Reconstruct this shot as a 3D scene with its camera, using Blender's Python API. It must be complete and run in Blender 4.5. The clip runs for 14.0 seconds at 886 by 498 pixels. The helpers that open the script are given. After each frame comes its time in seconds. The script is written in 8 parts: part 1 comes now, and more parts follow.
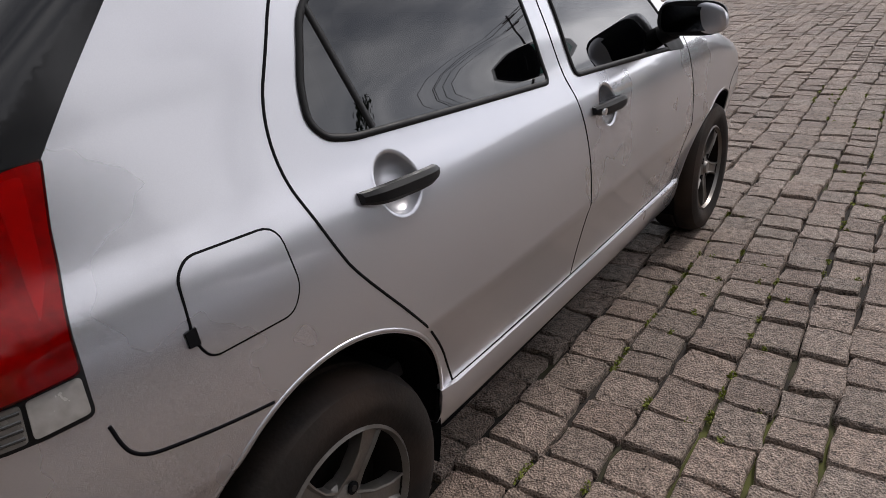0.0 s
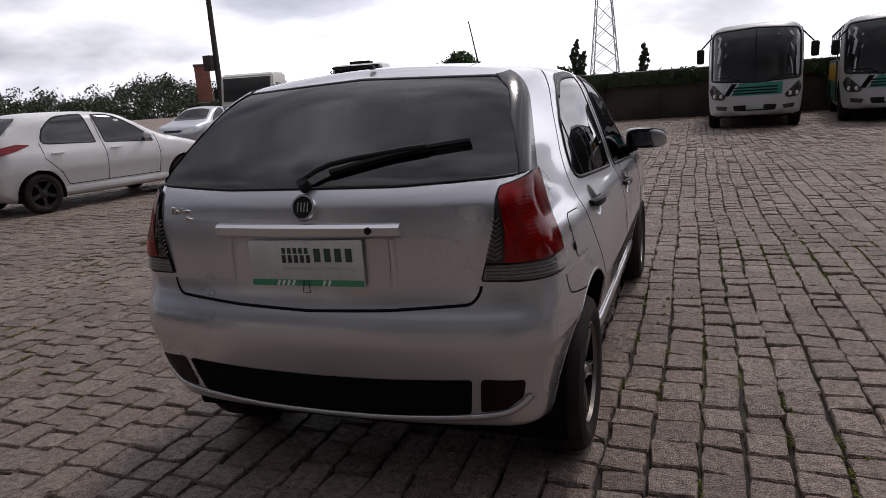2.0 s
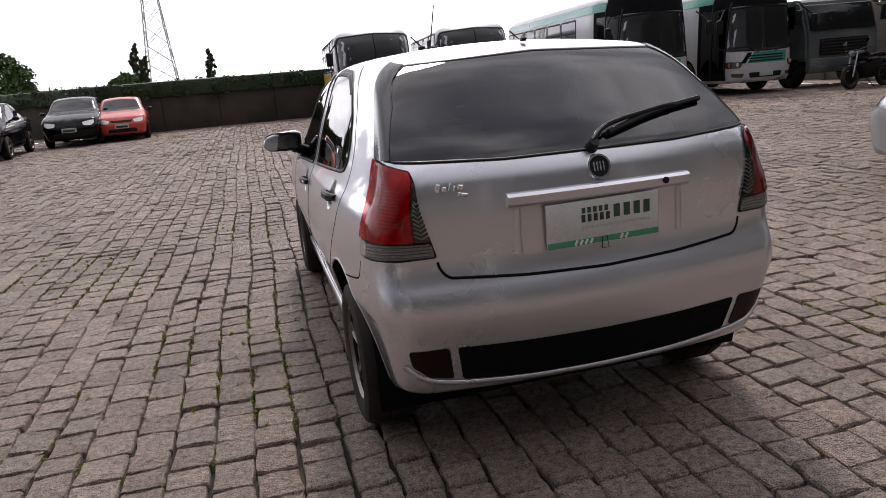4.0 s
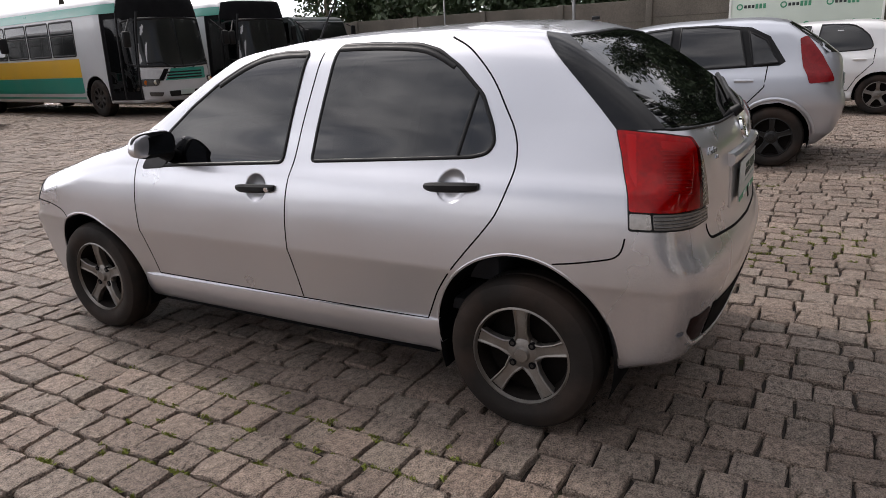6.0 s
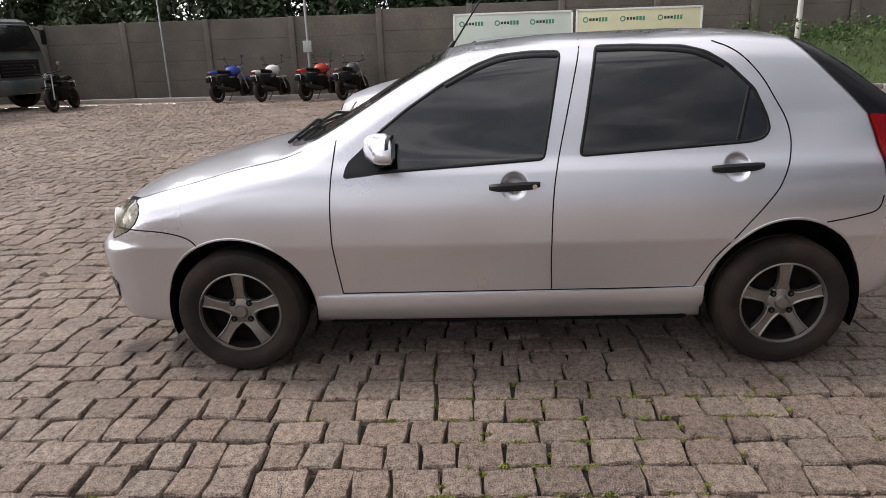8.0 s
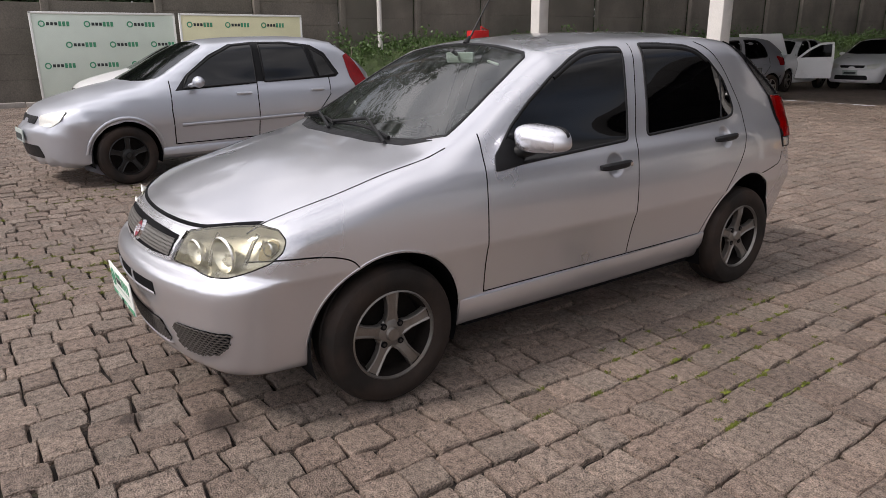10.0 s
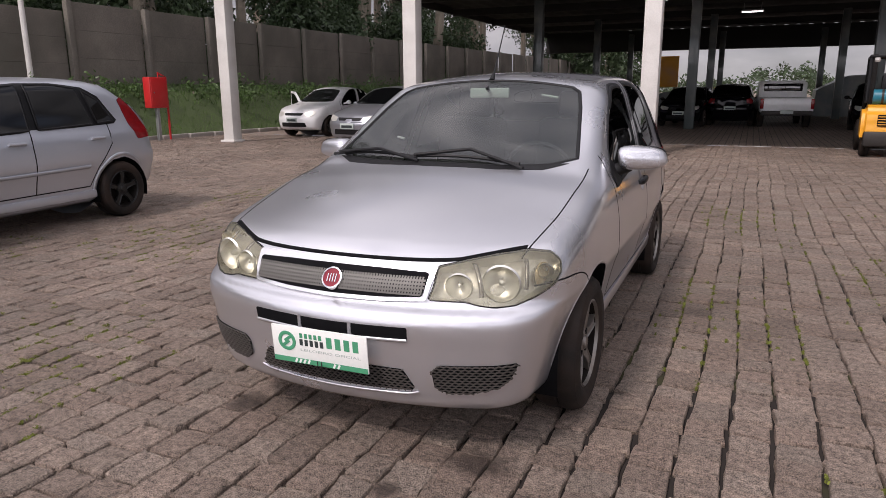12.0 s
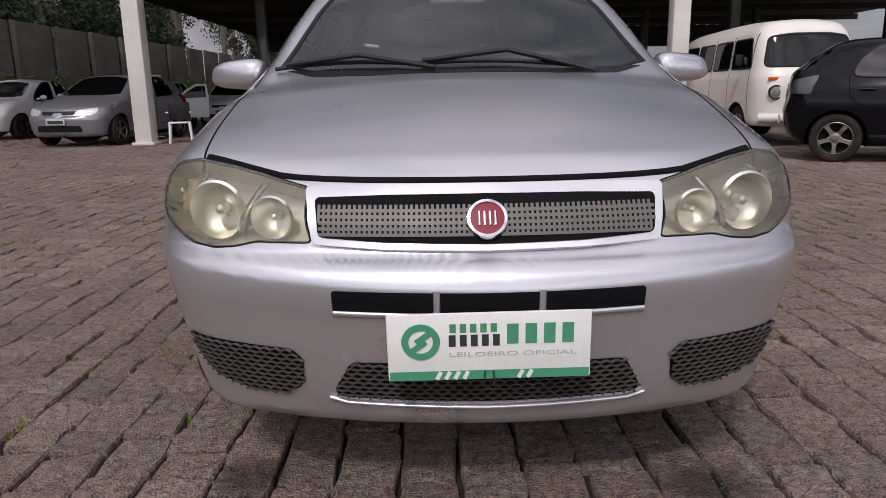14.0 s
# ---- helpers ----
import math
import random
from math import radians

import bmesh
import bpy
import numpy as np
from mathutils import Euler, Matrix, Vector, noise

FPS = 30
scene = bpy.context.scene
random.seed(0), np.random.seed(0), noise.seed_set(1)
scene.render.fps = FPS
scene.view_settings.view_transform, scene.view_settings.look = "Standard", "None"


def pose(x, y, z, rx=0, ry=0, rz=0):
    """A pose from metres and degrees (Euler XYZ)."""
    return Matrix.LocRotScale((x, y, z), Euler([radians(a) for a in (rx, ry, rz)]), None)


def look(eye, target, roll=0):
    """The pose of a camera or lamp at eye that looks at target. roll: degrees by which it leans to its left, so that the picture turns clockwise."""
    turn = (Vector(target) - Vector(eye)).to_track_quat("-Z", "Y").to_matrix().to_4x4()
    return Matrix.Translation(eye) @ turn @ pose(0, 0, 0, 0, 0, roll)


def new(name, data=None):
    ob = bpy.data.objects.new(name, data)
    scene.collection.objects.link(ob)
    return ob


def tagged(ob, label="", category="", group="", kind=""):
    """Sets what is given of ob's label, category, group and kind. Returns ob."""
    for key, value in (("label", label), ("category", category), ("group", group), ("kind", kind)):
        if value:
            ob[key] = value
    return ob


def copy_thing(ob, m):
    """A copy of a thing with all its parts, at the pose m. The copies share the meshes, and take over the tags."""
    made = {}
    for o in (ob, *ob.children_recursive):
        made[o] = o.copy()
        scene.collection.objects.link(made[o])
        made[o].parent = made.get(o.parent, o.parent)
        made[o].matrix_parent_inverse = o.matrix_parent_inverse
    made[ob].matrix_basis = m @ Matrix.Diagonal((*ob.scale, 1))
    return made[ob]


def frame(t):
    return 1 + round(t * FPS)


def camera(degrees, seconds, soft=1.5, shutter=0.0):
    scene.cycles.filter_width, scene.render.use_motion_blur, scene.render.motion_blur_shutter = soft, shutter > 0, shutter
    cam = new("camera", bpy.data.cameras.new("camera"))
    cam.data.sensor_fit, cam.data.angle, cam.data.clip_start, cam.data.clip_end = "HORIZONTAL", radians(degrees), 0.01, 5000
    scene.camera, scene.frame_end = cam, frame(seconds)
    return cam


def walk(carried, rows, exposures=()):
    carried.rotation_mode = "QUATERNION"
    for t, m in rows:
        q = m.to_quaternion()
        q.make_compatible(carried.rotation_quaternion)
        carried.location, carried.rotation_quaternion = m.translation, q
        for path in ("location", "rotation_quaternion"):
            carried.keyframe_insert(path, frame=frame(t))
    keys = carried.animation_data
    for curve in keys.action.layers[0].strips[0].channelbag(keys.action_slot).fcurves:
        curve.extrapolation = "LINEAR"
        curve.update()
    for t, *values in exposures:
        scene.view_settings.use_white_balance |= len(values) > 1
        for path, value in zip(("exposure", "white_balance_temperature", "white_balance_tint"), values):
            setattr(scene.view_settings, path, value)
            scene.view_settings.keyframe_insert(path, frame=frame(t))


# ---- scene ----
cam = camera(65.90, 14.0, soft=0.8)
PATH = [
    (0.0, pose(1.5369, -1.8569, 1.2808, 65.961, 4.203, 34.701)),
    (0.5, pose(1.6648, -2.3569, 1.3638, 72.932, 4.059, 33.973)),
    (1.0, pose(1.7237, -2.7903, 1.3501, 78.768, 4.489, 33.605)),
    (1.5, pose(1.5615, -3.2228, 1.3431, 78.362, 3.942, 28.854)),
    (2.0, pose(1.1178, -3.5710, 1.3099, 77.464, 3.856, 19.644)),
    (2.5, pose(0.6210, -3.7641, 1.3358, 77.106, 3.956, 12.461)),
    (3.0, pose(0.1019, -3.8923, 1.3581, 76.486, 4.076, 4.192)),
    (3.2, pose(-0.1236, -3.8936, 1.3421, 76.094, 4.116, 0.325)),
    (5.3, pose(-2.3267, -2.8473, 1.3484, 74.074, 3.248, -44.777)),
    (5.5, pose(-2.4727, -2.6479, 1.3243, 73.834, 2.559, -49.569)),
    (6.0, pose(-2.7998, -2.0980, 1.3580, 73.411, 2.777, -60.154)),
    (6.5, pose(-3.0632, -1.5771, 1.3861, 73.299, 2.356, -67.352)),
    (7.0, pose(-3.3179, -1.0386, 1.4093, 73.528, 2.132, -72.398)),
    (7.5, pose(-3.5324, -0.4455, 1.4098, 73.462, 2.079, -80.120)),
    (8.0, pose(-3.5800, 0.1339, 1.4069, 73.272, 1.797, -87.671)),
    (8.2, pose(-3.5949, 0.3945, 1.3965, 73.273, 1.694, -91.136)),
    (10.3, pose(-2.7459, 2.7548, 1.3866, 73.339, 0.634, -129.755)),
    (10.5, pose(-2.6174, 2.9445, 1.3943, 73.342, 0.837, -132.322)),
    (11.0, pose(-2.1608, 3.3291, 1.3695, 73.554, 0.626, -138.236)),
    (11.5, pose(-1.7853, 3.6762, 1.3420, 77.027, 0.582, -145.948)),
    (12.0, pose(-1.3324, 3.9288, 1.3283, 76.965, 0.299, -156.130)),
    (12.5, pose(-0.8034, 3.9883, 1.2688, 77.037, 0.090, -166.061)),
    (13.0, pose(-0.4032, 4.0080, 1.2626, 77.026, 0.102, -174.424)),
    (13.5, pose(-0.0503, 3.6572, 1.1099, 76.995, 0.430, 179.790)),
    (14.0, pose(0.1004, 3.2778, 0.9204, 77.219, 0.937, 179.375)),
]
EXPOSURES = [(0.0, -0.22, 6450, 14), (0.5, -0.40, 6450, 14), (1.0, -0.80, 6450, 15), (2.0, -0.80, 6400, 17), (2.6, -0.42, 6400, 18), (3.2, -0.16, 6450, 18), (5.3, -0.01, 6550, 15), (6.5, 0.20, 6600, 14), (8.2, 0.32, 6600, 14), (10.3, 0.05, 6600, 16), (12.6, -0.15, 6500, 21), (14.0, -0.48, 6400, 20)]
walk(cam, PATH, EXPOSURES)
# ---- end of camera ----
# ---- world, sun, exposure ----
world = bpy.data.worlds.new("world")
scene.world = world
world.use_nodes = True
wn, wl = world.node_tree.nodes, world.node_tree.links
wn.clear()
sky = wn.new("ShaderNodeTexSky")
sky.sky_type = "NISHITA"
sky.sun_disc = False
sky.sun_elevation, sky.sun_rotation = radians(49), radians(16)
sky.air_density, sky.dust_density = 1.0, 2.0
coord = wn.new("ShaderNodeTexCoord")
stretch = wn.new("ShaderNodeMapping")
stretch.inputs["Scale"].default_value = (1.6, 1.6, 4.0)
cloud = wn.new("ShaderNodeTexNoise")
cloud.inputs["Scale"].default_value = 1.7
cloud.inputs["Detail"].default_value = 7.0
cloud.inputs["Roughness"].default_value = 0.55
cover = wn.new("ShaderNodeValToRGB")
cover.color_ramp.elements[0].color = (0.5, 0.5, 0.5, 1)
cover.color_ramp.elements[0].position, cover.color_ramp.elements[1].position = 0.36, 0.56
tone = wn.new("ShaderNodeTexNoise")
tone.inputs["Scale"].default_value = 2.6
tone.inputs["Detail"].default_value = 5.0
grey = wn.new("ShaderNodeValToRGB")
grey.color_ramp.elements[0].position, grey.color_ramp.elements[1].position = 0.38, 0.62
grey.color_ramp.elements[0].color = (7.0, 7.3, 7.9, 1)
grey.color_ramp.elements[1].color = (14.5, 14.6, 14.8, 1)
mix = wn.new("ShaderNodeMix")
mix.data_type = "RGBA"
back = wn.new("ShaderNodeBackground")
back.inputs["Strength"].default_value = 0.085
out = wn.new("ShaderNodeOutputWorld")
wl.new(coord.outputs["Generated"], stretch.inputs["Vector"])
wl.new(stretch.outputs["Vector"], cloud.inputs["Vector"])
wl.new(stretch.outputs["Vector"], tone.inputs["Vector"])
wl.new(cloud.outputs["Fac"], cover.inputs["Fac"])
wl.new(tone.outputs["Fac"], grey.inputs["Fac"])
wl.new(cover.outputs["Color"], mix.inputs["Factor"])
wl.new(sky.outputs["Color"], mix.inputs["A"])
# clouds are brightest round the veiled sun
toward = wn.new("ShaderNodeVectorMath")
toward.operation = "DOT_PRODUCT"
toward.inputs[1].default_value = Vector((1.5, 6.5, 9)).normalized()
glow = wn.new("ShaderNodeMapRange")
glow.inputs["From Min"].default_value, glow.inputs["From Max"].default_value = -0.15, 0.95
glow.inputs["To Min"].default_value, glow.inputs["To Max"].default_value = 0.18, 1.75
lit = wn.new("ShaderNodeMix")
lit.data_type, lit.blend_type = "RGBA", "MULTIPLY"
lit.inputs["Factor"].default_value = 1.0
wl.new(coord.outputs["Generated"], toward.inputs[0])
wl.new(toward.outputs["Value"], glow.inputs["Value"])
wl.new(grey.outputs["Color"], lit.inputs["A"])
wl.new(glow.outputs["Result"], lit.inputs["B"])
high = wn.new("ShaderNodeSeparateXYZ")
low = wn.new("ShaderNodeMapRange")
low.inputs["From Min"].default_value, low.inputs["From Max"].default_value = 0.0, 0.34
low.inputs["To Min"].default_value, low.inputs["To Max"].default_value = 2.8, 1.0
pale = wn.new("ShaderNodeMix")
pale.data_type, pale.blend_type = "RGBA", "MULTIPLY"
pale.inputs["Factor"].default_value = 1.0
wl.new(coord.outputs["Generated"], high.inputs[0])
wl.new(high.outputs["Z"], low.inputs["Value"])
wl.new(lit.outputs["Result"], pale.inputs["A"])
wl.new(low.outputs["Result"], pale.inputs["B"])
wl.new(pale.outputs["Result"], mix.inputs["B"])
wl.new(mix.outputs["Result"], back.inputs["Color"])
wl.new(back.outputs["Background"], out.inputs["Surface"])

sun_data = bpy.data.lights.new("sun", "SUN")
sun_data.energy, sun_data.angle, sun_data.color = 2.4, radians(8), (1.0, 0.95, 0.88)
sun = new("sun", sun_data)
sun.matrix_world = look((2.2, 7.5, 9), (0, 0, 0))


# ---- materials ----
def nodes_of(name):
    m = bpy.data.materials.new(name)
    m.use_nodes = True
    return m, m.node_tree.nodes, m.node_tree.links, m.node_tree.nodes["Principled BSDF"]


def pbr(name, col, rough=0.5, metal=0.0, var=0.15, scale=6.0, bump=0.0, fine=90.0, coat=0.0, spec=0.5, dirt=None, dirt_amount=0.0):
    """A surface with two scales of variation, optional relief and stains."""
    m, n, l, b = nodes_of(name)
    tc = n.new("ShaderNodeTexCoord")
    big, small = n.new("ShaderNodeTexNoise"), n.new("ShaderNodeTexNoise")
    big.inputs["Scale"].default_value, small.inputs["Scale"].default_value = scale, fine
    big.inputs["Detail"].default_value = small.inputs["Detail"].default_value = 4.0
    l.new(tc.outputs["Object"], big.inputs["Vector"])
    l.new(tc.outputs["Object"], small.inputs["Vector"])
    add = n.new("ShaderNodeMath")
    add.operation = "ADD"
    l.new(big.outputs["Fac"], add.inputs[0])
    l.new(small.outputs["Fac"], add.inputs[1])
    ramp = n.new("ShaderNodeMapRange")
    ramp.inputs["From Min"].default_value, ramp.inputs["From Max"].default_value = 0.6, 1.4
    ramp.inputs["To Min"].default_value, ramp.inputs["To Max"].default_value = 1 - var, 1 + var
    l.new(add.outputs[0], ramp.inputs["Value"])
    mul = n.new("ShaderNodeMix")
    mul.data_type, mul.blend_type = "RGBA", "MULTIPLY"
    mul.inputs["Factor"].default_value = 1.0
    mul.inputs["A"].default_value = (*col, 1)
    l.new(ramp.outputs[0], mul.inputs["B"])
    colour = mul.outputs["Result"]
    if dirt:
        st = n.new("ShaderNodeTexNoise")
        st.inputs["Scale"].default_value, st.inputs["Detail"].default_value = scale * 0.45, 7.0
        l.new(tc.outputs["Object"], st.inputs["Vector"])
        sr = n.new("ShaderNodeMapRange")
        sr.inputs["From Min"].default_value, sr.inputs["From Max"].default_value = 0.45, 0.68
        sr.inputs["To Max"].default_value = dirt_amount
        l.new(st.outputs["Fac"], sr.inputs["Value"])
        dm = n.new("ShaderNodeMix")
        dm.data_type = "RGBA"
        dm.inputs["B"].default_value = (*dirt, 1)
        l.new(sr.outputs[0], dm.inputs["Factor"])
        l.new(colour, dm.inputs["A"])
        colour = dm.outputs["Result"]
    l.new(colour, b.inputs["Base Color"])
    rr = n.new("ShaderNodeMapRange")
    rr.inputs["From Min"].default_value, rr.inputs["From Max"].default_value = 0.3, 0.7
    rr.inputs["To Min"].default_value, rr.inputs["To Max"].default_value = max(0.02, rough * 0.85), min(1.0, rough * 1.15)
    l.new(big.outputs["Fac"], rr.inputs["Value"])
    l.new(rr.outputs[0], b.inputs["Roughness"])
    b.inputs["Metallic"].default_value = metal
    b.inputs["Coat Weight"].default_value = coat
    b.inputs["Coat Roughness"].default_value = 0.035
    b.inputs["Specular IOR Level"].default_value = spec
    if bump:
        bp = n.new("ShaderNodeBump")
        bp.inputs["Strength"].default_value, bp.inputs["Distance"].default_value = bump, 0.01
        l.new(add.outputs[0], bp.inputs["Height"])
        l.new(bp.outputs["Normal"], b.inputs["Normal"])
    return m


def glass(name, tint, see, ior=1.5, haze_col=(0.5, 0.5, 0.45), rough=0.015):
    """Tinted pane: clear part, dark body, mirror gloss by Fresnel."""
    m, n, l, b = nodes_of(name)
    n.remove(b)
    tr, df, gl = n.new("ShaderNodeBsdfTransparent"), n.new("ShaderNodeBsdfDiffuse"), n.new("ShaderNodeBsdfGlossy")
    tr.inputs["Color"].default_value = (*tint, 1)
    df.inputs["Color"].default_value = (*haze_col, 1)
    gl.inputs["Roughness"].default_value = rough
    m1, m2 = n.new("ShaderNodeMixShader"), n.new("ShaderNodeMixShader")
    m1.inputs[0].default_value = 1 - see
    fr = n.new("ShaderNodeFresnel")
    fr.inputs["IOR"].default_value = ior
    l.new(tr.outputs[0], m1.inputs[1])
    l.new(df.outputs[0], m1.inputs[2])
    l.new(fr.outputs[0], m2.inputs[0])
    l.new(m1.outputs[0], m2.inputs[1])
    l.new(gl.outputs[0], m2.inputs[2])
    l.new(m2.outputs[0], n["Material Output"].inputs["Surface"])
    return m


def paint(name, col, metal=0.5, rough=0.34, coat=0.6, dust=0.12):
    return pbr(name, col, rough, metal, 0.04, 2.0, 0.0, 500.0, coat, 0.5, (0.33, 0.29, 0.26), dust)


SILVER = paint("silver metallic paint", (0.67, 0.67, 0.705), 0.82, 0.30, 0.9, 0.07)
SILVER2 = paint("pale silver paint", (0.55, 0.57, 0.62), 0.6, 0.33, 0.5)
WHITE = paint("white paint", (0.78, 0.78, 0.78), 0.0, 0.3, 0.5)
CREAM = paint("cream white paint", (0.74, 0.72, 0.66), 0.0, 0.35, 0.4, 0.2)
BLACK = pbr("black paint", (0.004, 0.004, 0.006), 0.16, 0.0, 0.04, 2.0, 0.0, 500.0, 0.0, 0.22)
GREYBLUE = paint("grey paint", (0.30, 0.31, 0.34), 0.6, 0.32, 0.5)
REDPAINT = paint("red paint", (0.55, 0.045, 0.02), 0.0, 0.3, 0.5)
YELLOW = paint("yellow paint", (0.80, 0.36, 0.02), 0.0, 0.4, 0.2, 0.25)
BUSYEL = paint("bus yellow paint", (0.72, 0.42, 0.03), 0.0, 0.35, 0.3)
TEAL = paint("teal paint", (0.02, 0.26, 0.20), 0.0, 0.32, 0.4)
BUSGREY = paint("bus light grey paint", (0.52, 0.53, 0.55), 0.0, 0.4, 0.3, 0.25)
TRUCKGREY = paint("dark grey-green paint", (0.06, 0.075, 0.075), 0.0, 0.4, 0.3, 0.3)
BLUE = paint("blue paint", (0.02, 0.06, 0.35), 0.0, 0.3, 0.5)
CYAN = pbr("cyan gas bottle", (0.012, 0.16, 0.23), 0.45, 0.0, 0.15)
PLASTIC = pbr("black plastic", (0.010, 0.010, 0.011), 0.5, 0.0, 0.2, 20, 0.05, 300, 0.0, 0.25)
GAP = pbr("dark joint", (0.005, 0.005, 0.006), 0.8, 0.0, 0.1, 6.0, 0.0, 90.0, 0.0, 0.1)
TYRE = pbr("tyre rubber", (0.013, 0.0100, 0.0085), 0.75, 0.0, 0.25, 9, 0.1, 120, 0, 0.3, (0.060, 0.037, 0.026), 0.5)
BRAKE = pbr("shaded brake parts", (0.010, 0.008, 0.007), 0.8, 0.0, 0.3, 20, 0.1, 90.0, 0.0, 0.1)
RIM = pbr("dusty alloy", (0.23, 0.215, 0.20), 0.40, 0.7, 0.15, 16, 0.03, 200, 0, 0.5, (0.13, 0.10, 0.075), 0.6)
RIMBLACK = pbr("black wheel", (0.012, 0.012, 0.012), 0.4, 0.2, 0.2)
DARKMETAL = pbr("dark metal", (0.05, 0.045, 0.042), 0.6, 0.6, 0.3, 12, 0.1)
CHROME = pbr("chrome", (0.75, 0.75, 0.76), 0.12, 1.0, 0.05)
STEEL = pbr("galvanised steel", (0.42, 0.43, 0.44), 0.45, 0.8, 0.15)
INTERIOR = pbr("grey trim plastic", (0.045, 0.045, 0.05), 0.7, 0.0, 0.2, 15, 0.1)
FABRIC = pbr("grey seat cloth", (0.09, 0.09, 0.10), 0.9, 0.0, 0.2, 25, 0.3, 400)
TINT = glass("tinted window film", (0.025, 0.027, 0.030), 0.75, 1.9, (0.002, 0.002, 0.003))
REARTINT = glass("tinted rear window", (0.05, 0.05, 0.06), 0.75, 1.65, (0.006, 0.006, 0.008))
SCREEN = glass("windscreen glass", (0.74, 0.80, 0.78), 0.94, 1.95, (0.3, 0.33, 0.31))
LENS = glass("yellowed lamp lens", (0.97, 0.955, 0.87), 0.86, 1.5, (0.55, 0.53, 0.42))
REDGLASS = glass("red lamp glass", (0.86, 0.018, 0.022), 0.93, 1.5, (0.25, 0.004, 0.005), 0.10)
SMOKEGLASS = glass("smoked clear lamp glass", (0.72, 0.70, 0.67), 0.90, 1.5, (0.16, 0.15, 0.14))
CLEAR = glass("clear lamp lens", (0.85, 0.85, 0.85), 0.7, 1.5, (0.45, 0.45, 0.45))
REDLENS = pbr("red lamp lens", (0.21, 0.003, 0.005), 0.2, 0.0, 0.3, 18, 0.0, 60, 0.2, 0.35)
AMBER = pbr("amber lamp lens", (0.5, 0.12, 0.01), 0.15, 0.0, 0.15, 10, 0.0, 60, 0.5)
LAMPSILVER = pbr("lamp reflector", (0.82, 0.81, 0.76), 0.42, 1.0, 0.05)
HEADHOUSE = pbr("head lamp inside", (0.62, 0.60, 0.54), 0.30, 0.75, 0.2, 14)
# dark reflection of trees and shed is put into the mirror's colour
MIRRORGLASS = pbr("dim mirror glass", (0.14, 0.15, 0.17), 0.08, 1.0, 0.05)
LAMPHOUSE = pbr("lamp housing", (0.72, 0.71, 0.66), 0.35, 0.5, 0.12)
SMOKE = pbr("smoked lamp lens", (0.05, 0.05, 0.05), 0.15, 0.2, 0.3, 40, 0.2, 80, 0.6)
SIGNWHITE = pbr("white sign board", (0.80, 0.81, 0.78), 0.5, 0.0, 0.05, 8)
SIGNGREEN = pbr("green sign print", (0.06, 0.30, 0.16), 0.5, 0.0, 0.1)
SIGNDARK = pbr("dark sign print", (0.03, 0.04, 0.04), 0.5, 0.0, 0.1)
SIGNGREY = pbr("grey sign print", (0.42, 0.47, 0.44), 0.5, 0.0, 0.1)
SIGNMINT = pbr("pale green sign board", (0.62, 0.70, 0.62), 0.5, 0.0, 0.08, 2)
SIGNCREAM = pbr("pale yellow sign board", (0.72, 0.70, 0.46), 0.5, 0.0, 0.08, 2)
BADGE = pbr("dark red badge enamel", (0.22, 0.015, 0.03), 0.4, 0.0, 0.05, 10, 0, 90, 0.0, 0.3)
CONCRETE = pbr("weathered concrete", (0.155, 0.138, 0.118), 0.9, 0.0, 0.35, 1.2, 0.4, 30, 0, 0.3, (0.09, 0.085, 0.07), 0.7)
COLUMN = pbr("white concrete column", (0.62, 0.60, 0.57), 0.8, 0.0, 0.12, 2, 0.2, 40, 0, 0.3, (0.35, 0.30, 0.26), 0.4)
KERB = pbr("kerb stone", (0.34, 0.31, 0.28), 0.9, 0.0, 0.2, 4, 0.3, 60)
ROOFDARK = pbr("dark roof sheet", (0.035, 0.033, 0.032), 0.8, 0.2, 0.2, 1)
HEDGE = pbr("hedge leaves", (0.022, 0.045, 0.012), 0.6, 0.0, 0.45, 5, 0.2, 20)
LEAF = pbr("leaves", (0.055, 0.105, 0.022), 0.55, 0.0, 0.45, 1.5, 0.0, 12)
LEAFDARK = pbr("dark leaves", (0.035, 0.06, 0.022), 0.6, 0.0, 0.5, 1.0, 0.0, 9)
GRASS = pbr("grass blades", (0.065, 0.12, 0.022), 0.7, 0.0, 0.45, 2, 0.2, 30)
MOSS = pbr("joint moss", (0.15, 0.17, 0.025), 0.85, 0.0, 0.4, 3, 0.0, 40)
EARTH = pbr("grassy earth", (0.06, 0.085, 0.03), 0.95, 0.0, 0.4, 3, 0.4, 40)
BARK = pbr("pale bark", (0.20, 0.17, 0.13), 0.9, 0.0, 0.35, 4, 0.4, 30)
WOODPOLE = pbr("dark pole", (0.05, 0.045, 0.04), 0.9, 0.0, 0.2, 3, 0.2, 40)
HYDRED = pbr("red box paint", (0.50, 0.02, 0.02), 0.4, 0.0, 0.12, 4)
SCREENBLACK = pbr("black screen panel", (0.012, 0.012, 0.014), 0.5, 0.0, 0.2, 2)
LAMPWHITE = pbr("white lamp", (0.8, 0.8, 0.8), 0.4, 0.0, 0.05)
TUBELIT = pbr("lit lamp tube", (0.8, 0.8, 0.8), 0.4)
TUBELIT.node_tree.nodes["Principled BSDF"].inputs["Emission Color"].default_value = (1.0, 0.98, 0.92, 1)
TUBELIT.node_tree.nodes["Principled BSDF"].inputs["Emission Strength"].default_value = 3.0
BLUEPAINT = pbr("dark blue band", (0.04, 0.07, 0.22), 0.5, 0.0, 0.1)


OIL = ((-0.53, 1.80, 0.12), (0.57, 1.72, 0.11), (-0.30, 2.10, 0.05))


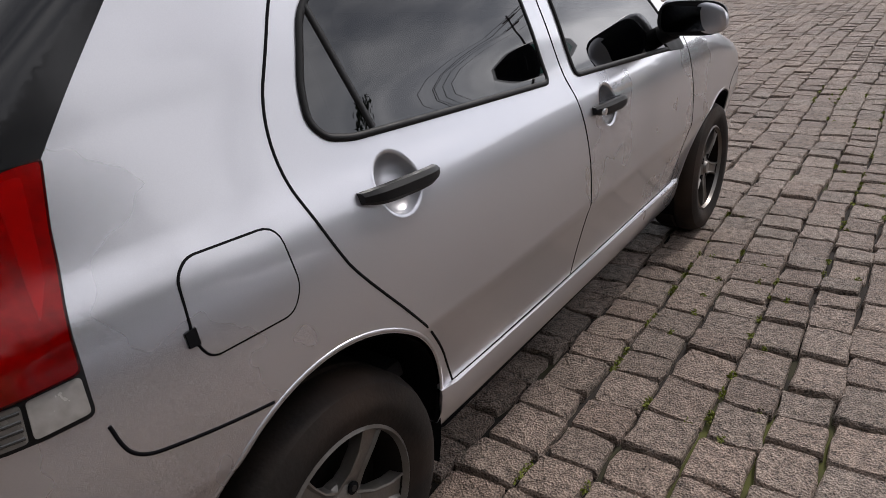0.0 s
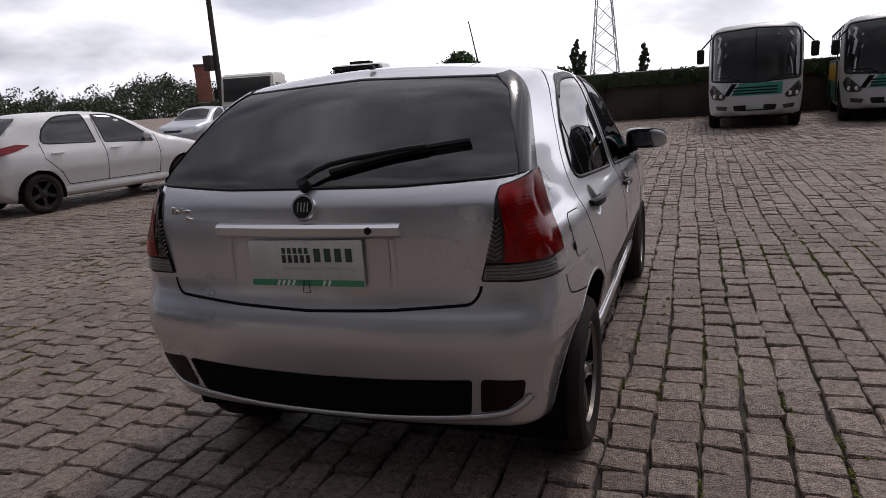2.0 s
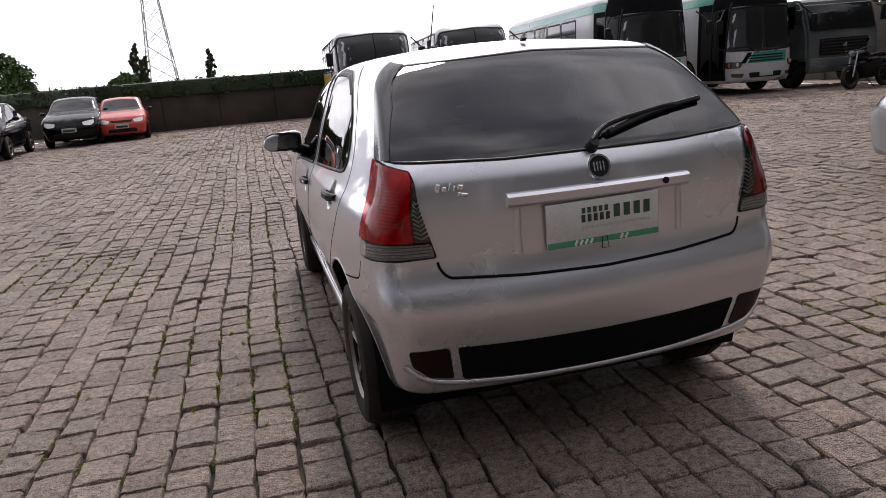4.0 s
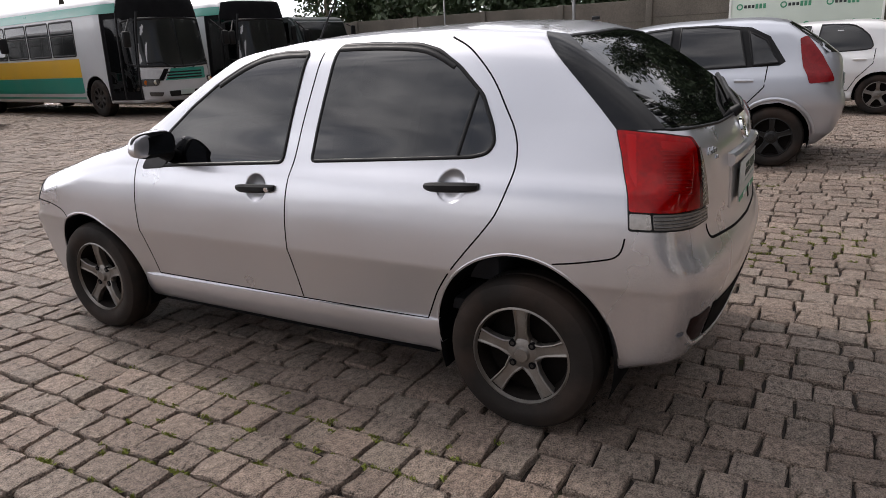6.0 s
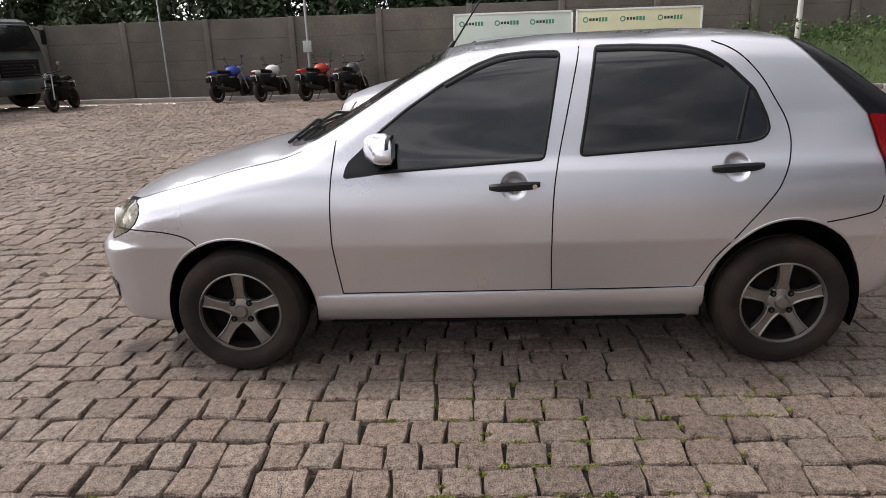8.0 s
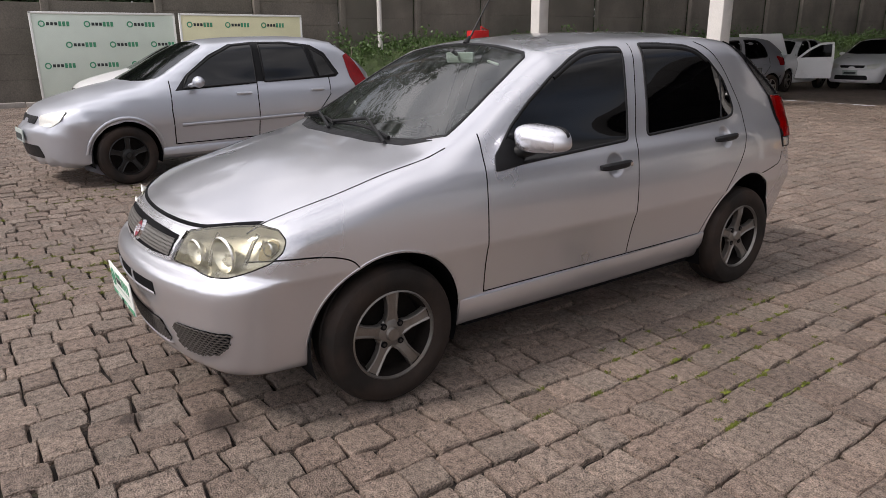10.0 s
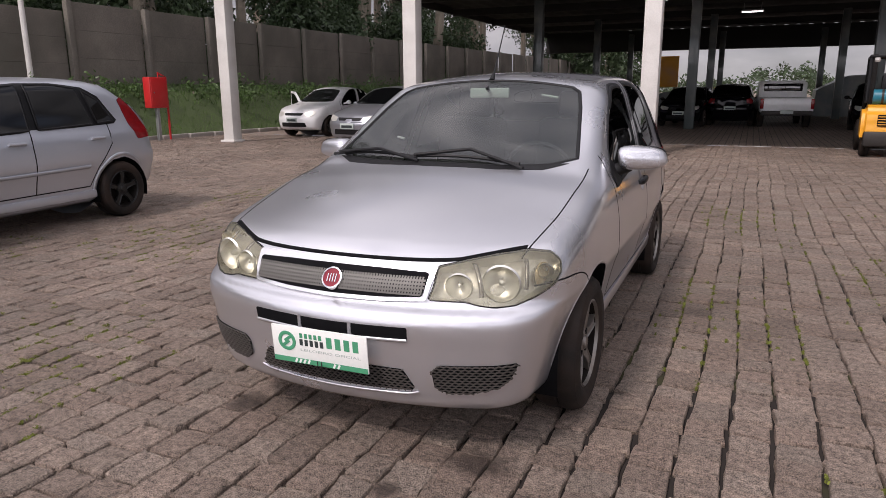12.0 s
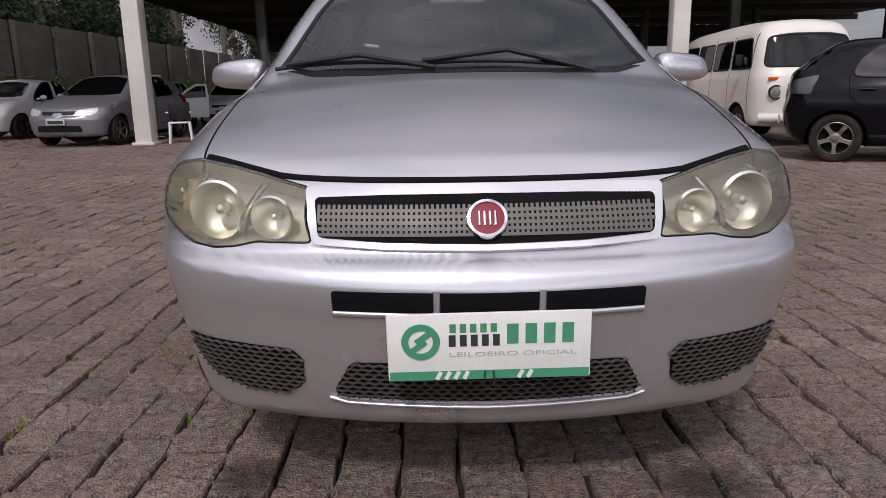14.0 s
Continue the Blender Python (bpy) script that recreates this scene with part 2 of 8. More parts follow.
def stone_material():
    m, n, l, b = nodes_of("cut granite")
    tc, oi, geo = n.new("ShaderNodeTexCoord"), n.new("ShaderNodeObjectInfo"), n.new("ShaderNodeNewGeometry")
    big, small, patch_n = n.new("ShaderNodeTexNoise"), n.new("ShaderNodeTexNoise"), n.new("ShaderNodeTexNoise")
    for k, s, d in ((big, 38, 5), (small, 170, 3), (patch_n, 0.55, 4)):
        k.inputs["Scale"].default_value, k.inputs["Detail"].default_value = s, d
        l.new(geo.outputs["Position"], k.inputs["Vector"])
    add = n.new("ShaderNodeMath")
    add.operation = "ADD"
    l.new(oi.outputs["Random"], add.inputs[0])
    l.new(geo.outputs["Random Per Island"], add.inputs[1])
    frac = n.new("ShaderNodeMath")
    frac.operation = "FRACT"
    l.new(add.outputs[0], frac.inputs[0])
    tone_r = n.new("ShaderNodeValToRGB")
    e = tone_r.color_ramp.elements
    e[0].color, e[1].color = (0.252, 0.192, 0.155, 1), (0.352, 0.281, 0.232, 1)
    for p, c in ((0.3, (0.320, 0.238, 0.191, 1)), (0.55, (0.293, 0.233, 0.191, 1)), (0.8, (0.372, 0.281, 0.226, 1))):
        k = e.new(p)
        k.color = c
    l.new(frac.outputs[0], tone_r.inputs["Fac"])
    mm = n.new("ShaderNodeMath")
    mm.operation = "MULTIPLY_ADD"
    mm.inputs[1].default_value = 1.5
    l.new(small.outputs["Fac"], mm.inputs[0])
    l.new(big.outputs["Fac"], mm.inputs[2])
    mr = n.new("ShaderNodeMapRange")
    mr.inputs["From Min"].default_value, mr.inputs["From Max"].default_value = 0.85, 1.65
    mr.inputs["To Min"].default_value, mr.inputs["To Max"].default_value = 0.18, 1.75
    l.new(mm.outputs[0], mr.inputs["Value"])
    mul = n.new("ShaderNodeMix")
    mul.data_type, mul.blend_type = "RGBA", "MULTIPLY"
    mul.inputs["Factor"].default_value = 1
    l.new(tone_r.outputs["Color"], mul.inputs["A"])
    l.new(mr.outputs[0], mul.inputs["B"])
    pr = n.new("ShaderNodeMapRange")
    pr.inputs["From Min"].default_value, pr.inputs["From Max"].default_value = 0.35, 0.68
    pr.inputs["To Min"].default_value, pr.inputs["To Max"].default_value = 0.82, 1.14
    l.new(patch_n.outputs["Fac"], pr.inputs["Value"])
    mul2 = n.new("ShaderNodeMix")
    mul2.data_type, mul2.blend_type = "RGBA", "MULTIPLY"
    mul2.inputs["Factor"].default_value = 1
    l.new(mul.outputs["Result"], mul2.inputs["A"])
    l.new(pr.outputs[0], mul2.inputs["B"])
    # dark drips of oil in front of the car
    last = mul2.outputs["Result"]
    for cx, cy, rad in OIL:
        off = n.new("ShaderNodeVectorMath")
        off.operation = "SUBTRACT"
        off.inputs[1].default_value = (cx, cy, 0)
        l.new(geo.outputs["Position"], off.inputs[0])
        ln = n.new("ShaderNodeVectorMath")
        ln.operation = "LENGTH"
        l.new(off.outputs[0], ln.inputs[0])
        wob = n.new("ShaderNodeTexNoise")
        wob.inputs["Scale"].default_value, wob.inputs["Detail"].default_value = 9.0, 4.0
        l.new(geo.outputs["Position"], wob.inputs["Vector"])
        sm = n.new("ShaderNodeMath")
        sm.operation = "MULTIPLY_ADD"
        sm.inputs[1].default_value = rad * 1.6
        l.new(wob.outputs["Fac"], sm.inputs[0])
        l.new(ln.outputs["Value"], sm.inputs[2])
        fade = n.new("ShaderNodeMapRange")
        fade.inputs["From Min"].default_value, fade.inputs["From Max"].default_value = rad * 1.25, rad * 1.9
        fade.inputs["To Min"].default_value, fade.inputs["To Max"].default_value = 0.75, 0.0
        l.new(sm.outputs[0], fade.inputs["Value"])
        dk = n.new("ShaderNodeMix")
        dk.data_type = "RGBA"
        dk.inputs["B"].default_value = (0.035, 0.022, 0.017, 1)
        l.new(fade.outputs[0], dk.inputs["Factor"])
        l.new(last, dk.inputs["A"])
        last = dk.outputs["Result"]
    l.new(last, b.inputs["Base Color"])
    b.inputs["Roughness"].default_value = 0.58
    bp = n.new("ShaderNodeBump")
    bp.inputs["Strength"].default_value, bp.inputs["Distance"].default_value = 1.0, 0.020
    chip = n.new("ShaderNodeTexNoise")
    chip.inputs["Scale"].default_value, chip.inputs["Detail"].default_value = 17, 3
    l.new(geo.outputs["Position"], chip.inputs["Vector"])
    rough = n.new("ShaderNodeMath")
    rough.operation = "MULTIPLY_ADD"
    rough.inputs[1].default_value = 1.6
    l.new(chip.outputs["Fac"], rough.inputs[0])
    l.new(mm.outputs[0], rough.inputs[2])
    l.new(rough.outputs[0], bp.inputs["Height"])
    l.new(bp.outputs["Normal"], b.inputs["Normal"])
    return m


def bed_material():
    m, n, l, b = nodes_of("joint earth and moss")
    geo = n.new("ShaderNodeNewGeometry")
    k = n.new("ShaderNodeTexNoise")
    k.inputs["Scale"].default_value, k.inputs["Detail"].default_value = 1.1, 6
    l.new(geo.outputs["Position"], k.inputs["Vector"])
    r = n.new("ShaderNodeValToRGB")
    e = r.color_ramp.elements
    e[0].position, e[1].position = 0.55, 0.68
    e[0].color, e[1].color = (0.020, 0.015, 0.012, 1), (0.075, 0.080, 0.018, 1)
    l.new(k.outputs["Fac"], r.inputs["Fac"])
    l.new(r.outputs["Color"], b.inputs["Base Color"])
    b.inputs["Roughness"].default_value = 0.95
    return m


def far_paving_material():
    m, n, l, b = nodes_of("far cobble paving")
    geo, mp = n.new("ShaderNodeNewGeometry"), n.new("ShaderNodeMapping")
    mp.inputs["Rotation"].default_value = (0, 0, radians(90))
    l.new(geo.outputs["Position"], mp.inputs["Vector"])
    br = n.new("ShaderNodeTexBrick")
    br.inputs["Scale"].default_value = 1.0
    br.inputs["Brick Width"].default_value, br.inputs["Row Height"].default_value = 0.165, 0.160
    br.inputs["Mortar Size"].default_value, br.inputs["Bias"].default_value = 0.009, 0.0
    br.inputs["Color1"].default_value, br.inputs["Color2"].default_value = (0.245, 0.188, 0.152, 1), (0.300, 0.230, 0.186, 1)
    br.inputs["Mortar"].default_value = (0.075, 0.062, 0.05, 1)
    l.new(mp.outputs["Vector"], br.inputs["Vector"])
    k, k2 = n.new("ShaderNodeTexNoise"), n.new("ShaderNodeTexNoise")
    k.inputs["Scale"].default_value, k.inputs["Detail"].default_value = 0.5, 5
    k2.inputs["Scale"].default_value, k2.inputs["Detail"].default_value = 18, 4
    l.new(geo.outputs["Position"], k.inputs["Vector"])
    l.new(geo.outputs["Position"], k2.inputs["Vector"])
    ad = n.new("ShaderNodeMath")
    ad.operation = "ADD"
    l.new(k.outputs["Fac"], ad.inputs[0])
    l.new(k2.outputs["Fac"], ad.inputs[1])
    mr = n.new("ShaderNodeMapRange")
    mr.inputs["From Min"].default_value, mr.inputs["From Max"].default_value = 0.7, 1.3
    mr.inputs["To Min"].default_value, mr.inputs["To Max"].default_value = 0.75, 1.2
    l.new(ad.outputs[0], mr.inputs["Value"])
    mul = n.new("ShaderNodeMix")
    mul.data_type, mul.blend_type = "RGBA", "MULTIPLY"
    mul.inputs["Factor"].default_value = 1
    l.new(br.outputs["Color"], mul.inputs["A"])
    l.new(mr.outputs[0], mul.inputs["B"])
    l.new(mul.outputs["Result"], b.inputs["Base Color"])
    b.inputs["Roughness"].default_value = 0.8
    bp = n.new("ShaderNodeBump")
    bp.inputs["Strength"].default_value, bp.inputs["Distance"].default_value = 0.5, 0.02
    l.new(br.outputs["Fac"], bp.inputs["Height"])
    bp.invert = True
    l.new(bp.outputs["Normal"], b.inputs["Normal"])
    return m


STONE, BED, FARPAVE = stone_material(), bed_material(), far_paving_material()


GRILLE = pbr("grey perforated grille", (0.125, 0.118, 0.108), 0.5, 0.1, 0.15, 12)
BUMPERMESH = pbr("dusty bumper mesh", (0.060, 0.053, 0.048), 0.6, 0.0, 0.25, 14)
BORDER = pbr("black glass border", (0.006, 0.006, 0.007), 0.14, 0.0, 0.1, 6, 0.0, 90, 0.0, 0.4)
DARKRED = pbr("dark red reflector", (0.014, 0.003, 0.003), 0.45, 0.0, 0.2, 30, 0.0, 90, 0.0, 0.2)
BRIGHT = paint("bright grille surround", (0.78, 0.78, 0.80), 0.7, 0.25, 0.8, 0.05)
# far wall darker than concrete: its shade is put into the base colour
WALLDARK = pbr("shade-dark block wall", (0.085, 0.072, 0.062), 0.95, 0.0, 0.3, 1.5, 0.4, 30, 0, 0.2, (0.035, 0.035, 0.028), 0.6)


# ---- mesh helpers ----
def mesh_object(name, verts, faces, material, parent=None, label="", smooth=False):
    me = bpy.data.meshes.new(name)
    me.from_pydata([tuple(v) for v in verts], [], [tuple(f) for f in faces])
    me.materials.append(material)
    if smooth:
        me.polygons.foreach_set("use_smooth", [True] * len(me.polygons))
    me.update()
    ob = new(name, me)
    if parent:
        ob.parent = parent
    if label:
        ob["label"] = label
    return ob


def part(name, bm, material, parent, label="", smooth=True, angle=35):
    me = bpy.data.meshes.new(name)
    bm.normal_update()
    if smooth:
        lim = radians(angle)
        for e in bm.edges:
            if len(e.link_faces) == 2 and e.calc_face_angle(0) > lim:
                e.smooth = False
        for f in bm.faces:
            f.smooth = True
    bm.to_mesh(me)
    bm.free()
    me.materials.append(material)
    ob = new(name, me)
    if parent:
        ob.parent = parent
    if label:
        ob["label"] = label
    return ob


def thing(name, m, label, category, group="", kind=""):
    ob = new(name)
    ob.matrix_world = m
    return tagged(ob, label, category, group, kind)


def box(bm, c, s, bevel=0.0, m=None, segs=2):
    made = bmesh.ops.create_cube(bm, size=1.0, matrix=(m or Matrix()) @ Matrix.Translation(c) @ Matrix.Diagonal((*s, 1)))["verts"]
    if bevel:
        edges = list({e for v in made for e in v.link_edges})
        bmesh.ops.bevel(bm, geom=edges, offset=bevel, segments=segs, profile=0.5, affect="EDGES")
    return bm


def rod(bm, a, b, r, r2=None, n=10):
    a, b = Vector(a), Vector(b)
    d = b - a
    q = d.to_track_quat("Z", "Y").to_matrix().to_4x4()
    bmesh.ops.create_cone(bm, cap_ends=True, segments=n, radius1=r, radius2=r if r2 is None else r2, depth=d.length,
                          matrix=Matrix.Translation((a + b) / 2) @ q)
    return bm


def tube(bm, pts, r, n=8):
    """A bent bar: one ring at each point, joined along the line."""
    pts = [Vector(p) for p in pts]
    rings = []
    for i, p in enumerate(pts):
        d = (pts[min(i + 1, len(pts) - 1)] - pts[max(i - 1, 0)]).normalized()
        a = d.cross(Vector((0, 0, 1)) if abs(d.z) < 0.9 else Vector((1, 0, 0))).normalized()
        b = d.cross(a)
        rings.append([bm.verts.new(p + (a * math.cos(2 * math.pi * k / n) + b * math.sin(2 * math.pi * k / n)) * r) for k in range(n)])
    for s, t in zip(rings, rings[1:]):
        for k in range(n):
            bm.faces.new((s[k], s[(k + 1) % n], t[(k + 1) % n], t[k]))
    bm.faces.new(rings[0])
    bm.faces.new(rings[-1][::-1])
    bmesh.ops.recalc_face_normals(bm, faces=bm.faces)
    return bm


def lathe(bm, profile, n=48, m=Matrix(), close=False):
    """Turns (radius, x) pairs about the x axis."""
    rings = []
    for k in range(n):
        a = 2 * math.pi * k / n
        rings.append([bm.verts.new(m @ Vector((x, r * math.cos(a), r * math.sin(a)))) for r, x in profile])
    cnt = len(profile)
    for k in range(n):
        p, q = rings[k], rings[(k + 1) % n]
        for j in range(cnt if close else cnt - 1):
            i = (j + 1) % cnt
            bm.faces.new((p[j], p[i], q[i], q[j]))
    return bm


def prism(bm, outline, d0, d1, axis="y", m=Matrix()):
    """A flat outline given in two axes, with depth along the third."""
    put = {"x": lambda u, v, d: (d, u, v), "y": lambda u, v, d: (u, d, v), "z": lambda u, v, d: (u, v, d)}[axis]
    a = [bm.verts.new(m @ Vector(put(u, v, d0))) for u, v in outline]
    b = [bm.verts.new(m @ Vector(put(u, v, d1))) for u, v in outline]
    bm.faces.new(a)
    bm.faces.new(b[::-1])
    for i in range(len(a)):
        j = (i + 1) % len(a)
        bm.faces.new((a[i], b[i], b[j], a[j]))
    bmesh.ops.recalc_face_normals(bm, faces=bm.faces)
    return bm


# ---- car bodies ----
def curve(*pts):
    """Smooth monotone curve through (x, y) pairs."""
    x, y = np.array([p[0] for p in pts], float), np.array([p[1] for p in pts], float)
    h, d = np.diff(x), np.diff(y) / np.diff(x)
    g = np.zeros(len(x))
    g[0], g[-1] = d[0], d[-1]
    for i in range(1, len(x) - 1):
        if d[i - 1] * d[i] > 0:
            w1, w2 = 2 * h[i] + h[i - 1], h[i] + 2 * h[i - 1]
            g[i] = (w1 + w2) / (w1 / d[i - 1] + w2 / d[i])

    def value(v):
        v = np.clip(np.asarray(v, float), x[0], x[-1])
        i = np.clip(np.searchsorted(x, v) - 1, 0, len(x) - 2)
        t = (v - x[i]) / h[i]
        return ((1 + 2 * t) * (1 - t) ** 2 * y[i] + t * (1 - t) ** 2 * h[i] * g[i] + t * t * (3 - 2 * t) * y[i + 1]
                + t * t * (t - 1) * h[i] * g[i + 1])
    return value


def smax(a, b, k):
    return np.maximum(a, b) + np.maximum(k - np.abs(a - b), 0) ** 2 / (4 * k)


class Body:
    """A car's outer skin as a field, negative inside; x to its right, y ahead, z up."""

    def __init__(self, top, rear, front, wide, plan, plan_up, belt, crown, rear_bow=0.16, front_bow=0.32, floor=0.2, edge=0.09, k_end=0.1, lift=0.0):
        self.top, self.rear, self.front, self.wide = curve(*top), curve(*rear), curve(*front), curve(*wide)
        self.plan, self.plan_up, self.belt, self.crown = curve(*plan), curve(*plan_up), belt, curve(*crown)
        self.rear_bow, self.front_bow, self.floor, self.edge, self.k_end, self.lift = rear_bow, front_bow, floor, edge, k_end, lift

    def field(self, p):
        x, y, z = np.abs(p[..., 0]), p[..., 1], p[..., 2]
        t = np.clip((z - self.belt + 0.06) / 0.2, 0, 1)
        t = t * t * (3 - 2 * t)
        side = x - self.wide(z) * (self.plan(y) * (1 - t) + self.plan_up(y) * t)
        f = smax(side, z - self.top(y) + self.crown(y) * x * x, self.edge)
        f = smax(f, self.rear(z) + self.rear_bow * x ** 2.4 - y, self.k_end)
        f = smax(f, y - self.front(z) + self.front_bow * x * x + 0.35 * x ** 6, self.k_end)
        return smax(f, self.floor + self.lift * np.clip((-1.3 - y) / 0.3, 0, 1) - z, 0.05)

    def cast(self, start, way, reach=2.6):
        """Where rays from inside leave the skin."""
        lo, hi = np.zeros(len(start)), np.full(len(start), reach)
        for _ in range(26):
            mid = (lo + hi) / 2
            ins = self.field(start + way * mid[:, None]) < 0
            lo, hi = np.where(ins, mid, lo), np.where(ins, hi, mid)
        return start + way * lo[:, None]

    def normal(self, p):
        e = 0.002
        g = np.stack([self.field(p + e * np.eye(3)[i]) - self.field(p - e * np.eye(3)[i]) for i in range(3)], -1)
        return g / np.maximum(np.linalg.norm(g, axis=-1, keepdims=True), 1e-9)

    def onto(self, uv, view, off=0.0):
        """Lays flat points onto the skin, along one of the views."""
        uv = np.asarray(uv, float)
        c, u, v, d = [np.asarray(k, float) for k in VIEWS[view]]
        p = self.cast(c + uv[:, :1] * u + uv[:, 1:] * v, np.repeat(d[None], len(uv), 0))
        n = self.normal(p)
        return p + n * off, n


S2 = math.sqrt(0.5)
VIEWS = {  # start, two axes of the flat drawing, the way onto the skin
    "left": ((0, 0, 0), (0, 1, 0), (0, 0, 1), (-1, 0, 0)),
    "right": ((0, 0, 0), (0, 1, 0), (0, 0, 1), (1, 0, 0)),
    "rear": ((0, -0.6, 0), (1, 0, 0), (0, 0, 1), (0, -1, 0)),
    "front": ((0, 0.8, 0), (1, 0, 0), (0, 0, 1), (0, 1, 0)),
    "top": ((0, 0, 0.6), (1, 0, 0), (0, 1, 0), (0, 0, 1)),
    "rear_right": ((0, -1.0, 0), (S2, S2, 0), (0, 0, 1), (S2, -S2, 0)),
    "rear_left": ((0, -1.0, 0), (-S2, S2, 0), (0, 0, 1), (-S2, -S2, 0)),
    "front_right": ((0, 1.1, 0), (S2, -S2, 0), (0, 0, 1), (S2, S2, 0)),
    "front_left": ((0, 1.1, 0), (-S2, -S2, 0), (0, 0, 1), (-S2, S2, 0)),
}


def dense(outline, step, closed=True):
    pts = [Vector(p) for p in outline]
    res = []
    for i in range(len(pts) if closed else len(pts) - 1):
        a, b = pts[i], pts[(i + 1) % len(pts)]
        n = max(1, int((b - a).length / step))
        res += [tuple(a.lerp(b, k / n)) for k in range(n)]
    if not closed:
        res.append(tuple(pts[-1]))
    return res


def rounded(outline, r=0.03, n=5):
    """Cuts the corners of a flat outline with arcs."""
    res, cnt = [], len(outline)
    for i in range(cnt):
        p, a, b = Vector(outline[i]), Vector(outline[i - 1]), Vector(outline[(i + 1) % cnt])
        d = min(r, (a - p).length * 0.45, (b - p).length * 0.45)
        s, e = p + (a - p).normalized() * d, p + (b - p).normalized() * d
        for k in range(n + 1):
            t = k / n
            res.append(tuple((1 - t) ** 2 * s + 2 * t * (1 - t) * p + t * t * e))
    return res


def inside(poly, x, y):
    poly = np.asarray(poly, float)
    res = np.zeros(len(x), bool)
    j = len(poly) - 1
    for i in range(len(poly)):
        xi, yi, xj, yj = *poly[i], *poly[j]
        hit = ((yi > y) != (yj > y)) & (x < (xj - xi) * (y - yi) / ((yj - yi) if yj != yi else 1e-9) + xi)
        res ^= hit
        j = i
    return res


from mathutils.geometry import delaunay_2d_cdt


def patch(name, body, outline, view, material, parent, off=0.004, thick=0.012, step=0.04, label="", flat=1.0):
    """A piece of skin with a free outline, a little proud of the body, its rim turned in."""
    edge = dense(outline, step)
    e = np.array(edge)
    gx, gy = np.meshgrid(np.arange(e[:, 0].min(), e[:, 0].max(), step), np.arange(e[:, 1].min(), e[:, 1].max(), step))
    gx, gy = gx.ravel() + 0.003, gy.ravel() + 0.003
    keep = inside(edge, gx, gy)
    if keep.any():
        near = np.min(np.hypot(gx[keep][:, None] - e[None, :, 0], gy[keep][:, None] - e[None, :, 1]), 1)
        inner = np.stack([gx[keep], gy[keep]], 1)[near > step * 0.4]
    else:
        inner = np.zeros((0, 2))
    pts = [Vector(p) for p in edge] + [Vector(p) for p in inner.tolist()]
    n = len(edge)
    v2, _, faces, *_ = delaunay_2d_cdt(pts, [(i, (i + 1) % n) for i in range(n)], [], 1, 1e-5)
    p, nn = body.onto([tuple(q) for q in v2], view, off)
    if flat != 1.0:  # a pane bends less than the skin round it
        nn = body.normal(p * np.array((flat, 1, 1)))
    flip = np.dot(np.cross(p[faces[0][1]] - p[faces[0][0]], p[faces[0][2]] - p[faces[0][0]]), nn[faces[0][0]]) < 0
    faces = [tuple(f[::-1]) if flip else tuple(f) for f in faces]
    verts = p.tolist()
    if thick:
        rim, _ = body.onto(edge, view, off)
        _, rn = body.onto(edge, view, 0)
        k = len(verts)
        verts += rim.tolist() + (rim - rn * thick).tolist()
        for i in range(n):
            j = (i + 1) % n
            faces.append((k + i, k + j, k + n + j, k + n + i))
        nn = np.concatenate([nn, rn, rn])
    ob = mesh_object(name, verts, faces, material, parent, label, True)
    ob.data.normals_split_custom_set_from_vertices(nn.tolist())
    return ob


def ribbon(name, body, line, view, width, material, parent, off=0.0012, label="", closed=False, step=0.02):
    """A thin strip that follows the skin: joints, beads, trim."""
    pts = np.array(dense(line, step, closed))
    t = np.gradient(pts, axis=0) if not closed else (np.roll(pts, -1, 0) - np.roll(pts, 1, 0))
    t /= np.maximum(np.linalg.norm(t, axis=1, keepdims=True), 1e-9)
    nrm = np.stack([-t[:, 1], t[:, 0]], 1) * width / 2
    a, na = body.onto(pts - nrm, view, off)
    b, nb = body.onto(pts + nrm, view, off)
    c, nc = body.onto(pts, view, off + width * 0.12)
    n = len(pts)
    verts = np.concatenate([a, c, b, a - na * 0.004, b - nb * 0.004]).tolist()
    faces = []
    for i in range(n if closed else n - 1):
        j = (i + 1) % n
        faces += [(i, j, n + j, n + i), (n + i, n + j, 2 * n + j, 2 * n + i), (3 * n + i, 3 * n + j, j, i), (2 * n + i, 2 * n + j, 4 * n + j, 4 * n + i)]
    return mesh_object(name, verts, faces, material, parent, label, True)


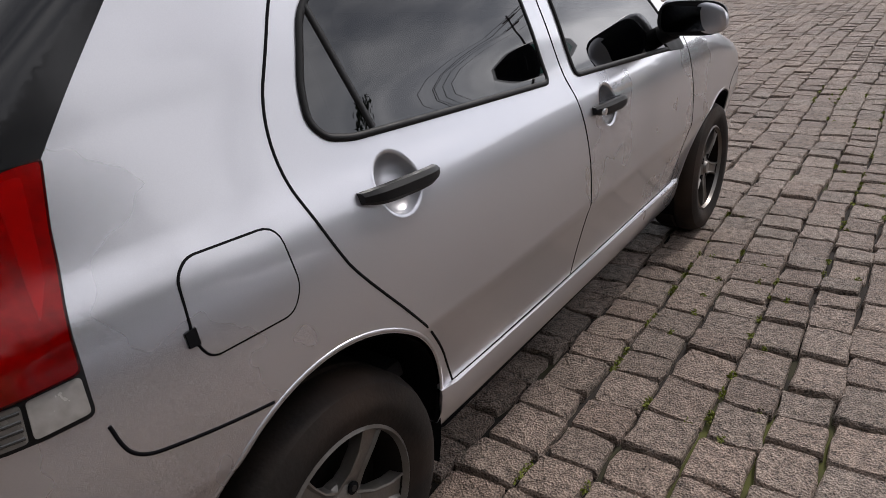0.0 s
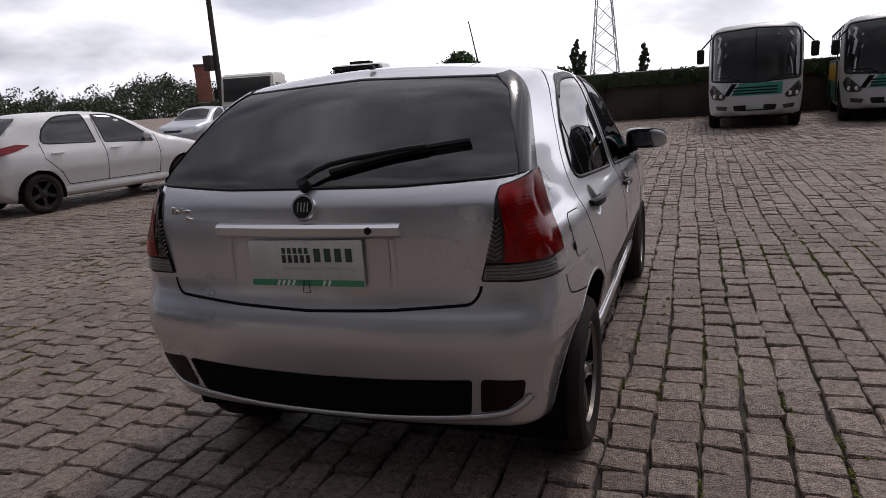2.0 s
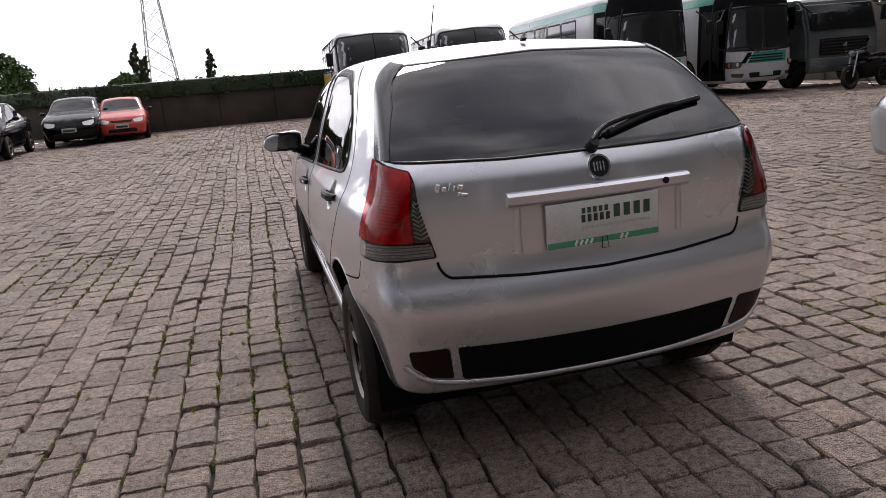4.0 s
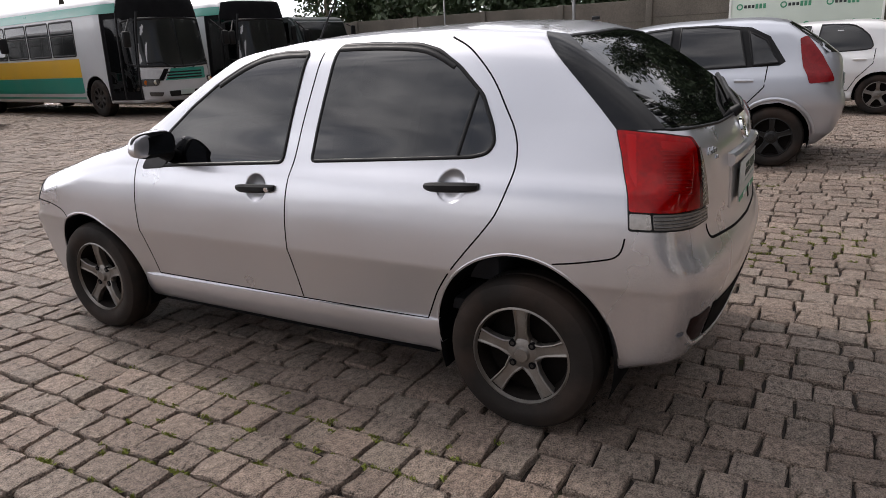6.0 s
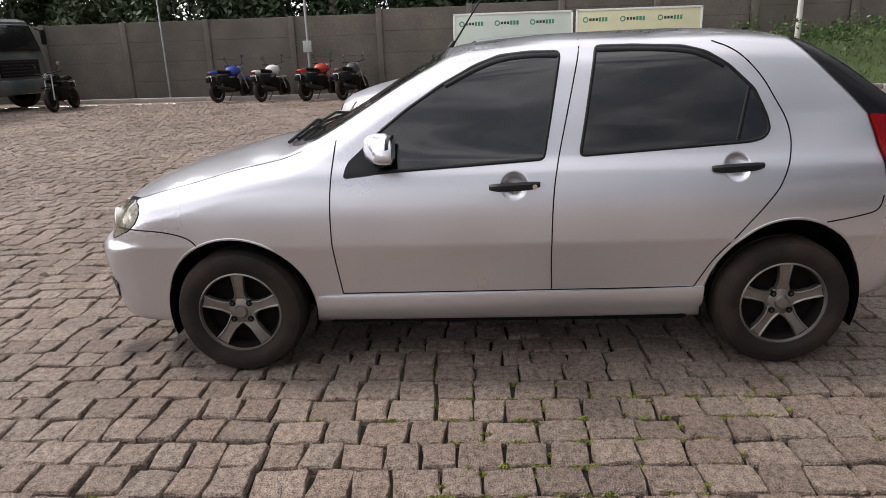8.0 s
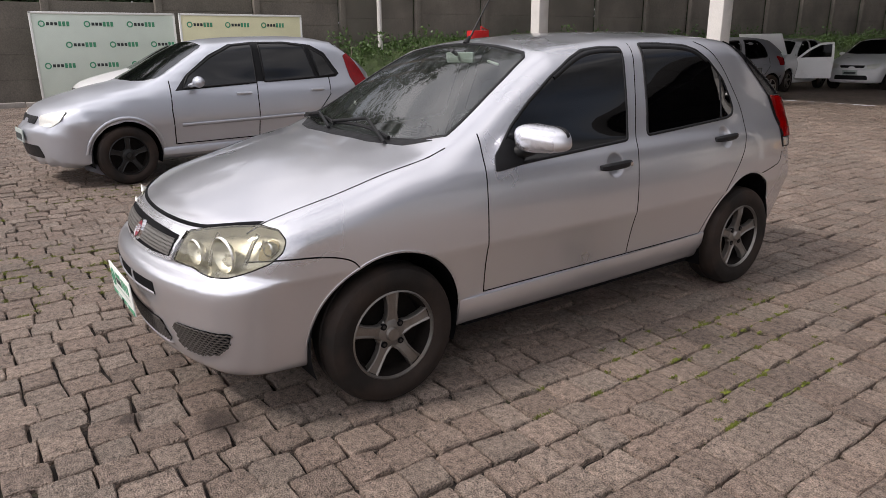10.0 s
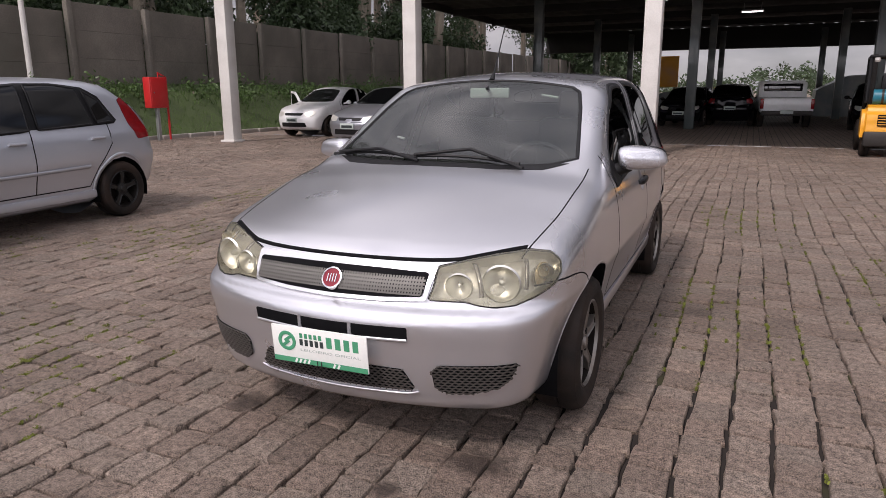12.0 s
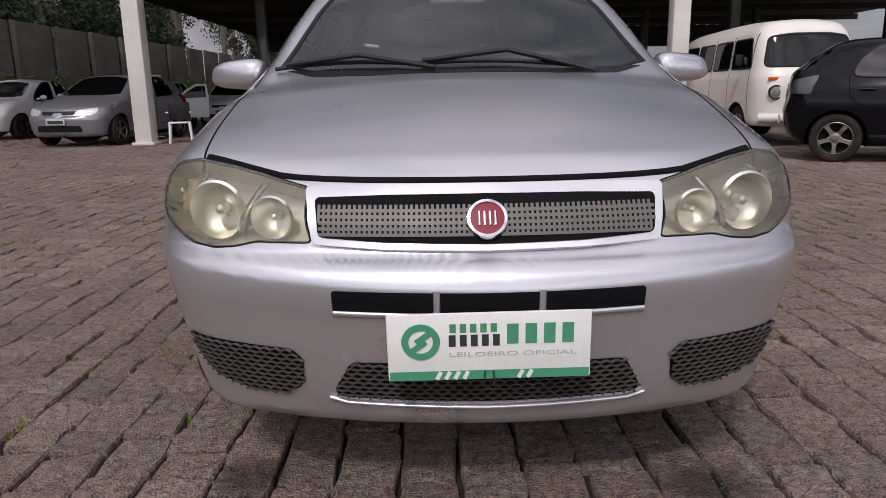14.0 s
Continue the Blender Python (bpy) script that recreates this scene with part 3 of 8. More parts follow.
def lattice(name, body, outline, view, pitch, bar, material, parent, off, honeycomb=False):
    """A pierced screen of thin bars laid on the skin: square mesh, or flat honeycomb cells."""
    o = np.array(outline)
    low, high = o.min(0), o.max(0)
    w, h = (pitch / 2, pitch * 0.45) if honeycomb else (pitch, pitch)
    ni, nj = int((high[0] - low[0]) / w) + 2, int((high[1] - low[1]) / h) + 2

    def node(i, j):
        return low[0] + i * w, low[1] + j * h + (h * (0.22 if (i + j) % 2 else -0.22) if honeycomb else 0)
    segs = [(node(i, j), node(i + 1, j)) for i in range(ni) for j in range(nj)] + \
           [(node(i, j), node(i, j + 1)) for i in range(ni) for j in range(nj) if not honeycomb or (i + j) % 2]
    segs = np.array(segs)
    mid = segs.mean(1)
    segs = segs[inside(outline, mid[:, 0], mid[:, 1])]
    d = segs[:, 1] - segs[:, 0]
    d /= np.linalg.norm(d, axis=1, keepdims=True)
    nr = np.stack([-d[:, 1], d[:, 0]], 1) * bar / 2
    flat = np.stack([segs[:, 0] - nr, segs[:, 0] + nr, segs[:, 1] + nr, segs[:, 1] - nr], 1).reshape(-1, 2)
    top, nn = body.onto(flat, view, off)
    verts = np.concatenate([top, top - nn * 0.006])
    k = np.arange(len(segs))[:, None] * 4
    n = len(top)
    faces = np.concatenate([k + np.array([0, 1, 2, 3]), k + np.array([0, 3, 3 + n, n]), k + np.array([2, 1, 1 + n, 2 + n])])
    return mesh_object(name, verts.tolist(), faces.tolist(), material, parent)


def shell(body, axis_y, axis_z, rings, around, arches):
    """The whole skin as one grid of points, wheel arches cut out: points, normals, faces."""
    y0, y1 = axis_y
    caps, mid = rings
    st = [(y0, -math.pi / 2 * (1 - k / caps) ** 1.0) for k in range(caps)] + [(y0 + (y1 - y0) * k / mid, 0.0) for k in range(mid + 1)] + \
        [(y1, math.pi / 2 * (k + 1) / caps) for k in range(caps)]
    th = np.arange(around) * 2 * math.pi / around
    o = np.array([[0, y, axis_z] for y, _ in st])[:, None, :].repeat(around, 1).reshape(-1, 3)
    w = np.array([[math.cos(f) * math.sin(a), math.sin(f), math.cos(f) * math.cos(a)] for _, f in st for a in th])
    p = body.cast(o, w)
    n = body.normal(p)
    ns = len(st)
    quads = np.array([(i * around + j, i * around + (j + 1) % around, (i + 1) * around + (j + 1) % around, (i + 1) * around + j)
                      for i in range(ns - 1) for j in range(around)])
    # wheel arches: drop the faces inside, draw the cut edge onto the arch's line
    gone = np.zeros(len(quads), bool)
    for (ya, za, ra, rz) in arches:
        q = np.hypot((p[:, 1] - ya) / ra, (p[:, 2] - za) / rz)
        inn = (q < 1) & (np.abs(p[:, 0]) > 0.42)
        full = inn[quads].sum(1)
        gone |= full >= 3
        rim = np.zeros(len(p), bool)
        rim[quads[full >= 3].ravel()] = True
        live = np.zeros(len(p), bool)
        live[quads[full < 3].ravel()] = True
        rim &= live & (np.abs(p[:, 0]) > 0.5)
        k = np.where(rim)[0]
        dy, dz = (p[k, 1] - ya) / ra, (p[k, 2] - za) / rz
        s = 1 / np.maximum(np.hypot(dy, dz), 1e-6)
        sg = np.sign(p[k, 0])
        p[k, 1], p[k, 2] = ya + dy * s * ra, za + dz * s * rz
        start = np.stack([np.zeros(len(k)), p[k, 1], p[k, 2]], 1)
        p[k] = body.cast(start, np.stack([sg, 0 * sg, 0 * sg], 1))
        n[k] = body.normal(p[k])
    return p, n, quads[~gone]


def cut(body, p, n, quads, view, outline):
    """Opens the skin along a flat outline: drops the faces inside and draws the edge onto the line."""
    c, u, v, d = [np.asarray(k, float) for k in VIEWS[view]]
    pu, pv = (p - c) @ u, (p - c) @ v
    sel = inside(outline, pu[quads].mean(1), pv[quads].mean(1)) & ((n[quads].mean(1) @ d) > 0.12) & (((p[quads].mean(1) - c) @ d) > 0)
    a, b = np.zeros(len(p), bool), np.zeros(len(p), bool)
    a[quads[sel].ravel()] = True
    b[quads[~sel].ravel()] = True
    k = np.where(a & b)[0]
    line = np.array(dense(outline, 0.004))
    near = np.argmin(np.hypot(pu[k][:, None] - line[None, :, 0], pv[k][:, None] - line[None, :, 1]), 1)
    p[k], n[k] = body.onto(line[near], view)
    return quads[~sel]


def skin_piece(name, p, n, quads, material, parent, label="", off=0.0):
    """One panel out of the skin's grid, with the skin's own normals."""
    used, inv = np.unique(quads.ravel(), return_inverse=True)
    faces = inv.reshape(-1, 4)
    me = bpy.data.meshes.new(name)
    me.from_pydata((p[used] + n[used] * off).tolist(), [], faces.tolist())
    me.materials.append(material)
    me.polygons.foreach_set("use_smooth", [True] * len(me.polygons))
    me.update()
    me.normals_split_custom_set_from_vertices(n[used].tolist())
    ob = new(name, me)
    ob.parent = parent
    if label:
        ob["label"] = label
    return ob


def make_wheel(parent, y, x_out, z, r, rim_r, rim_mat, side, spokes=5, width=0.18, detail=True):
    """Wheel with its outer face at x_out on the given side (-1 left, 1 right)."""
    m = Matrix.Translation((side * x_out, y, z)) @ Matrix.Diagonal((side, 1, 1, 1))
    n = 56 if detail else 28
    bm = bmesh.new()
    lathe(bm, [(rim_r * 0.97, -0.012), (rim_r, -0.004), (rim_r * 0.965, 0.0), (rim_r * 0.935, -0.014)], n, m)
    wheel = part("wheel", bm, rim_mat, parent)
    # barrel and disc near black: shade behind the spokes put into the colour
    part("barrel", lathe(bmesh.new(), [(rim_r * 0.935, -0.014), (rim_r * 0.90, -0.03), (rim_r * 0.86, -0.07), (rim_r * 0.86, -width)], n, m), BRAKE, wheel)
    bm = bmesh.new()
    d = r - rim_r
    lathe(bm, [(rim_r * 0.985, -0.006), (rim_r + d * 0.25, 0.008), (rim_r + d * 0.55, 0.012), (rim_r + d * 0.83, 0.0), (r - 0.006, -0.018), (r, -0.035),
               (r, -0.07), (r - 0.006, -0.075), (r - 0.006, -0.082), (r, -0.087), (r, -width + 0.04), (r - 0.01, -width + 0.01), (rim_r, -width - 0.01)], n, m)
    part("tyre", bm, TYRE, wheel, "dusty worn black rubber tyre")
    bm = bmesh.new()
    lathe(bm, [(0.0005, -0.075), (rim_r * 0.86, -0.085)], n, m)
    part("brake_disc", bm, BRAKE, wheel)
    for k in range(spokes):
        bm = bmesh.new()
        a = 2 * math.pi * (k + 0.5 * (side > 0)) / spokes + math.pi / 2
        rot = m @ Matrix.Rotation(a, 4, "X")
        rows = []
        for q, wd, xo in ((0.12, 0.036, -0.030), (0.30, 0.031, -0.024), (0.46, 0.0225, -0.018), (0.70, 0.0235, -0.012), (0.95, 0.031, -0.012)):
            rr = rim_r * q
            w = wd * rim_r / 0.19
            rows.append([bm.verts.new(rot @ Vector(v)) for v in ((xo - 0.03, rr, -w), (xo - 0.002, rr, -w), (xo, rr, -w * 0.84), (xo - 0.006, rr, -w * 0.62), (xo - 0.006, rr, w * 0.62), (xo, rr, w * 0.84), (xo - 0.002, rr, w), (xo - 0.03, rr, w))])
        for s, t in zip(rows, rows[1:]):
            for i in range(7):
                bm.faces.new((s[i], s[i + 1], t[i + 1], t[i]))
        bmesh.ops.recalc_face_normals(bm, faces=bm.faces)
        part("spoke", bm, rim_mat, wheel)
    bm = bmesh.new()
    lathe(bm, [(0.0005, -0.012), (rim_r * 0.13, -0.013), (rim_r * 0.165, -0.024), (rim_r * 0.31, -0.029), (rim_r * 0.35, -0.036), (rim_r * 0.36, -0.055)], 28, m)
    part("hub_cap", bm, rim_mat, wheel)
    if detail:
        for k in range(4):
            bm = bmesh.new()
            a = 2 * math.pi * (k + 0.5) / 4
            c = m @ Vector((-0.024, rim_r * 0.285 * math.cos(a), rim_r * 0.285 * math.sin(a)))
            out = Vector((side, 0, 0))
            part("bolt_hole", rod(bmesh.new(), c - 0.012 * out, c + 0.001 * out, 0.0135, n=14), GAP, wheel)
            part("wheel_bolt", rod(bm, c - 0.012 * out, c + 0.003 * out, 0.007, n=6), DARKMETAL, wheel)
    return wheel


# ---- the silver hatchback ----
HATCH = dict(
    top=[(-1.9, 1.27), (-1.55, 1.36), (-1.3, 1.415), (-0.8, 1.445), (-0.3, 1.438), (0.0, 1.42), (0.22, 1.392), (0.30, 1.358), (0.86, 1.045), (0.97, 1.0),
         (1.2, 0.957), (1.5, 0.884), (1.7, 0.818), (1.82, 0.765), (1.9, 0.70), (2.1, 0.5)],
    rear=[(0.1, -1.58), (0.26, -1.68), (0.32, -1.758), (0.40, -1.788), (0.48, -1.812), (0.555, -1.828), (0.60, -1.833), (0.636, -1.829), (0.668, -1.818), (0.700, -1.804), (0.730, -1.794), (0.77, -1.788),
          (0.9, -1.785), (1.0, -1.772), (1.06, -1.74), (1.1, -1.70), (1.25, -1.50), (1.40, -1.285), (1.5, -1.13)],
    front=[(0.1, 1.74), (0.17, 1.85), (0.22, 1.915), (0.27, 1.935), (0.32, 1.948), (0.45, 1.972), (0.535, 1.985), (0.560, 1.981), (0.582, 1.964), (0.596, 1.937), (0.612, 1.924), (0.66, 1.916),
           (0.73, 1.885), (0.80, 1.86), (1.6, 1.86)],
    wide=[(0.1, 0.66), (0.22, 0.72), (0.33, 0.752), (0.45, 0.779), (0.55, 0.8055), (0.572, 0.8125), (0.588, 0.8185), (0.60, 0.8200), (0.64, 0.8200), (0.70, 0.818), (0.80, 0.806), (0.88, 0.786), (0.95, 0.752),
          (1.08, 0.715), (1.2, 0.676), (1.37, 0.612), (1.5, 0.54)],
    plan=[(-2.0, 0.82), (-1.8, 0.885), (-1.55, 0.932), (-1.2, 0.968), (-0.6, 0.995), (0.0, 1.0), (0.7, 1.0), (1.2, 0.99), (1.5, 0.965), (1.75, 0.925), (2.1, 0.85)],
    plan_up=[(-1.9, 0.85), (-1.62, 0.915), (-1.28, 0.935), (-0.9, 0.975), (-0.3, 1.0), (0.2, 0.985), (0.6, 0.97), (0.9, 0.95), (1.3, 0.95)],
    belt=0.97, crown=[(-2, 0.15), (-0.3, 0.13), (0.25, 0.15), (0.6, 0.12), (1.0, 0.095), (1.4, 0.135), (1.9, 0.13)])
hatch = Body(**HATCH, rear_bow=0.17, front_bow=0.30, lift=0.075)
ARCHES = [(1.187, 0.285, 0.338, 0.345), (-1.18, 0.295, 0.336, 0.372)]

FRONT_GLASS = [(0.655, 0.892), (0.46, 0.905), (-0.153, 0.938), (-0.228, 1.358), (-0.10, 1.359), (0.02, 1.348), (0.125, 1.312), (0.27, 1.238), (0.42, 1.142), (0.54, 1.05), (0.63, 0.96)]
REAR_GLASS = [(-0.304, 0.948), (-1.0, 0.985), (-1.055, 0.998), (-1.078, 1.03), (-1.066, 1.085), (-1.018, 1.19), (-0.917, 1.286), (-0.83, 1.34), (-0.74, 1.364), (-0.53, 1.374), (-0.378, 1.374)]
BACK_GLASS = [(-0.652, 1.078), (-0.3, 1.062), (0.3, 1.062), (0.652, 1.078), (0.622, 1.16), (0.545, 1.335), (0.49, 1.368), (0, 1.388), (-0.49, 1.368), (-0.545, 1.335), (-0.622, 1.16)]
WINDSCREEN = [(0, 0.985), (0.3, 0.965), (0.52, 0.90), (0.625, 0.82), (0.60, 0.70), (0.545, 0.44), (0.505, 0.30), (0.46, 0.265), (0.25, 0.25), (0, 0.245),
              (-0.25, 0.25), (-0.46, 0.265), (-0.505, 0.30), (-0.545, 0.44), (-0.60, 0.70), (-0.625, 0.82), (-0.52, 0.90), (-0.3, 0.965)]
FRONT_DOOR = [(0.716, 1.04), (0.738, 0.85), (0.745, 0.70), (0.742, 0.55), (0.722, 0.355), (-0.193, 0.368), (-0.183, 0.559), (-0.189, 0.803), (-0.214, 0.944), (-0.31, 1.41), (0.0, 1.395), (0.2, 1.345), (0.464, 1.18)]
REAR_DOOR = [(-0.193, 0.368), (-0.183, 0.559), (-0.189, 0.803), (-0.214, 0.944), (-0.31, 1.41), (-0.80, 1.405), (-0.94, 1.36), (-1.06, 1.25), (-1.13, 1.11), (-1.163, 1.02), (-1.153, 0.906),
             (-1.099, 0.778), (-0.954, 0.612), (-0.87, 0.502), (-0.819, 0.395), (-0.80, 0.366)]
HEAD_LAMP = [(-0.240, 0.728), (-0.294, 0.622), (-0.18, 0.620), (-0.14, 0.608), (-0.09, 0.602), (-0.02, 0.607), (0.06, 0.632), (0.14, 0.664), (0.180, 0.70), (0.187, 0.738), (0.155, 0.770), (0.08, 0.779), (-0.03, 0.768), (-0.12, 0.754)]
HANDLES = [(-0.03, 0.836), (-0.94, 0.888)]


def eased(ln, turns=2):
    """Rounds the bends of an open line."""
    for _ in range(turns):
        if len(ln) < 3:
            return ln
        out = [ln[0]]
        for (a, b), (c, d) in zip(ln, ln[1:]):
            out += [(a * 0.75 + c * 0.25, b * 0.75 + d * 0.25), (a * 0.25 + c * 0.75, b * 0.25 + d * 0.75)]
        ln = out + [ln[-1]]
    return ln


def silver_hatchback():
    car = thing("hatchback_car", Matrix(), "dusty silver metallic five-door hatchback parked on the cobbles", "car")
    p, n, quads = shell(hatch, (-1.15, 1.25), 0.45, (84, 130), 264, ARCHES)
    for v in ("left", "right"):
        quads = cut(hatch, p, n, quads, v, rounded(FRONT_GLASS, 0.02, 3))
        quads = cut(hatch, p, n, quads, v, rounded(REAR_GLASS, 0.02, 3))
        for hy, hz in HANDLES:
            quads = cut(hatch, p, n, quads, v, [(hy + 0.058 * math.cos(a), hz + 0.058 * math.sin(a)) for a in np.linspace(0, 2 * math.pi, 33)[:-1]])
        quads = cut(hatch, p, n, quads, "front_" + v, rounded(HEAD_LAMP, 0.012, 3))
    quads = cut(hatch, p, n, quads, "rear", BACK_GLASS)
    quads = cut(hatch, p, n, quads, "top", WINDSCREEN)
    c = p[quads].mean(1)
    cn = n[quads].mean(1)
    ax = np.abs(c[:, 0])
    side = np.abs(cn[:, 0]) > 0.5
    lab = np.full(len(quads), 0)
    lab[side & inside(FRONT_DOOR, c[:, 1], c[:, 2])] = 1
    lab[side & inside(REAR_DOOR, c[:, 1], c[:, 2])] = 2
    lab[(lab == 1) & (c[:, 0] > 0)] = 3
    lab[(lab == 2) & (c[:, 0] > 0)] = 4
    free = lab == 0
    lab[free & (c[:, 1] > 0.93) & (cn[:, 2] > 0.5) & (ax < 0.675) & (c[:, 2] > 0.735)] = 5
    free = lab == 0
    lab[free & (c[:, 1] > 0.73) & (c[:, 2] > 0.6) & (c[:, 0] < 0)] = 6
    lab[free & (c[:, 1] > 0.73) & (c[:, 2] > 0.6) & (c[:, 0] > 0)] = 7
    free = lab == 0
    lab[free & (c[:, 1] > 1.3)] = 8
    lab[free & (c[:, 1] < -1.25) & (c[:, 2] < 0.70)] = 9
    free = lab == 0
    lab[free & (cn[:, 1] < -0.35) & (ax < 0.6) & (c[:, 2] < 1.08)] = 10
    free = lab == 0
    lab[free & (c[:, 2] > 1.32) & (cn[:, 2] > 0.4)] = 11
    names = ["body_frame", "door", "door", "door", "door", "bonnet", "fender", "fender", "front_bumper", "rear_bumper", "tailgate", "roof_panel"]
    panel = {}
    for k, nm in enumerate(names):
        q = quads[lab == k]
        if len(q):
            panel[k] = skin_piece(nm, p, n, q, SILVER, car)

    # joints between the panels
    for v in ("left", "right"):
        for nm, ln in (("door_gap", [(0.716, 1.03), (0.738, 0.85), (0.745, 0.70), (0.742, 0.55), (0.722, 0.36)]),
                       ("door_gap", [(-0.317, 1.405), (-0.214, 0.944), (-0.189, 0.803), (-0.183, 0.559), (-0.193, 0.37)]),
                       ("door_gap", [(-0.86, 1.385), (-0.94, 1.352), (-1.0, 1.30), (-1.06, 1.23), (-1.11, 1.14), (-1.145, 1.08), (-1.163, 1.02), (-1.165, 0.96), (-1.153, 0.906), (-1.13, 0.84), (-1.099, 0.778), (-0.954, 0.612), (-0.87, 0.502), (-0.835, 0.43), (-0.804, 0.367)]),
                       ("door_gap", [(0.722, 0.362), (-0.804, 0.367)]),
                       ("bumper_gap", [(-1.315, 0.652), (-1.40, 0.664), (-1.49, 0.682), (-1.515, 0.69), (-1.532, 0.705), (-1.54, 0.725), (-1.545, 0.755)]),
                       ("bumper_gap", [(1.335, 0.60), (1.36, 0.632), (1.42, 0.655), (1.50, 0.668), (1.58, 0.673), (1.66, 0.673), (1.72, 0.668)])):
            ribbon(nm, hatch, eased(ln), v, 0.0055, GAP, car, 0.0006)
        for g in (FRONT_GLASS, REAR_GLASS):
            pane = patch("window", hatch, rounded(g, 0.02, 3), v, TINT, car, 0.0022, 0.0, 0.022, "dark tinted side window")
            ribbon("window_seal", hatch, rounded(g, 0.02, 3), v, 0.013, PLASTIC, pane, 0.0036, closed=True)
        for top in ([(-0.225, 1.345), (-0.10, 1.347), (0.02, 1.335), (0.12, 1.300), (0.25, 1.235)], [(-0.90, 1.283), (-0.82, 1.328), (-0.735, 1.352), (-0.53, 1.362), (-0.382, 1.362)]):
            ribbon("window_top_seal", hatch, eased(top), v, 0.019, PLASTIC, car, 0.0042)
        ribbon("window_divider", hatch, [(-0.945, 0.99), (-1.0, 1.205)], v, 0.016, PLASTIC, car, 0.003)
        patch("mirror_base", hatch, rounded([(0.685, 0.878), (0.535, 0.893), (0.515, 0.94), (0.56, 1.0), (0.60, 0.995), (0.665, 0.94)], 0.02, 3), v, PLASTIC, car, 0.006, 0.012, 0.03)
        s = -1 if v == "left" else 1
        # sill
        bm = bmesh.new()
        prof = [(0.70, 0.245), (0.744, 0.25), (0.760, 0.285), (0.768, 0.336), (0.766, 0.348), (0.745, 0.353)]
        rows = [[bm.verts.new((s * (x - dx), y, z + dz)) for x, z in prof] for y, dx, dz in ((-0.85, 0.012, 0.018), (-0.8, 0.002, 0.017), (0, 0, 0.008), (0.78, 0.0, -0.002), (0.845, 0.012, -0.003))]
        for a, b in zip(rows, rows[1:]):
            for i in range(len(prof) - 1):
                bm.faces.new((a[i], a[i + 1], b[i + 1], b[i]) if s < 0 else (b[i], b[i + 1], a[i + 1], a[i]))
        part("sill", bm, SILVER, car)
        # arch lips and liners
        for (ya, za, ra, rz) in ARCHES:
            ang = np.linspace(math.radians(-6), math.radians(186), 44)
            ln = [(ya + math.cos(a) * (ra + 0.006), za + math.sin(a) * (rz + 0.006)) for a in ang]
            ln = [q for q in ln if q[1] > 0.30]
            ribbon("arch_lip", hatch, ln, v, 0.008, SILVER, car, 0.0006)
            bm = bmesh.new()
            rows = [[bm.verts.new((s * x, ya + math.cos(a) * ra * k, za + math.sin(a) * rz * k)) for x, k in ((0.82 if ya < 0 else 0.80, 0.985), (0.74, 1.0), (0.45, 1.0), (0.45, 0.1))] for a in np.linspace(-0.35, math.pi + 0.35, 30)]
            for r1 in rows:
                pa = hatch.cast(np.array([[0, r1[0].co.y, max(r1[0].co.z, 0.24)]]), np.array([[s, 0.0, 0.0]]))[0]
                r1[0].co.x = pa[0] - s * 0.004
            for a, b in zip(rows, rows[1:]):
                for i in range(3):
                    bm.faces.new((a[i], a[i + 1], b[i + 1], b[i]))
            part("wheel_well", bm, GAP, car)
        # door handles in round cups
        for hy, hz in HANDLES:
            rr, aa = np.array([0.0625, 0.058, 0.053, 0.046, 0.03, 0.012]), np.linspace(0, 2 * math.pi, 33)[:-1]
            offs = [0.0005, 0.0008, -0.004, -0.014, -0.022, -0.024]
            verts = []
            for r_, o_ in zip(rr, offs):
                q, _ = hatch.onto([(hy + r_ * math.cos(a), hz + r_ * math.sin(a)) for a in aa], v, o_)
                verts += q.tolist()
            fs = [(i * 32 + j, i * 32 + (j + 1) % 32, (i + 1) * 32 + (j + 1) % 32, (i + 1) * 32 + j) for i in range(5) for j in range(32)] + [tuple(5 * 32 + j for j in range(32))]
            if s > 0:
                fs = [f[::-1] for f in fs]
            door = panel[{(-1, -0.03): 1, (-1, -0.94): 2, (1, -0.03): 3, (1, -0.94): 4}[(s, hy)]]
            mesh_object("handle_cup", verts, [f[::-1] for f in fs], SILVER, door, "", True)
            bm = bmesh.new()
            q, _ = hatch.onto([(hy + t, hz) for t in np.linspace(-0.105, 0.105, 13)], v, 0.0)
            rows = []
            for i, pt in enumerate(q):
                t = (i - 6) / 6
                h = 0.017 - 0.007 * abs(t) ** 4
                off = 0.008 + 0.020 * (1 - t ** 4)
                rows.append([bm.verts.new((pt[0] + s * dx, pt[1], hz + dz - 0.004 * t)) for dx, dz in ((off - 0.014, -h), (off - 0.002, -h), (off + 0.005, -h * 0.5), (off + 0.005, h * 0.5), (off - 0.002, h), (off - 0.014, h))])
            for a, b in zip(rows, rows[1:]):
                for i in range(6):
                    bm.faces.new((a[i], a[(i + 1) % 6], b[(i + 1) % 6], b[i]))
            bm.faces.new(rows[0])
            bm.faces.new(rows[-1][::-1])
            bmesh.ops.recalc_face_normals(bm, faces=bm.faces)
            hd = part("door_handle", bm, PLASTIC, door, "black plastic door handle")
            if hy > -0.5:
                bm = bmesh.new()
                k, kn = hatch.onto([(hy - 0.082, hz)], v, 0.0)
                rod(bm, (k[0][0] + s * 0.01, k[0][1], hz), (k[0][0] + s * 0.029, k[0][1], hz), 0.010, n=14)
                part("lock", bm, CHROME, door)
        # mirror
        bm = bmesh.new()
        bmesh.ops.create_uvsphere(bm, u_segments=24, v_segments=14, radius=1)
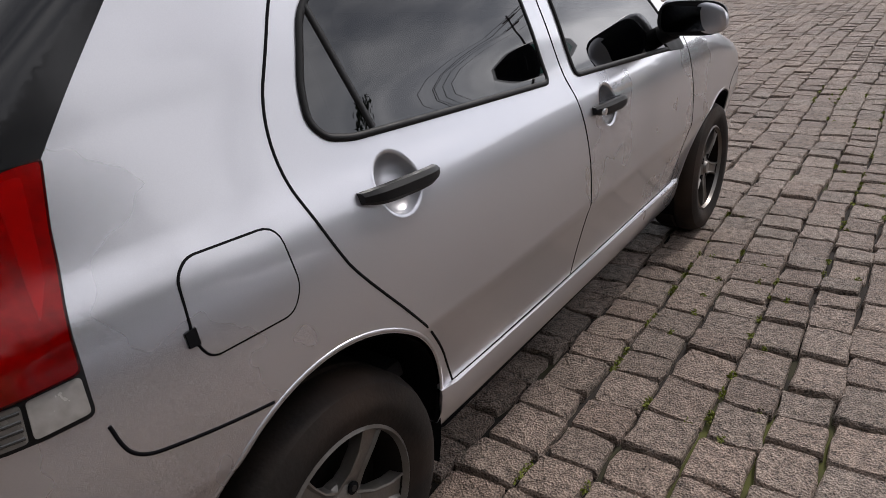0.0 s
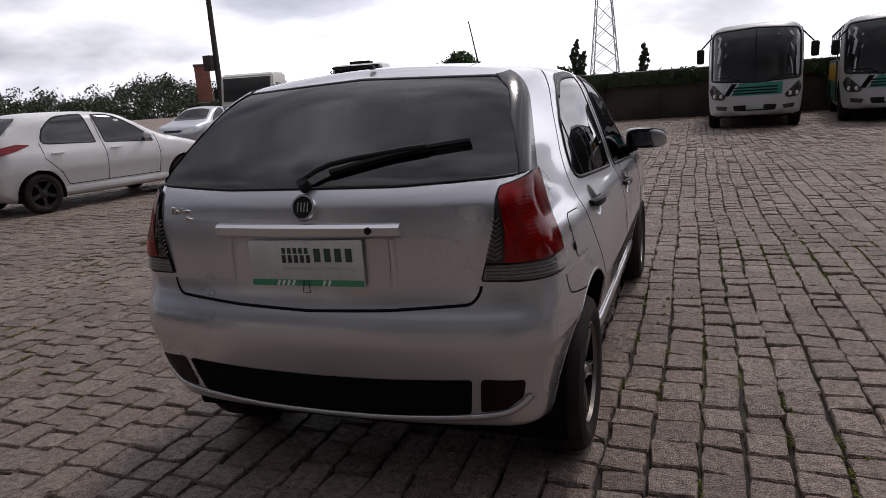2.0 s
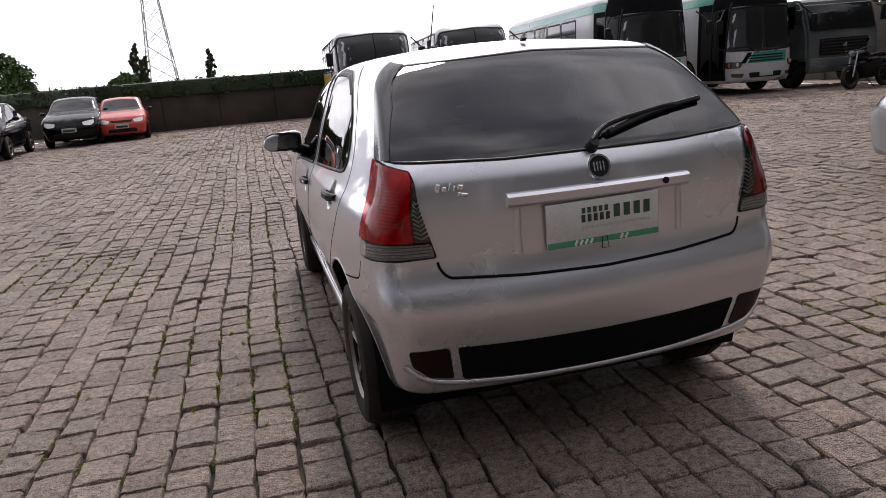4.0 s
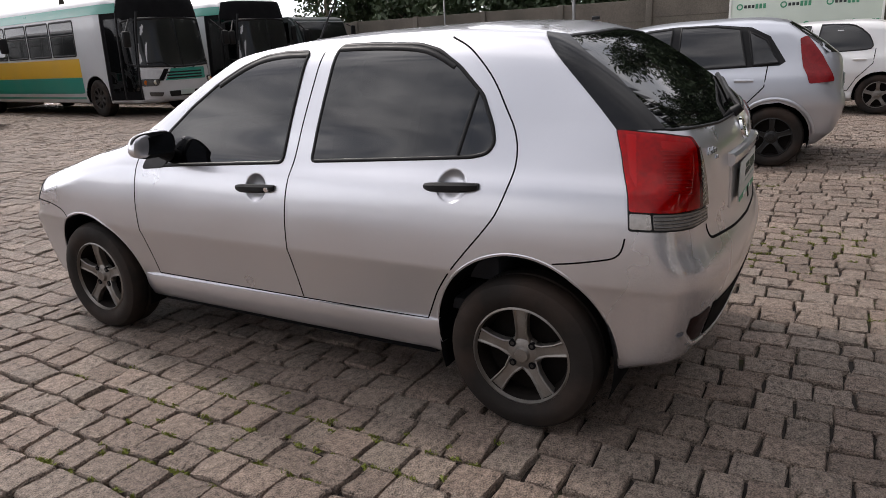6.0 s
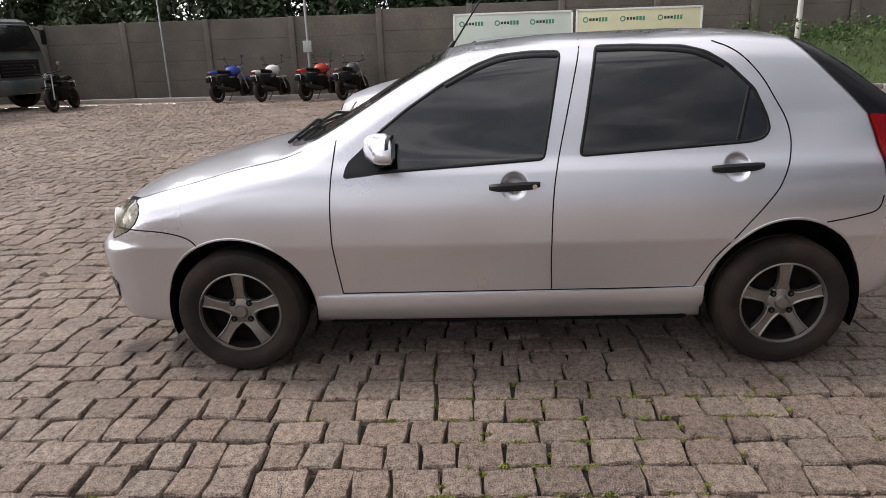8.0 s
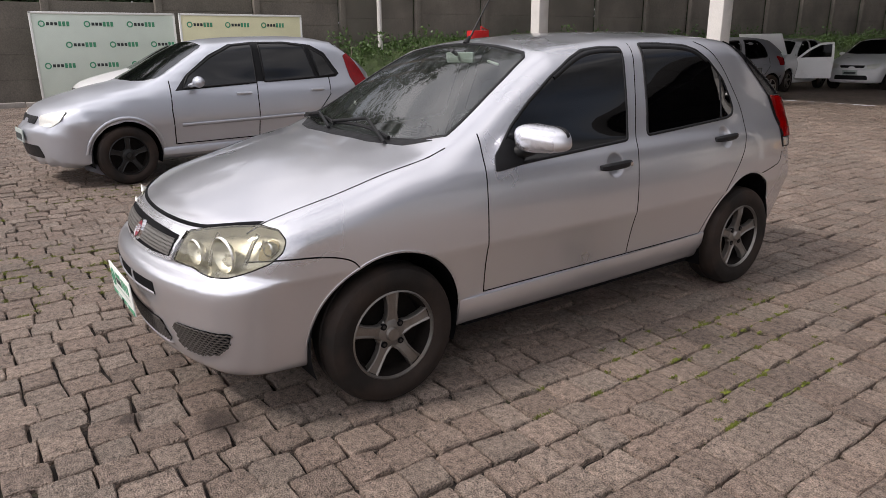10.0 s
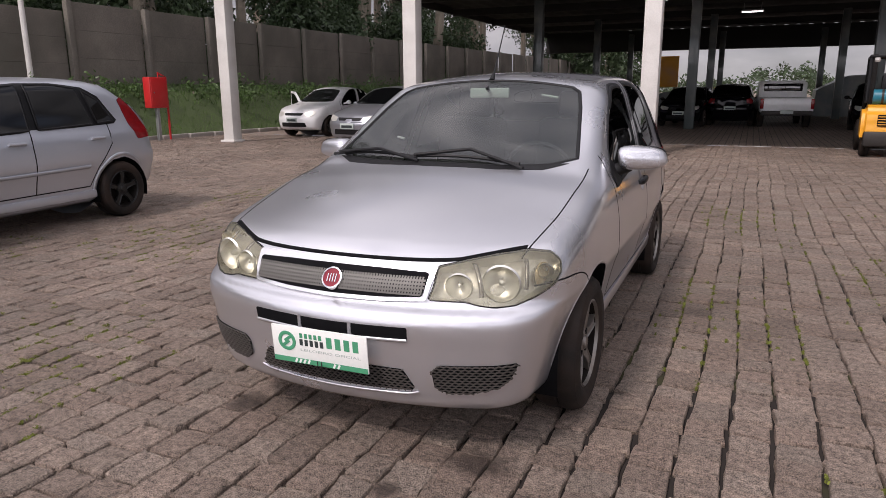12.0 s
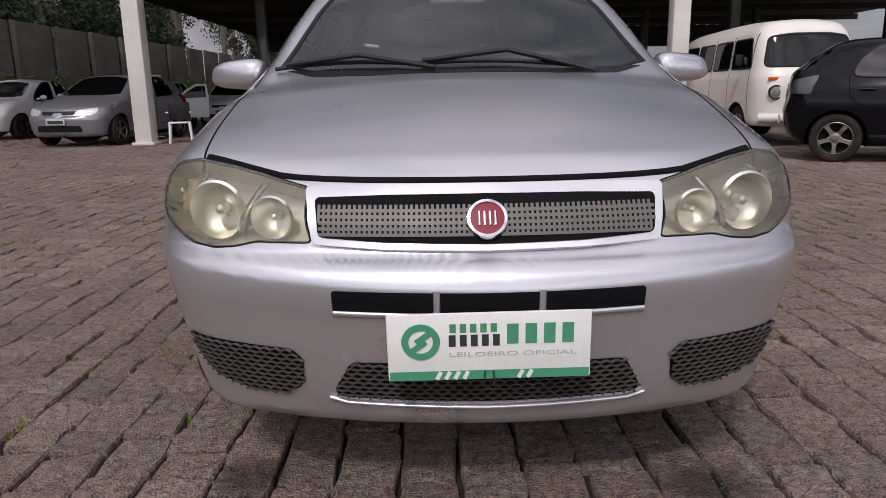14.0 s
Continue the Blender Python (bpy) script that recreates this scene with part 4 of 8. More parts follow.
        for q in bm.verts:
            x, y, z = q.co
            e = 0.62
            x, y, z = [math.copysign(abs(k) ** e, k) for k in (x, y, z)]
            q.co = (s * (0.870 + 0.112 * x - 0.01 * z), 0.485 + (0.080 * y * (1 - 0.25 * x) if y > 0 else 0.02 * y) - 0.025 * x, 1.008 + 0.056 * z * (1 - 0.16 * x))
        if s < 0:
            bmesh.ops.reverse_faces(bm, faces=bm.faces)
        mir = part("wing_mirror", bm, SILVER, car, "silver mirror housing")
        bm = bmesh.new()
        prism(bm, [(s * (0.870 + 0.108 * math.copysign(abs(math.cos(a)) ** 0.62, math.cos(a))), 1.008 + 0.054 * math.copysign(abs(math.sin(a)) ** 0.62, math.sin(a))) for a in np.linspace(0, 2 * math.pi, 29)[:-1]], 0.476, 0.462, "y")
        part("mirror_bezel", bm, PLASTIC, mir)
        bm = bmesh.new()
        rod(bm, (s * 0.70, 0.555, 0.925), (s * 0.81, 0.495, 0.968), 0.035, 0.03, 14)
        part("mirror_arm", bm, PLASTIC, mir)
        bm = bmesh.new()
        out2 = rounded([(s * 0.775, 0.963), (s * 0.955, 0.972), (s * 0.955, 1.038), (s * 0.775, 1.052)], 0.03, 4)
        prism(bm, out2, 0.468, 0.4585, "y")
        part("mirror_glass", bm, MIRRORGLASS, mir)

    # fuel flap, right side
    flap = [(a - 0.032, b + 0.008) for a, b in rounded([(-1.19, 0.90), (-1.185, 0.80), (-1.21, 0.765), (-1.36, 0.765), (-1.375, 0.80), (-1.365, 0.885), (-1.34, 0.905)], 0.03, 5)]
    ribbon("fuel_flap_gap", hatch, flap, "right", 0.0048, GAP, car, 0.0006, "fuel flap joint", True, 0.012)
    patch("fuel_flap", hatch, [(0.985 * (a + 1.31) - 1.31, 0.985 * (b - 0.835) + 0.835) for a, b in flap], "right", SILVER, car, 0.002, 0.004, 0.03)
    patch("fuel_flap_notch", hatch, [(-1.417, 0.80), (-1.40, 0.80), (-1.40, 0.825), (-1.417, 0.822)], "right", GAP, car, 0.004, 0.004, 0.01)

    # glass front and back
    patch("windscreen", hatch, WINDSCREEN, "top", SCREEN, car, -0.002, 0.0, 0.06, "clear windscreen with wipers")
    ribbon("windscreen_seal", hatch, WINDSCREEN, "top", 0.018, PLASTIC, car, 0.001, closed=True)
    patch("rear_window", hatch, BACK_GLASS, "rear", REARTINT, car, 0.0020, 0.0, 0.025, "dark tinted rear window", 0.6)
    for sd, v in ((-1, "left"), (1, "right")):
        rim = [hatch.onto([(sd * x, z)], "rear", 0.0)[0][0] for x, z in ((0.640, 1.079), (0.618, 1.15), (0.58, 1.235), (0.548, 1.32), (0.52, 1.345), (0.488, 1.370))]
        side = [(-1.487, 1.076), (-1.42, 1.15), (-1.342, 1.229), (-1.26, 1.312), (-1.195, 1.382)]
        patch("rear_window_side", hatch, [(q[1], q[2]) for q in rim] + eased(side[::-1]), v, BORDER, car, 0.0065, 0.009, 0.016)
    ribbon("rear_window_seal", hatch, BACK_GLASS, "rear", 0.007, PLASTIC, car, 0.003, closed=True)
    patch("scuttle_panel", hatch, [(0.60, 0.87), (0.5, 0.955), (0.3, 1.012), (0, 1.032), (-0.3, 1.012), (-0.5, 0.955), (-0.60, 0.87), (-0.5, 0.90), (-0.3, 0.962), (0, 0.98), (0.3, 0.962), (0.5, 0.90)], "top", PLASTIC, car, 0.002, 0.006, 0.03)
    # bonnet joints
    for s in (-1, 1):
        ribbon("bonnet_gap", hatch, eased([(s * 0.640, 1.690), (s * 0.656, 1.62), (s * 0.672, 1.50), (s * 0.686, 1.36), (s * 0.693, 1.12), (s * 0.688, 0.87)]), "top", 0.0050, GAP, car, 0.0006)
    ribbon("bonnet_gap", hatch, eased([(-0.645, 0.784), (-0.60, 0.779), (-0.50, 0.762), (-0.41, 0.745), (0, 0.742), (0.41, 0.745), (0.50, 0.762), (0.60, 0.779), (0.645, 0.784)]), "front", 0.011, GAP, car, 0.0008)
    # tailgate joints
    ribbon("tailgate_gap", hatch, rounded([(-0.572, 1.05), (-0.545, 0.75), (-0.52, 0.716), (-0.26, 0.698), (0, 0.690), (0.26, 0.698), (0.52, 0.716), (0.545, 0.75), (0.572, 1.05)], 0.03, 4)[5:-5], "rear", 0.009, GAP, car, 0.0008)

    # tail lamps: dark housing, bright reflectors, red and smoked glass over them
    for s, v in ((-1, "rear_left"), (1, "rear_right")):
        whole = [(0.127, 1.083), (0.126, 1.00), (0.131, 0.92), (0.139, 0.84), (0.142, 0.778), (0.05, 0.779), (-0.05, 0.778), (-0.143, 0.782), (-0.130, 0.835), (-0.106, 0.935), (-0.088, 1.02), (-0.066, 1.052), (0.02, 1.069)]
        lamp = patch("tail_lamp", hatch, rounded(whole, 0.010, 3), v, PLASTIC, car, 0.003, 0.012, 0.03, "red and clear tail lamp cluster")
        red = rounded([(0.124, 1.079), (0.123, 1.00), (0.128, 0.92), (0.135, 0.838), (0.02, 0.836), (-0.084, 0.837), (-0.078, 0.93), (-0.080, 1.02), (-0.064, 1.048), (0.02, 1.064)], 0.008, 3)
        patch("lamp_bowl", hatch, red, v, REDBASE, lamp, 0.0045, 0.0, 0.03)
        for o in ([(-0.048, 1.034), (0.030, 1.046), (0.030, 1.024), (-0.034, 1.002)], [(0.082, 1.064), (0.106, 1.066), (0.114, 0.945), (0.108, 0.905), (0.098, 0.945)],
                  [(-0.022, 0.848), (0.012, 0.848), (0.004, 0.878), (-0.008, 0.882)]):
            patch("reflector", hatch, rounded(o, 0.006, 3), v, LAMPSILVER, lamp, 0.0065, 0.003, 0.02)
        for k in range(13):
            z = 0.886 + 0.0105 * k
            ribbon("reflector_rib", hatch, [(-0.046 + 0.004 * (k % 2), z), (-0.01, z + 0.003), (0.034 - 0.003 * (k % 3), z + 0.004)], v, 0.0042, LAMPSILVER, lamp, 0.0065)
        patch("red_lens", hatch, red, v, REDGLASS, lamp, 0.013, 0.009, 0.03)
        strip = rounded([(-0.087, 0.838), (-0.129, 0.838), (-0.105, 0.935), (-0.088, 1.018), (-0.083, 1.018), (-0.081, 0.93)], 0.004, 3)
        patch("strip_base", hatch, strip, v, SMOKE, lamp, 0.0045, 0.0, 0.02)
        for k in range(9):
            z = 0.846 + 0.0135 * k
            wd = 0.037 - 0.0026 * k
            ribbon("reflector_facet", hatch, [(-0.088 - wd, z + 0.012), (-0.088 - wd * 0.5, z), (-0.087, z + 0.012)], v, 0.0050 - 0.0002 * k, LAMPSILVER, lamp, 0.0055)
        patch("clear_strip", hatch, strip, v, SMOKEGLASS, lamp, 0.012, 0.008, 0.02)
        patch("smoked_lens", hatch, rounded([(0.080, 0.832), (0.080, 0.786), (0.02, 0.785), (-0.136, 0.788), (-0.128, 0.830), (-0.03, 0.832)], 0.005, 3), v, LAMPGREY, lamp, 0.008, 0.008, 0.02)
        patch("clear_lens", hatch, rounded([(0.134, 0.833), (0.137, 0.786), (0.085, 0.786), (0.085, 0.832)], 0.005, 3), v, LAMPPALE, lamp, 0.008, 0.008, 0.02)
        for k in range(4):
            z = 0.7935 + k * 0.0105
            ribbon("lens_rib", hatch, [(-0.128, z), (0.078, z)], v, 0.004, SMOKE, lamp, 0.0088)

    # rear badge, bar, lock, plate, script, wiper
    def at_rear(x, z, off):
        q, nn = hatch.onto([(x, z)], "rear", off)
        return Vector(q[0]), Vector(nn[0])
    q, nn = at_rear(0, 1.008, 0.0)
    turn = Matrix.Translation(q) @ nn.to_track_quat("X", "Z").to_matrix().to_4x4()
    bm = lathe(bmesh.new(), [(0.0005, 0.006), (0.032, 0.006), (0.033, 0.004)], 36, turn)
    badge = part("badge", bm, PLASTIC, car, "round chrome-ringed badge")
    part("badge_ring", lathe(bmesh.new(), [(0.032, 0.003), (0.034, 0.010), (0.040, 0.010), (0.043, 0.0)], 36, turn), CHROME, badge)
    for k in range(4):
        bm = box(bmesh.new(), (0.008, -0.0165 + 0.011 * k, 0), (0.003, 0.005, 0.030), 0.001, turn, 1)
        part("badge_bar", bm, CHROME, badge)
    bm = bmesh.new()
    rows = []
    for x in np.linspace(-0.32, 0.32, 25):
        q, _ = at_rear(x, 0.938, 0.0)
        rows.append([bm.verts.new((x, q.y + dy, 0.938 + dz)) for dy, dz in ((0.012, 0.024), (-0.014, 0.021), (-0.024, 0.012), (-0.022, -0.012), (-0.014, -0.021), (0.012, -0.022))])
    for a, b in zip(rows, rows[1:]):
        for i in range(6):
            bm.faces.new((a[i], a[(i + 1) % 6], b[(i + 1) % 6], b[i]))
    bm.faces.new(rows[0])
    bm.faces.new(rows[-1])
    bmesh.ops.recalc_face_normals(bm, faces=bm.faces)
    bar = part("tailgate_bar", bm, SILVER, car)
    q, _ = at_rear(0.225, 0.942, 0.0)
    part("tailgate_lock", rod(bmesh.new(), q + Vector((0, -0.02, 0)), q + Vector((0, -0.029, 0)), 0.011, n=16), PLASTIC, bar)
    for x0 in (-0.285, 0.285):
        ribbon("plate_recess_edge", hatch, [(x0, 0.912), (x0 * 1.01, 0.84), (x0 * 1.0, 0.765)], "rear", 0.02, SILVER, car, 0.003)
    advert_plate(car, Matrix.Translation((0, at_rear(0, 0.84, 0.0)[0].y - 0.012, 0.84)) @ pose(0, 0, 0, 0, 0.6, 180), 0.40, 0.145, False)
    for k, (x, z, w, h) in enumerate(((-0.525, 0.996, 0.014, 0.026), (-0.506, 0.991, 0.013, 0.016), (-0.489, 0.996, 0.006, 0.025), (-0.475, 0.992, 0.007, 0.017), (-0.456, 0.993, 0.018, 0.017), (-0.462, 0.972, 0.010, 0.016), (-0.446, 0.970, 0.022, 0.011))):
        q, _ = at_rear(x, z, 0.002)
        part("script_bar", box(bmesh.new(), (0, 0, 0), (w, 0.006, h), 0.002, Matrix.Translation(q) @ pose(0, 0, 0, 0, 14, 0), 1), CHROME, car)
    # rear wiper
    arm = [(-0.006, 1.066, 0.0), (-0.006, 1.072, 0.03), (0.03, 1.094, 0.030), (0.07, 1.110, 0.029), (0.136, 1.124, 0.026), (0.30, 1.147, 0.022), (0.36, 1.153, 0.020)]
    wip = part("rear_wiper", tube(bmesh.new(), [at_rear(*q)[0] for q in arm], 0.009, 8), PLASTIC, car, "black rear wiper arm")
    pts = [at_rear(0.07 + 0.42 * t, 1.096 + 0.070 * t + 0.010 * math.sin(3.1 * t), 0.014)[0] for t in np.linspace(0, 1, 9)]
    part("wiper_blade", tube(bmesh.new(), pts, 0.0105, 6), PLASTIC, wip)
    part("wiper_pivot", rod(bmesh.new(), at_rear(-0.005, 1.066, -0.01)[0], at_rear(-0.005, 1.066, 0.035)[0], 0.022, 0.016, 16), PLASTIC, wip)
    part("washer_jet", box(bmesh.new(), (0.0, -1.20, 1.433), (0.02, 0.03, 0.014), 0.004), PLASTIC, car)

    # rear bumper openings
    patch("bumper_vent", hatch, rounded([(-0.512, 0.487), (-0.492, 0.362), (-0.25, 0.343), (0, 0.339), (0.25, 0.343), (0.492, 0.362), (0.512, 0.487), (0.25, 0.480), (0, 0.477), (-0.25, 0.480)], 0.012, 3), "rear", GAP, car, 0.003, 0.008, 0.04)
    for s in (-1, 1):
        patch("bumper_reflector", hatch, rounded([(s * 0.538, 0.489), (s * 0.522, 0.368), (s * 0.60, 0.382), (s * 0.652, 0.425), (s * 0.664, 0.484)], 0.012, 3), "rear", DARKRED, car, 0.003, 0.008, 0.03)
    ribbon("bumper_lip", hatch, eased([(-0.672, 0.425), (-0.63, 0.382), (-0.58, 0.362), (-0.5, 0.349), (-0.25, 0.332), (0, 0.328), (0.25, 0.332), (0.5, 0.349), (0.58, 0.362), (0.63, 0.382), (0.672, 0.425)]), "rear", 0.018, SILVER, car, 0.007)

    # grille, badge, bumper openings, plate
    fr = patch("grille_frame", hatch, rounded([(0.380, 0.727), (0.360, 0.618), (0.2, 0.608), (0, 0.604), (-0.2, 0.608), (-0.360, 0.618), (-0.380, 0.727), (-0.2, 0.731), (0, 0.732), (0.2, 0.731)], 0.012, 4), "front", BRIGHT, car, 0.010, 0.02, 0.04)
    patch("grille_recess", hatch, rounded([(0.357, 0.705), (0.346, 0.632), (0.2, 0.623), (0, 0.619), (-0.2, 0.623), (-0.346, 0.632), (-0.357, 0.705), (-0.2, 0.710), (0, 0.711), (0.2, 0.710)], 0.012, 4), "front", GAP, fr, 0.0128, 0.0, 0.04)
    lattice("grille_mesh", hatch, [(0.350, 0.691), (0.342, 0.6375), (-0.342, 0.6375), (-0.350, 0.691)], "front", 0.0107, 0.0060, GRILLE, fr, 0.0140)
    qf, nf = hatch.onto([(0, 0.664)], "front", 0.010)
    turn = Matrix.Translation(qf[0]) @ Vector(nf[0]).to_track_quat("X", "Z").to_matrix().to_4x4()
    badge = part("badge", lathe(bmesh.new(), [(0.0005, 0.010), (0.034, 0.009), (0.035, 0.0)], 36, turn), BADGE, car, "round red badge with chrome ring")
    part("badge_ring", lathe(bmesh.new(), [(0.033, 0.006), (0.035, 0.013), (0.041, 0.012), (0.044, 0.0)], 36, turn), CHROME, badge)
    for k in range(4):
        part("badge_bar", box(bmesh.new(), (0.0115, -0.0165 + 0.011 * k, 0), (0.003, 0.0045, 0.032), 0.001, turn, 1), CHROME, badge)
    patch("bumper_slot", hatch, rounded([(0.318, 0.538), (0.316, 0.487), (0, 0.484), (-0.316, 0.487), (-0.318, 0.538), (0, 0.536)], 0.008, 3), "front", GAP, car, 0.002, 0.004, 0.04)
    ribbon("slot_ledge", hatch, [(-0.315, 0.490), (0, 0.487), (0.315, 0.490)], "front", 0.012, SILVER, car, 0.005)
    for x0 in (-0.105, 0.105):
        ribbon("slot_post", hatch, [(x0, 0.482), (x0, 0.540)], "front", 0.013, SILVER, car, 0.005)
    low = [(0.288, 0.376), (0.326, 0.306), (0.314, 0.292), (0, 0.288), (-0.314, 0.292), (-0.326, 0.306), (-0.288, 0.376), (0, 0.382)]
    grille = patch("lower_grille", hatch, rounded(low, 0.015, 4), "front", GAP, car, 0.003, 0.006, 0.04, "dark honeycomb lower grille")
    lattice("honeycomb", hatch, low, "front", 0.0235, 0.0032, BUMPERMESH, grille, 0.008, True)
    ribbon("grille_lip", hatch, [(-0.338, 0.288), (-0.30, 0.278), (0, 0.272), (0.30, 0.278), (0.338, 0.288)], "front", 0.008, SILVER, car, 0.007)
    for s in (-1, 1):
        fog = [(s * 0.668, 0.405), (s * 0.599, 0.403), (s * 0.415, 0.400), (s * 0.390, 0.376), (s * 0.396, 0.312), (s * 0.43, 0.292), (s * 0.53, 0.292), (s * 0.60, 0.310), (s * 0.645, 0.350)]
        grille = patch("fog_grille", hatch, rounded(fog, 0.012, 3), "front", GAP, car, 0.003, 0.006, 0.03, "dark honeycomb fog lamp cover")
        lattice("honeycomb", hatch, fog, "front", 0.0235, 0.0032, BUMPERMESH, grille, 0.008, True)
    advert_plate(car, Matrix.Translation((0.004, 2.012, 0.437)) @ pose(0, 0, 0, -4, 0.6, 0), 0.40, 0.142, True)

    # head lamps: housing, two bowls, yellowed lens
    for s, v in ((-1, "front_left"), (1, "front_right")):
        out = rounded(HEAD_LAMP, 0.012, 3)
        lamp = patch("head_lamp", hatch, out, v, HEADHOUSE, car, -0.055, 0.0, 0.03, "yellowed clear-lens head lamp")
        edge = dense(out, 0.02)
        r0, rn = hatch.onto(edge, v, 0.0)
        cnt = len(edge)
        mesh_object("lamp_wall", r0.tolist() + (r0 - rn * 0.058).tolist(), [(i, (i + 1) % cnt, cnt + (i + 1) % cnt, cnt + i) for i in range(cnt)], HEADHOUSE, lamp, "", True)
        ribbon("lamp_gasket", hatch, out, v, 0.005, GAP, lamp, 0.0008, closed=True)
        for u, z, r in ((-0.052, 0.690, 0.064), (-0.192, 0.680, 0.046), (0.130, 0.718, 0.027)):
            q, nn = hatch.onto([(u, z)], v, -0.026)
            ahead = Vector((s * 0.22, 1, -0.05)).normalized()
            turn = Matrix.Translation(Vector(q[0])) @ ahead.to_track_quat("X", "Z").to_matrix().to_4x4()
            bowl = part("reflector_bowl", lathe(bmesh.new(), [(r * 1.08, 0.010), (r, 0.016), (r * 0.95, 0.008), (r * 0.8, -0.008), (r * 0.5, -0.020), (r * 0.2, -0.026), (0.0005, -0.027)], 40, turn), LAMPSILVER, lamp)
            part("bulb_cap", lathe(bmesh.new(), [(0.0005, 0.006), (r * 0.17, 0.002), (r * 0.2, -0.024)], 20, turn), LAMPSILVER, bowl)
        patch("indicator_lens", hatch, rounded([(0.085, 0.665), (0.125, 0.672), (0.160, 0.712), (0.155, 0.745), (0.115, 0.756), (0.080, 0.71)], 0.02, 3), v, AMBERPALE, lamp, -0.036, 0.012, 0.03)
        for u0, u1 in ((-0.128, -0.118), (0.035, 0.062)):
            ribbon("lamp_partition", hatch, [(u0, 0.632 if u0 < 0 else 0.655), (u1, 0.752 if u0 < 0 else 0.766)], v, 0.016, LAMPGREY, lamp, -0.026)
        patch("lamp_lens", hatch, out, v, LENS, lamp, 0.003, 0.0, 0.03)

    # front wipers, roof aerial
    for x0, x1 in ((0.10, 0.60), (-0.42, 0.14)):
        base_x = 0.04 if x0 > 0 else -0.47
        tip = hatch.onto([(x1, 0.87 if x1 > 0.3 else 0.94)], "top", 0.022)[0][0]
        mid = hatch.onto([((x0 + x1) / 2, 0.90)], "top", 0.04)[0][0]
        bs = hatch.onto([(x0, 0.99)], "top", 0.012)[0][0]
        w = part("front_wiper", tube(bmesh.new(), [bs, mid, tip], 0.008, 8), PLASTIC, car, "black windscreen wiper")
        pts = [hatch.onto([(x0 * (1 - t) + x1 * t, 0.955 - (0.085 if x1 > 0.3 else 0.02) * t - 0.02 * math.sin(t * 3.1))], "top", 0.012)[0][0] for t in np.linspace(0.05, 1.08, 10)]
        part("wiper_blade", tube(bmesh.new(), pts, 0.008, 6), PLASTIC, w)
    b0 = hatch.onto([(0.0, 0.235)], "top", 0.0)[0][0]
    ae = part("aerial", rod(bmesh.new(), b0, b0 + np.array((0, -0.20, 0.30)), 0.005, 0.003, 8), PLASTIC, car, "thin black roof aerial")
    part("aerial_base", rod(bmesh.new(), b0 + np.array((0, 0.01, -0.004)), b0 + np.array((0, -0.015, 0.03)), 0.016, 0.008, 12), PLASTIC, ae)

    # wheels
    for s in (-1, 1):
        make_wheel(car, 1.187, 0.792, 0.287, 0.287, 0.186, RIM, s)
        make_wheel(car, -1.187, 0.772, 0.287, 0.287, 0.186, RIM, s)
    # underside and cabin
    bm = bmesh.new()
    box(bm, (0, 0.0, 0.265), (1.42, 1.62, 0.15), 0.03)
    box(bm, (0, 0.0, 0.29), (0.90, 3.2, 0.16), 0.03)
    box(bm, (0, -1.50, 0.38), (1.16, 0.34, 0.16), 0.05)
    box(bm, (0, 1.62, 0.32), (1.16, 0.36, 0.18), 0.05)
    part("underbody", bm, GAP, car)
    cabin(car)
    return car


def lettering(text, m, size, length, material, parent):
    """Flat printed words, set to a given length; starts at the origin of m, reading along its x."""
    data = bpy.data.curves.new("lettering", "FONT")
    data.body, data.size, data.extrude = text, size, 0.0004
    holder = bpy.data.objects.new("lettering", data)
    me = bpy.data.meshes.new_from_object(holder)
    bpy.data.objects.remove(holder)
    wide = max(v.co.x for v in me.vertices)
    me.transform(m @ Matrix.Diagonal((length / wide, 1, 1, 1)))
    me.materials.append(material)
    ob = new("lettering", me)
    ob.parent = parent
    return ob


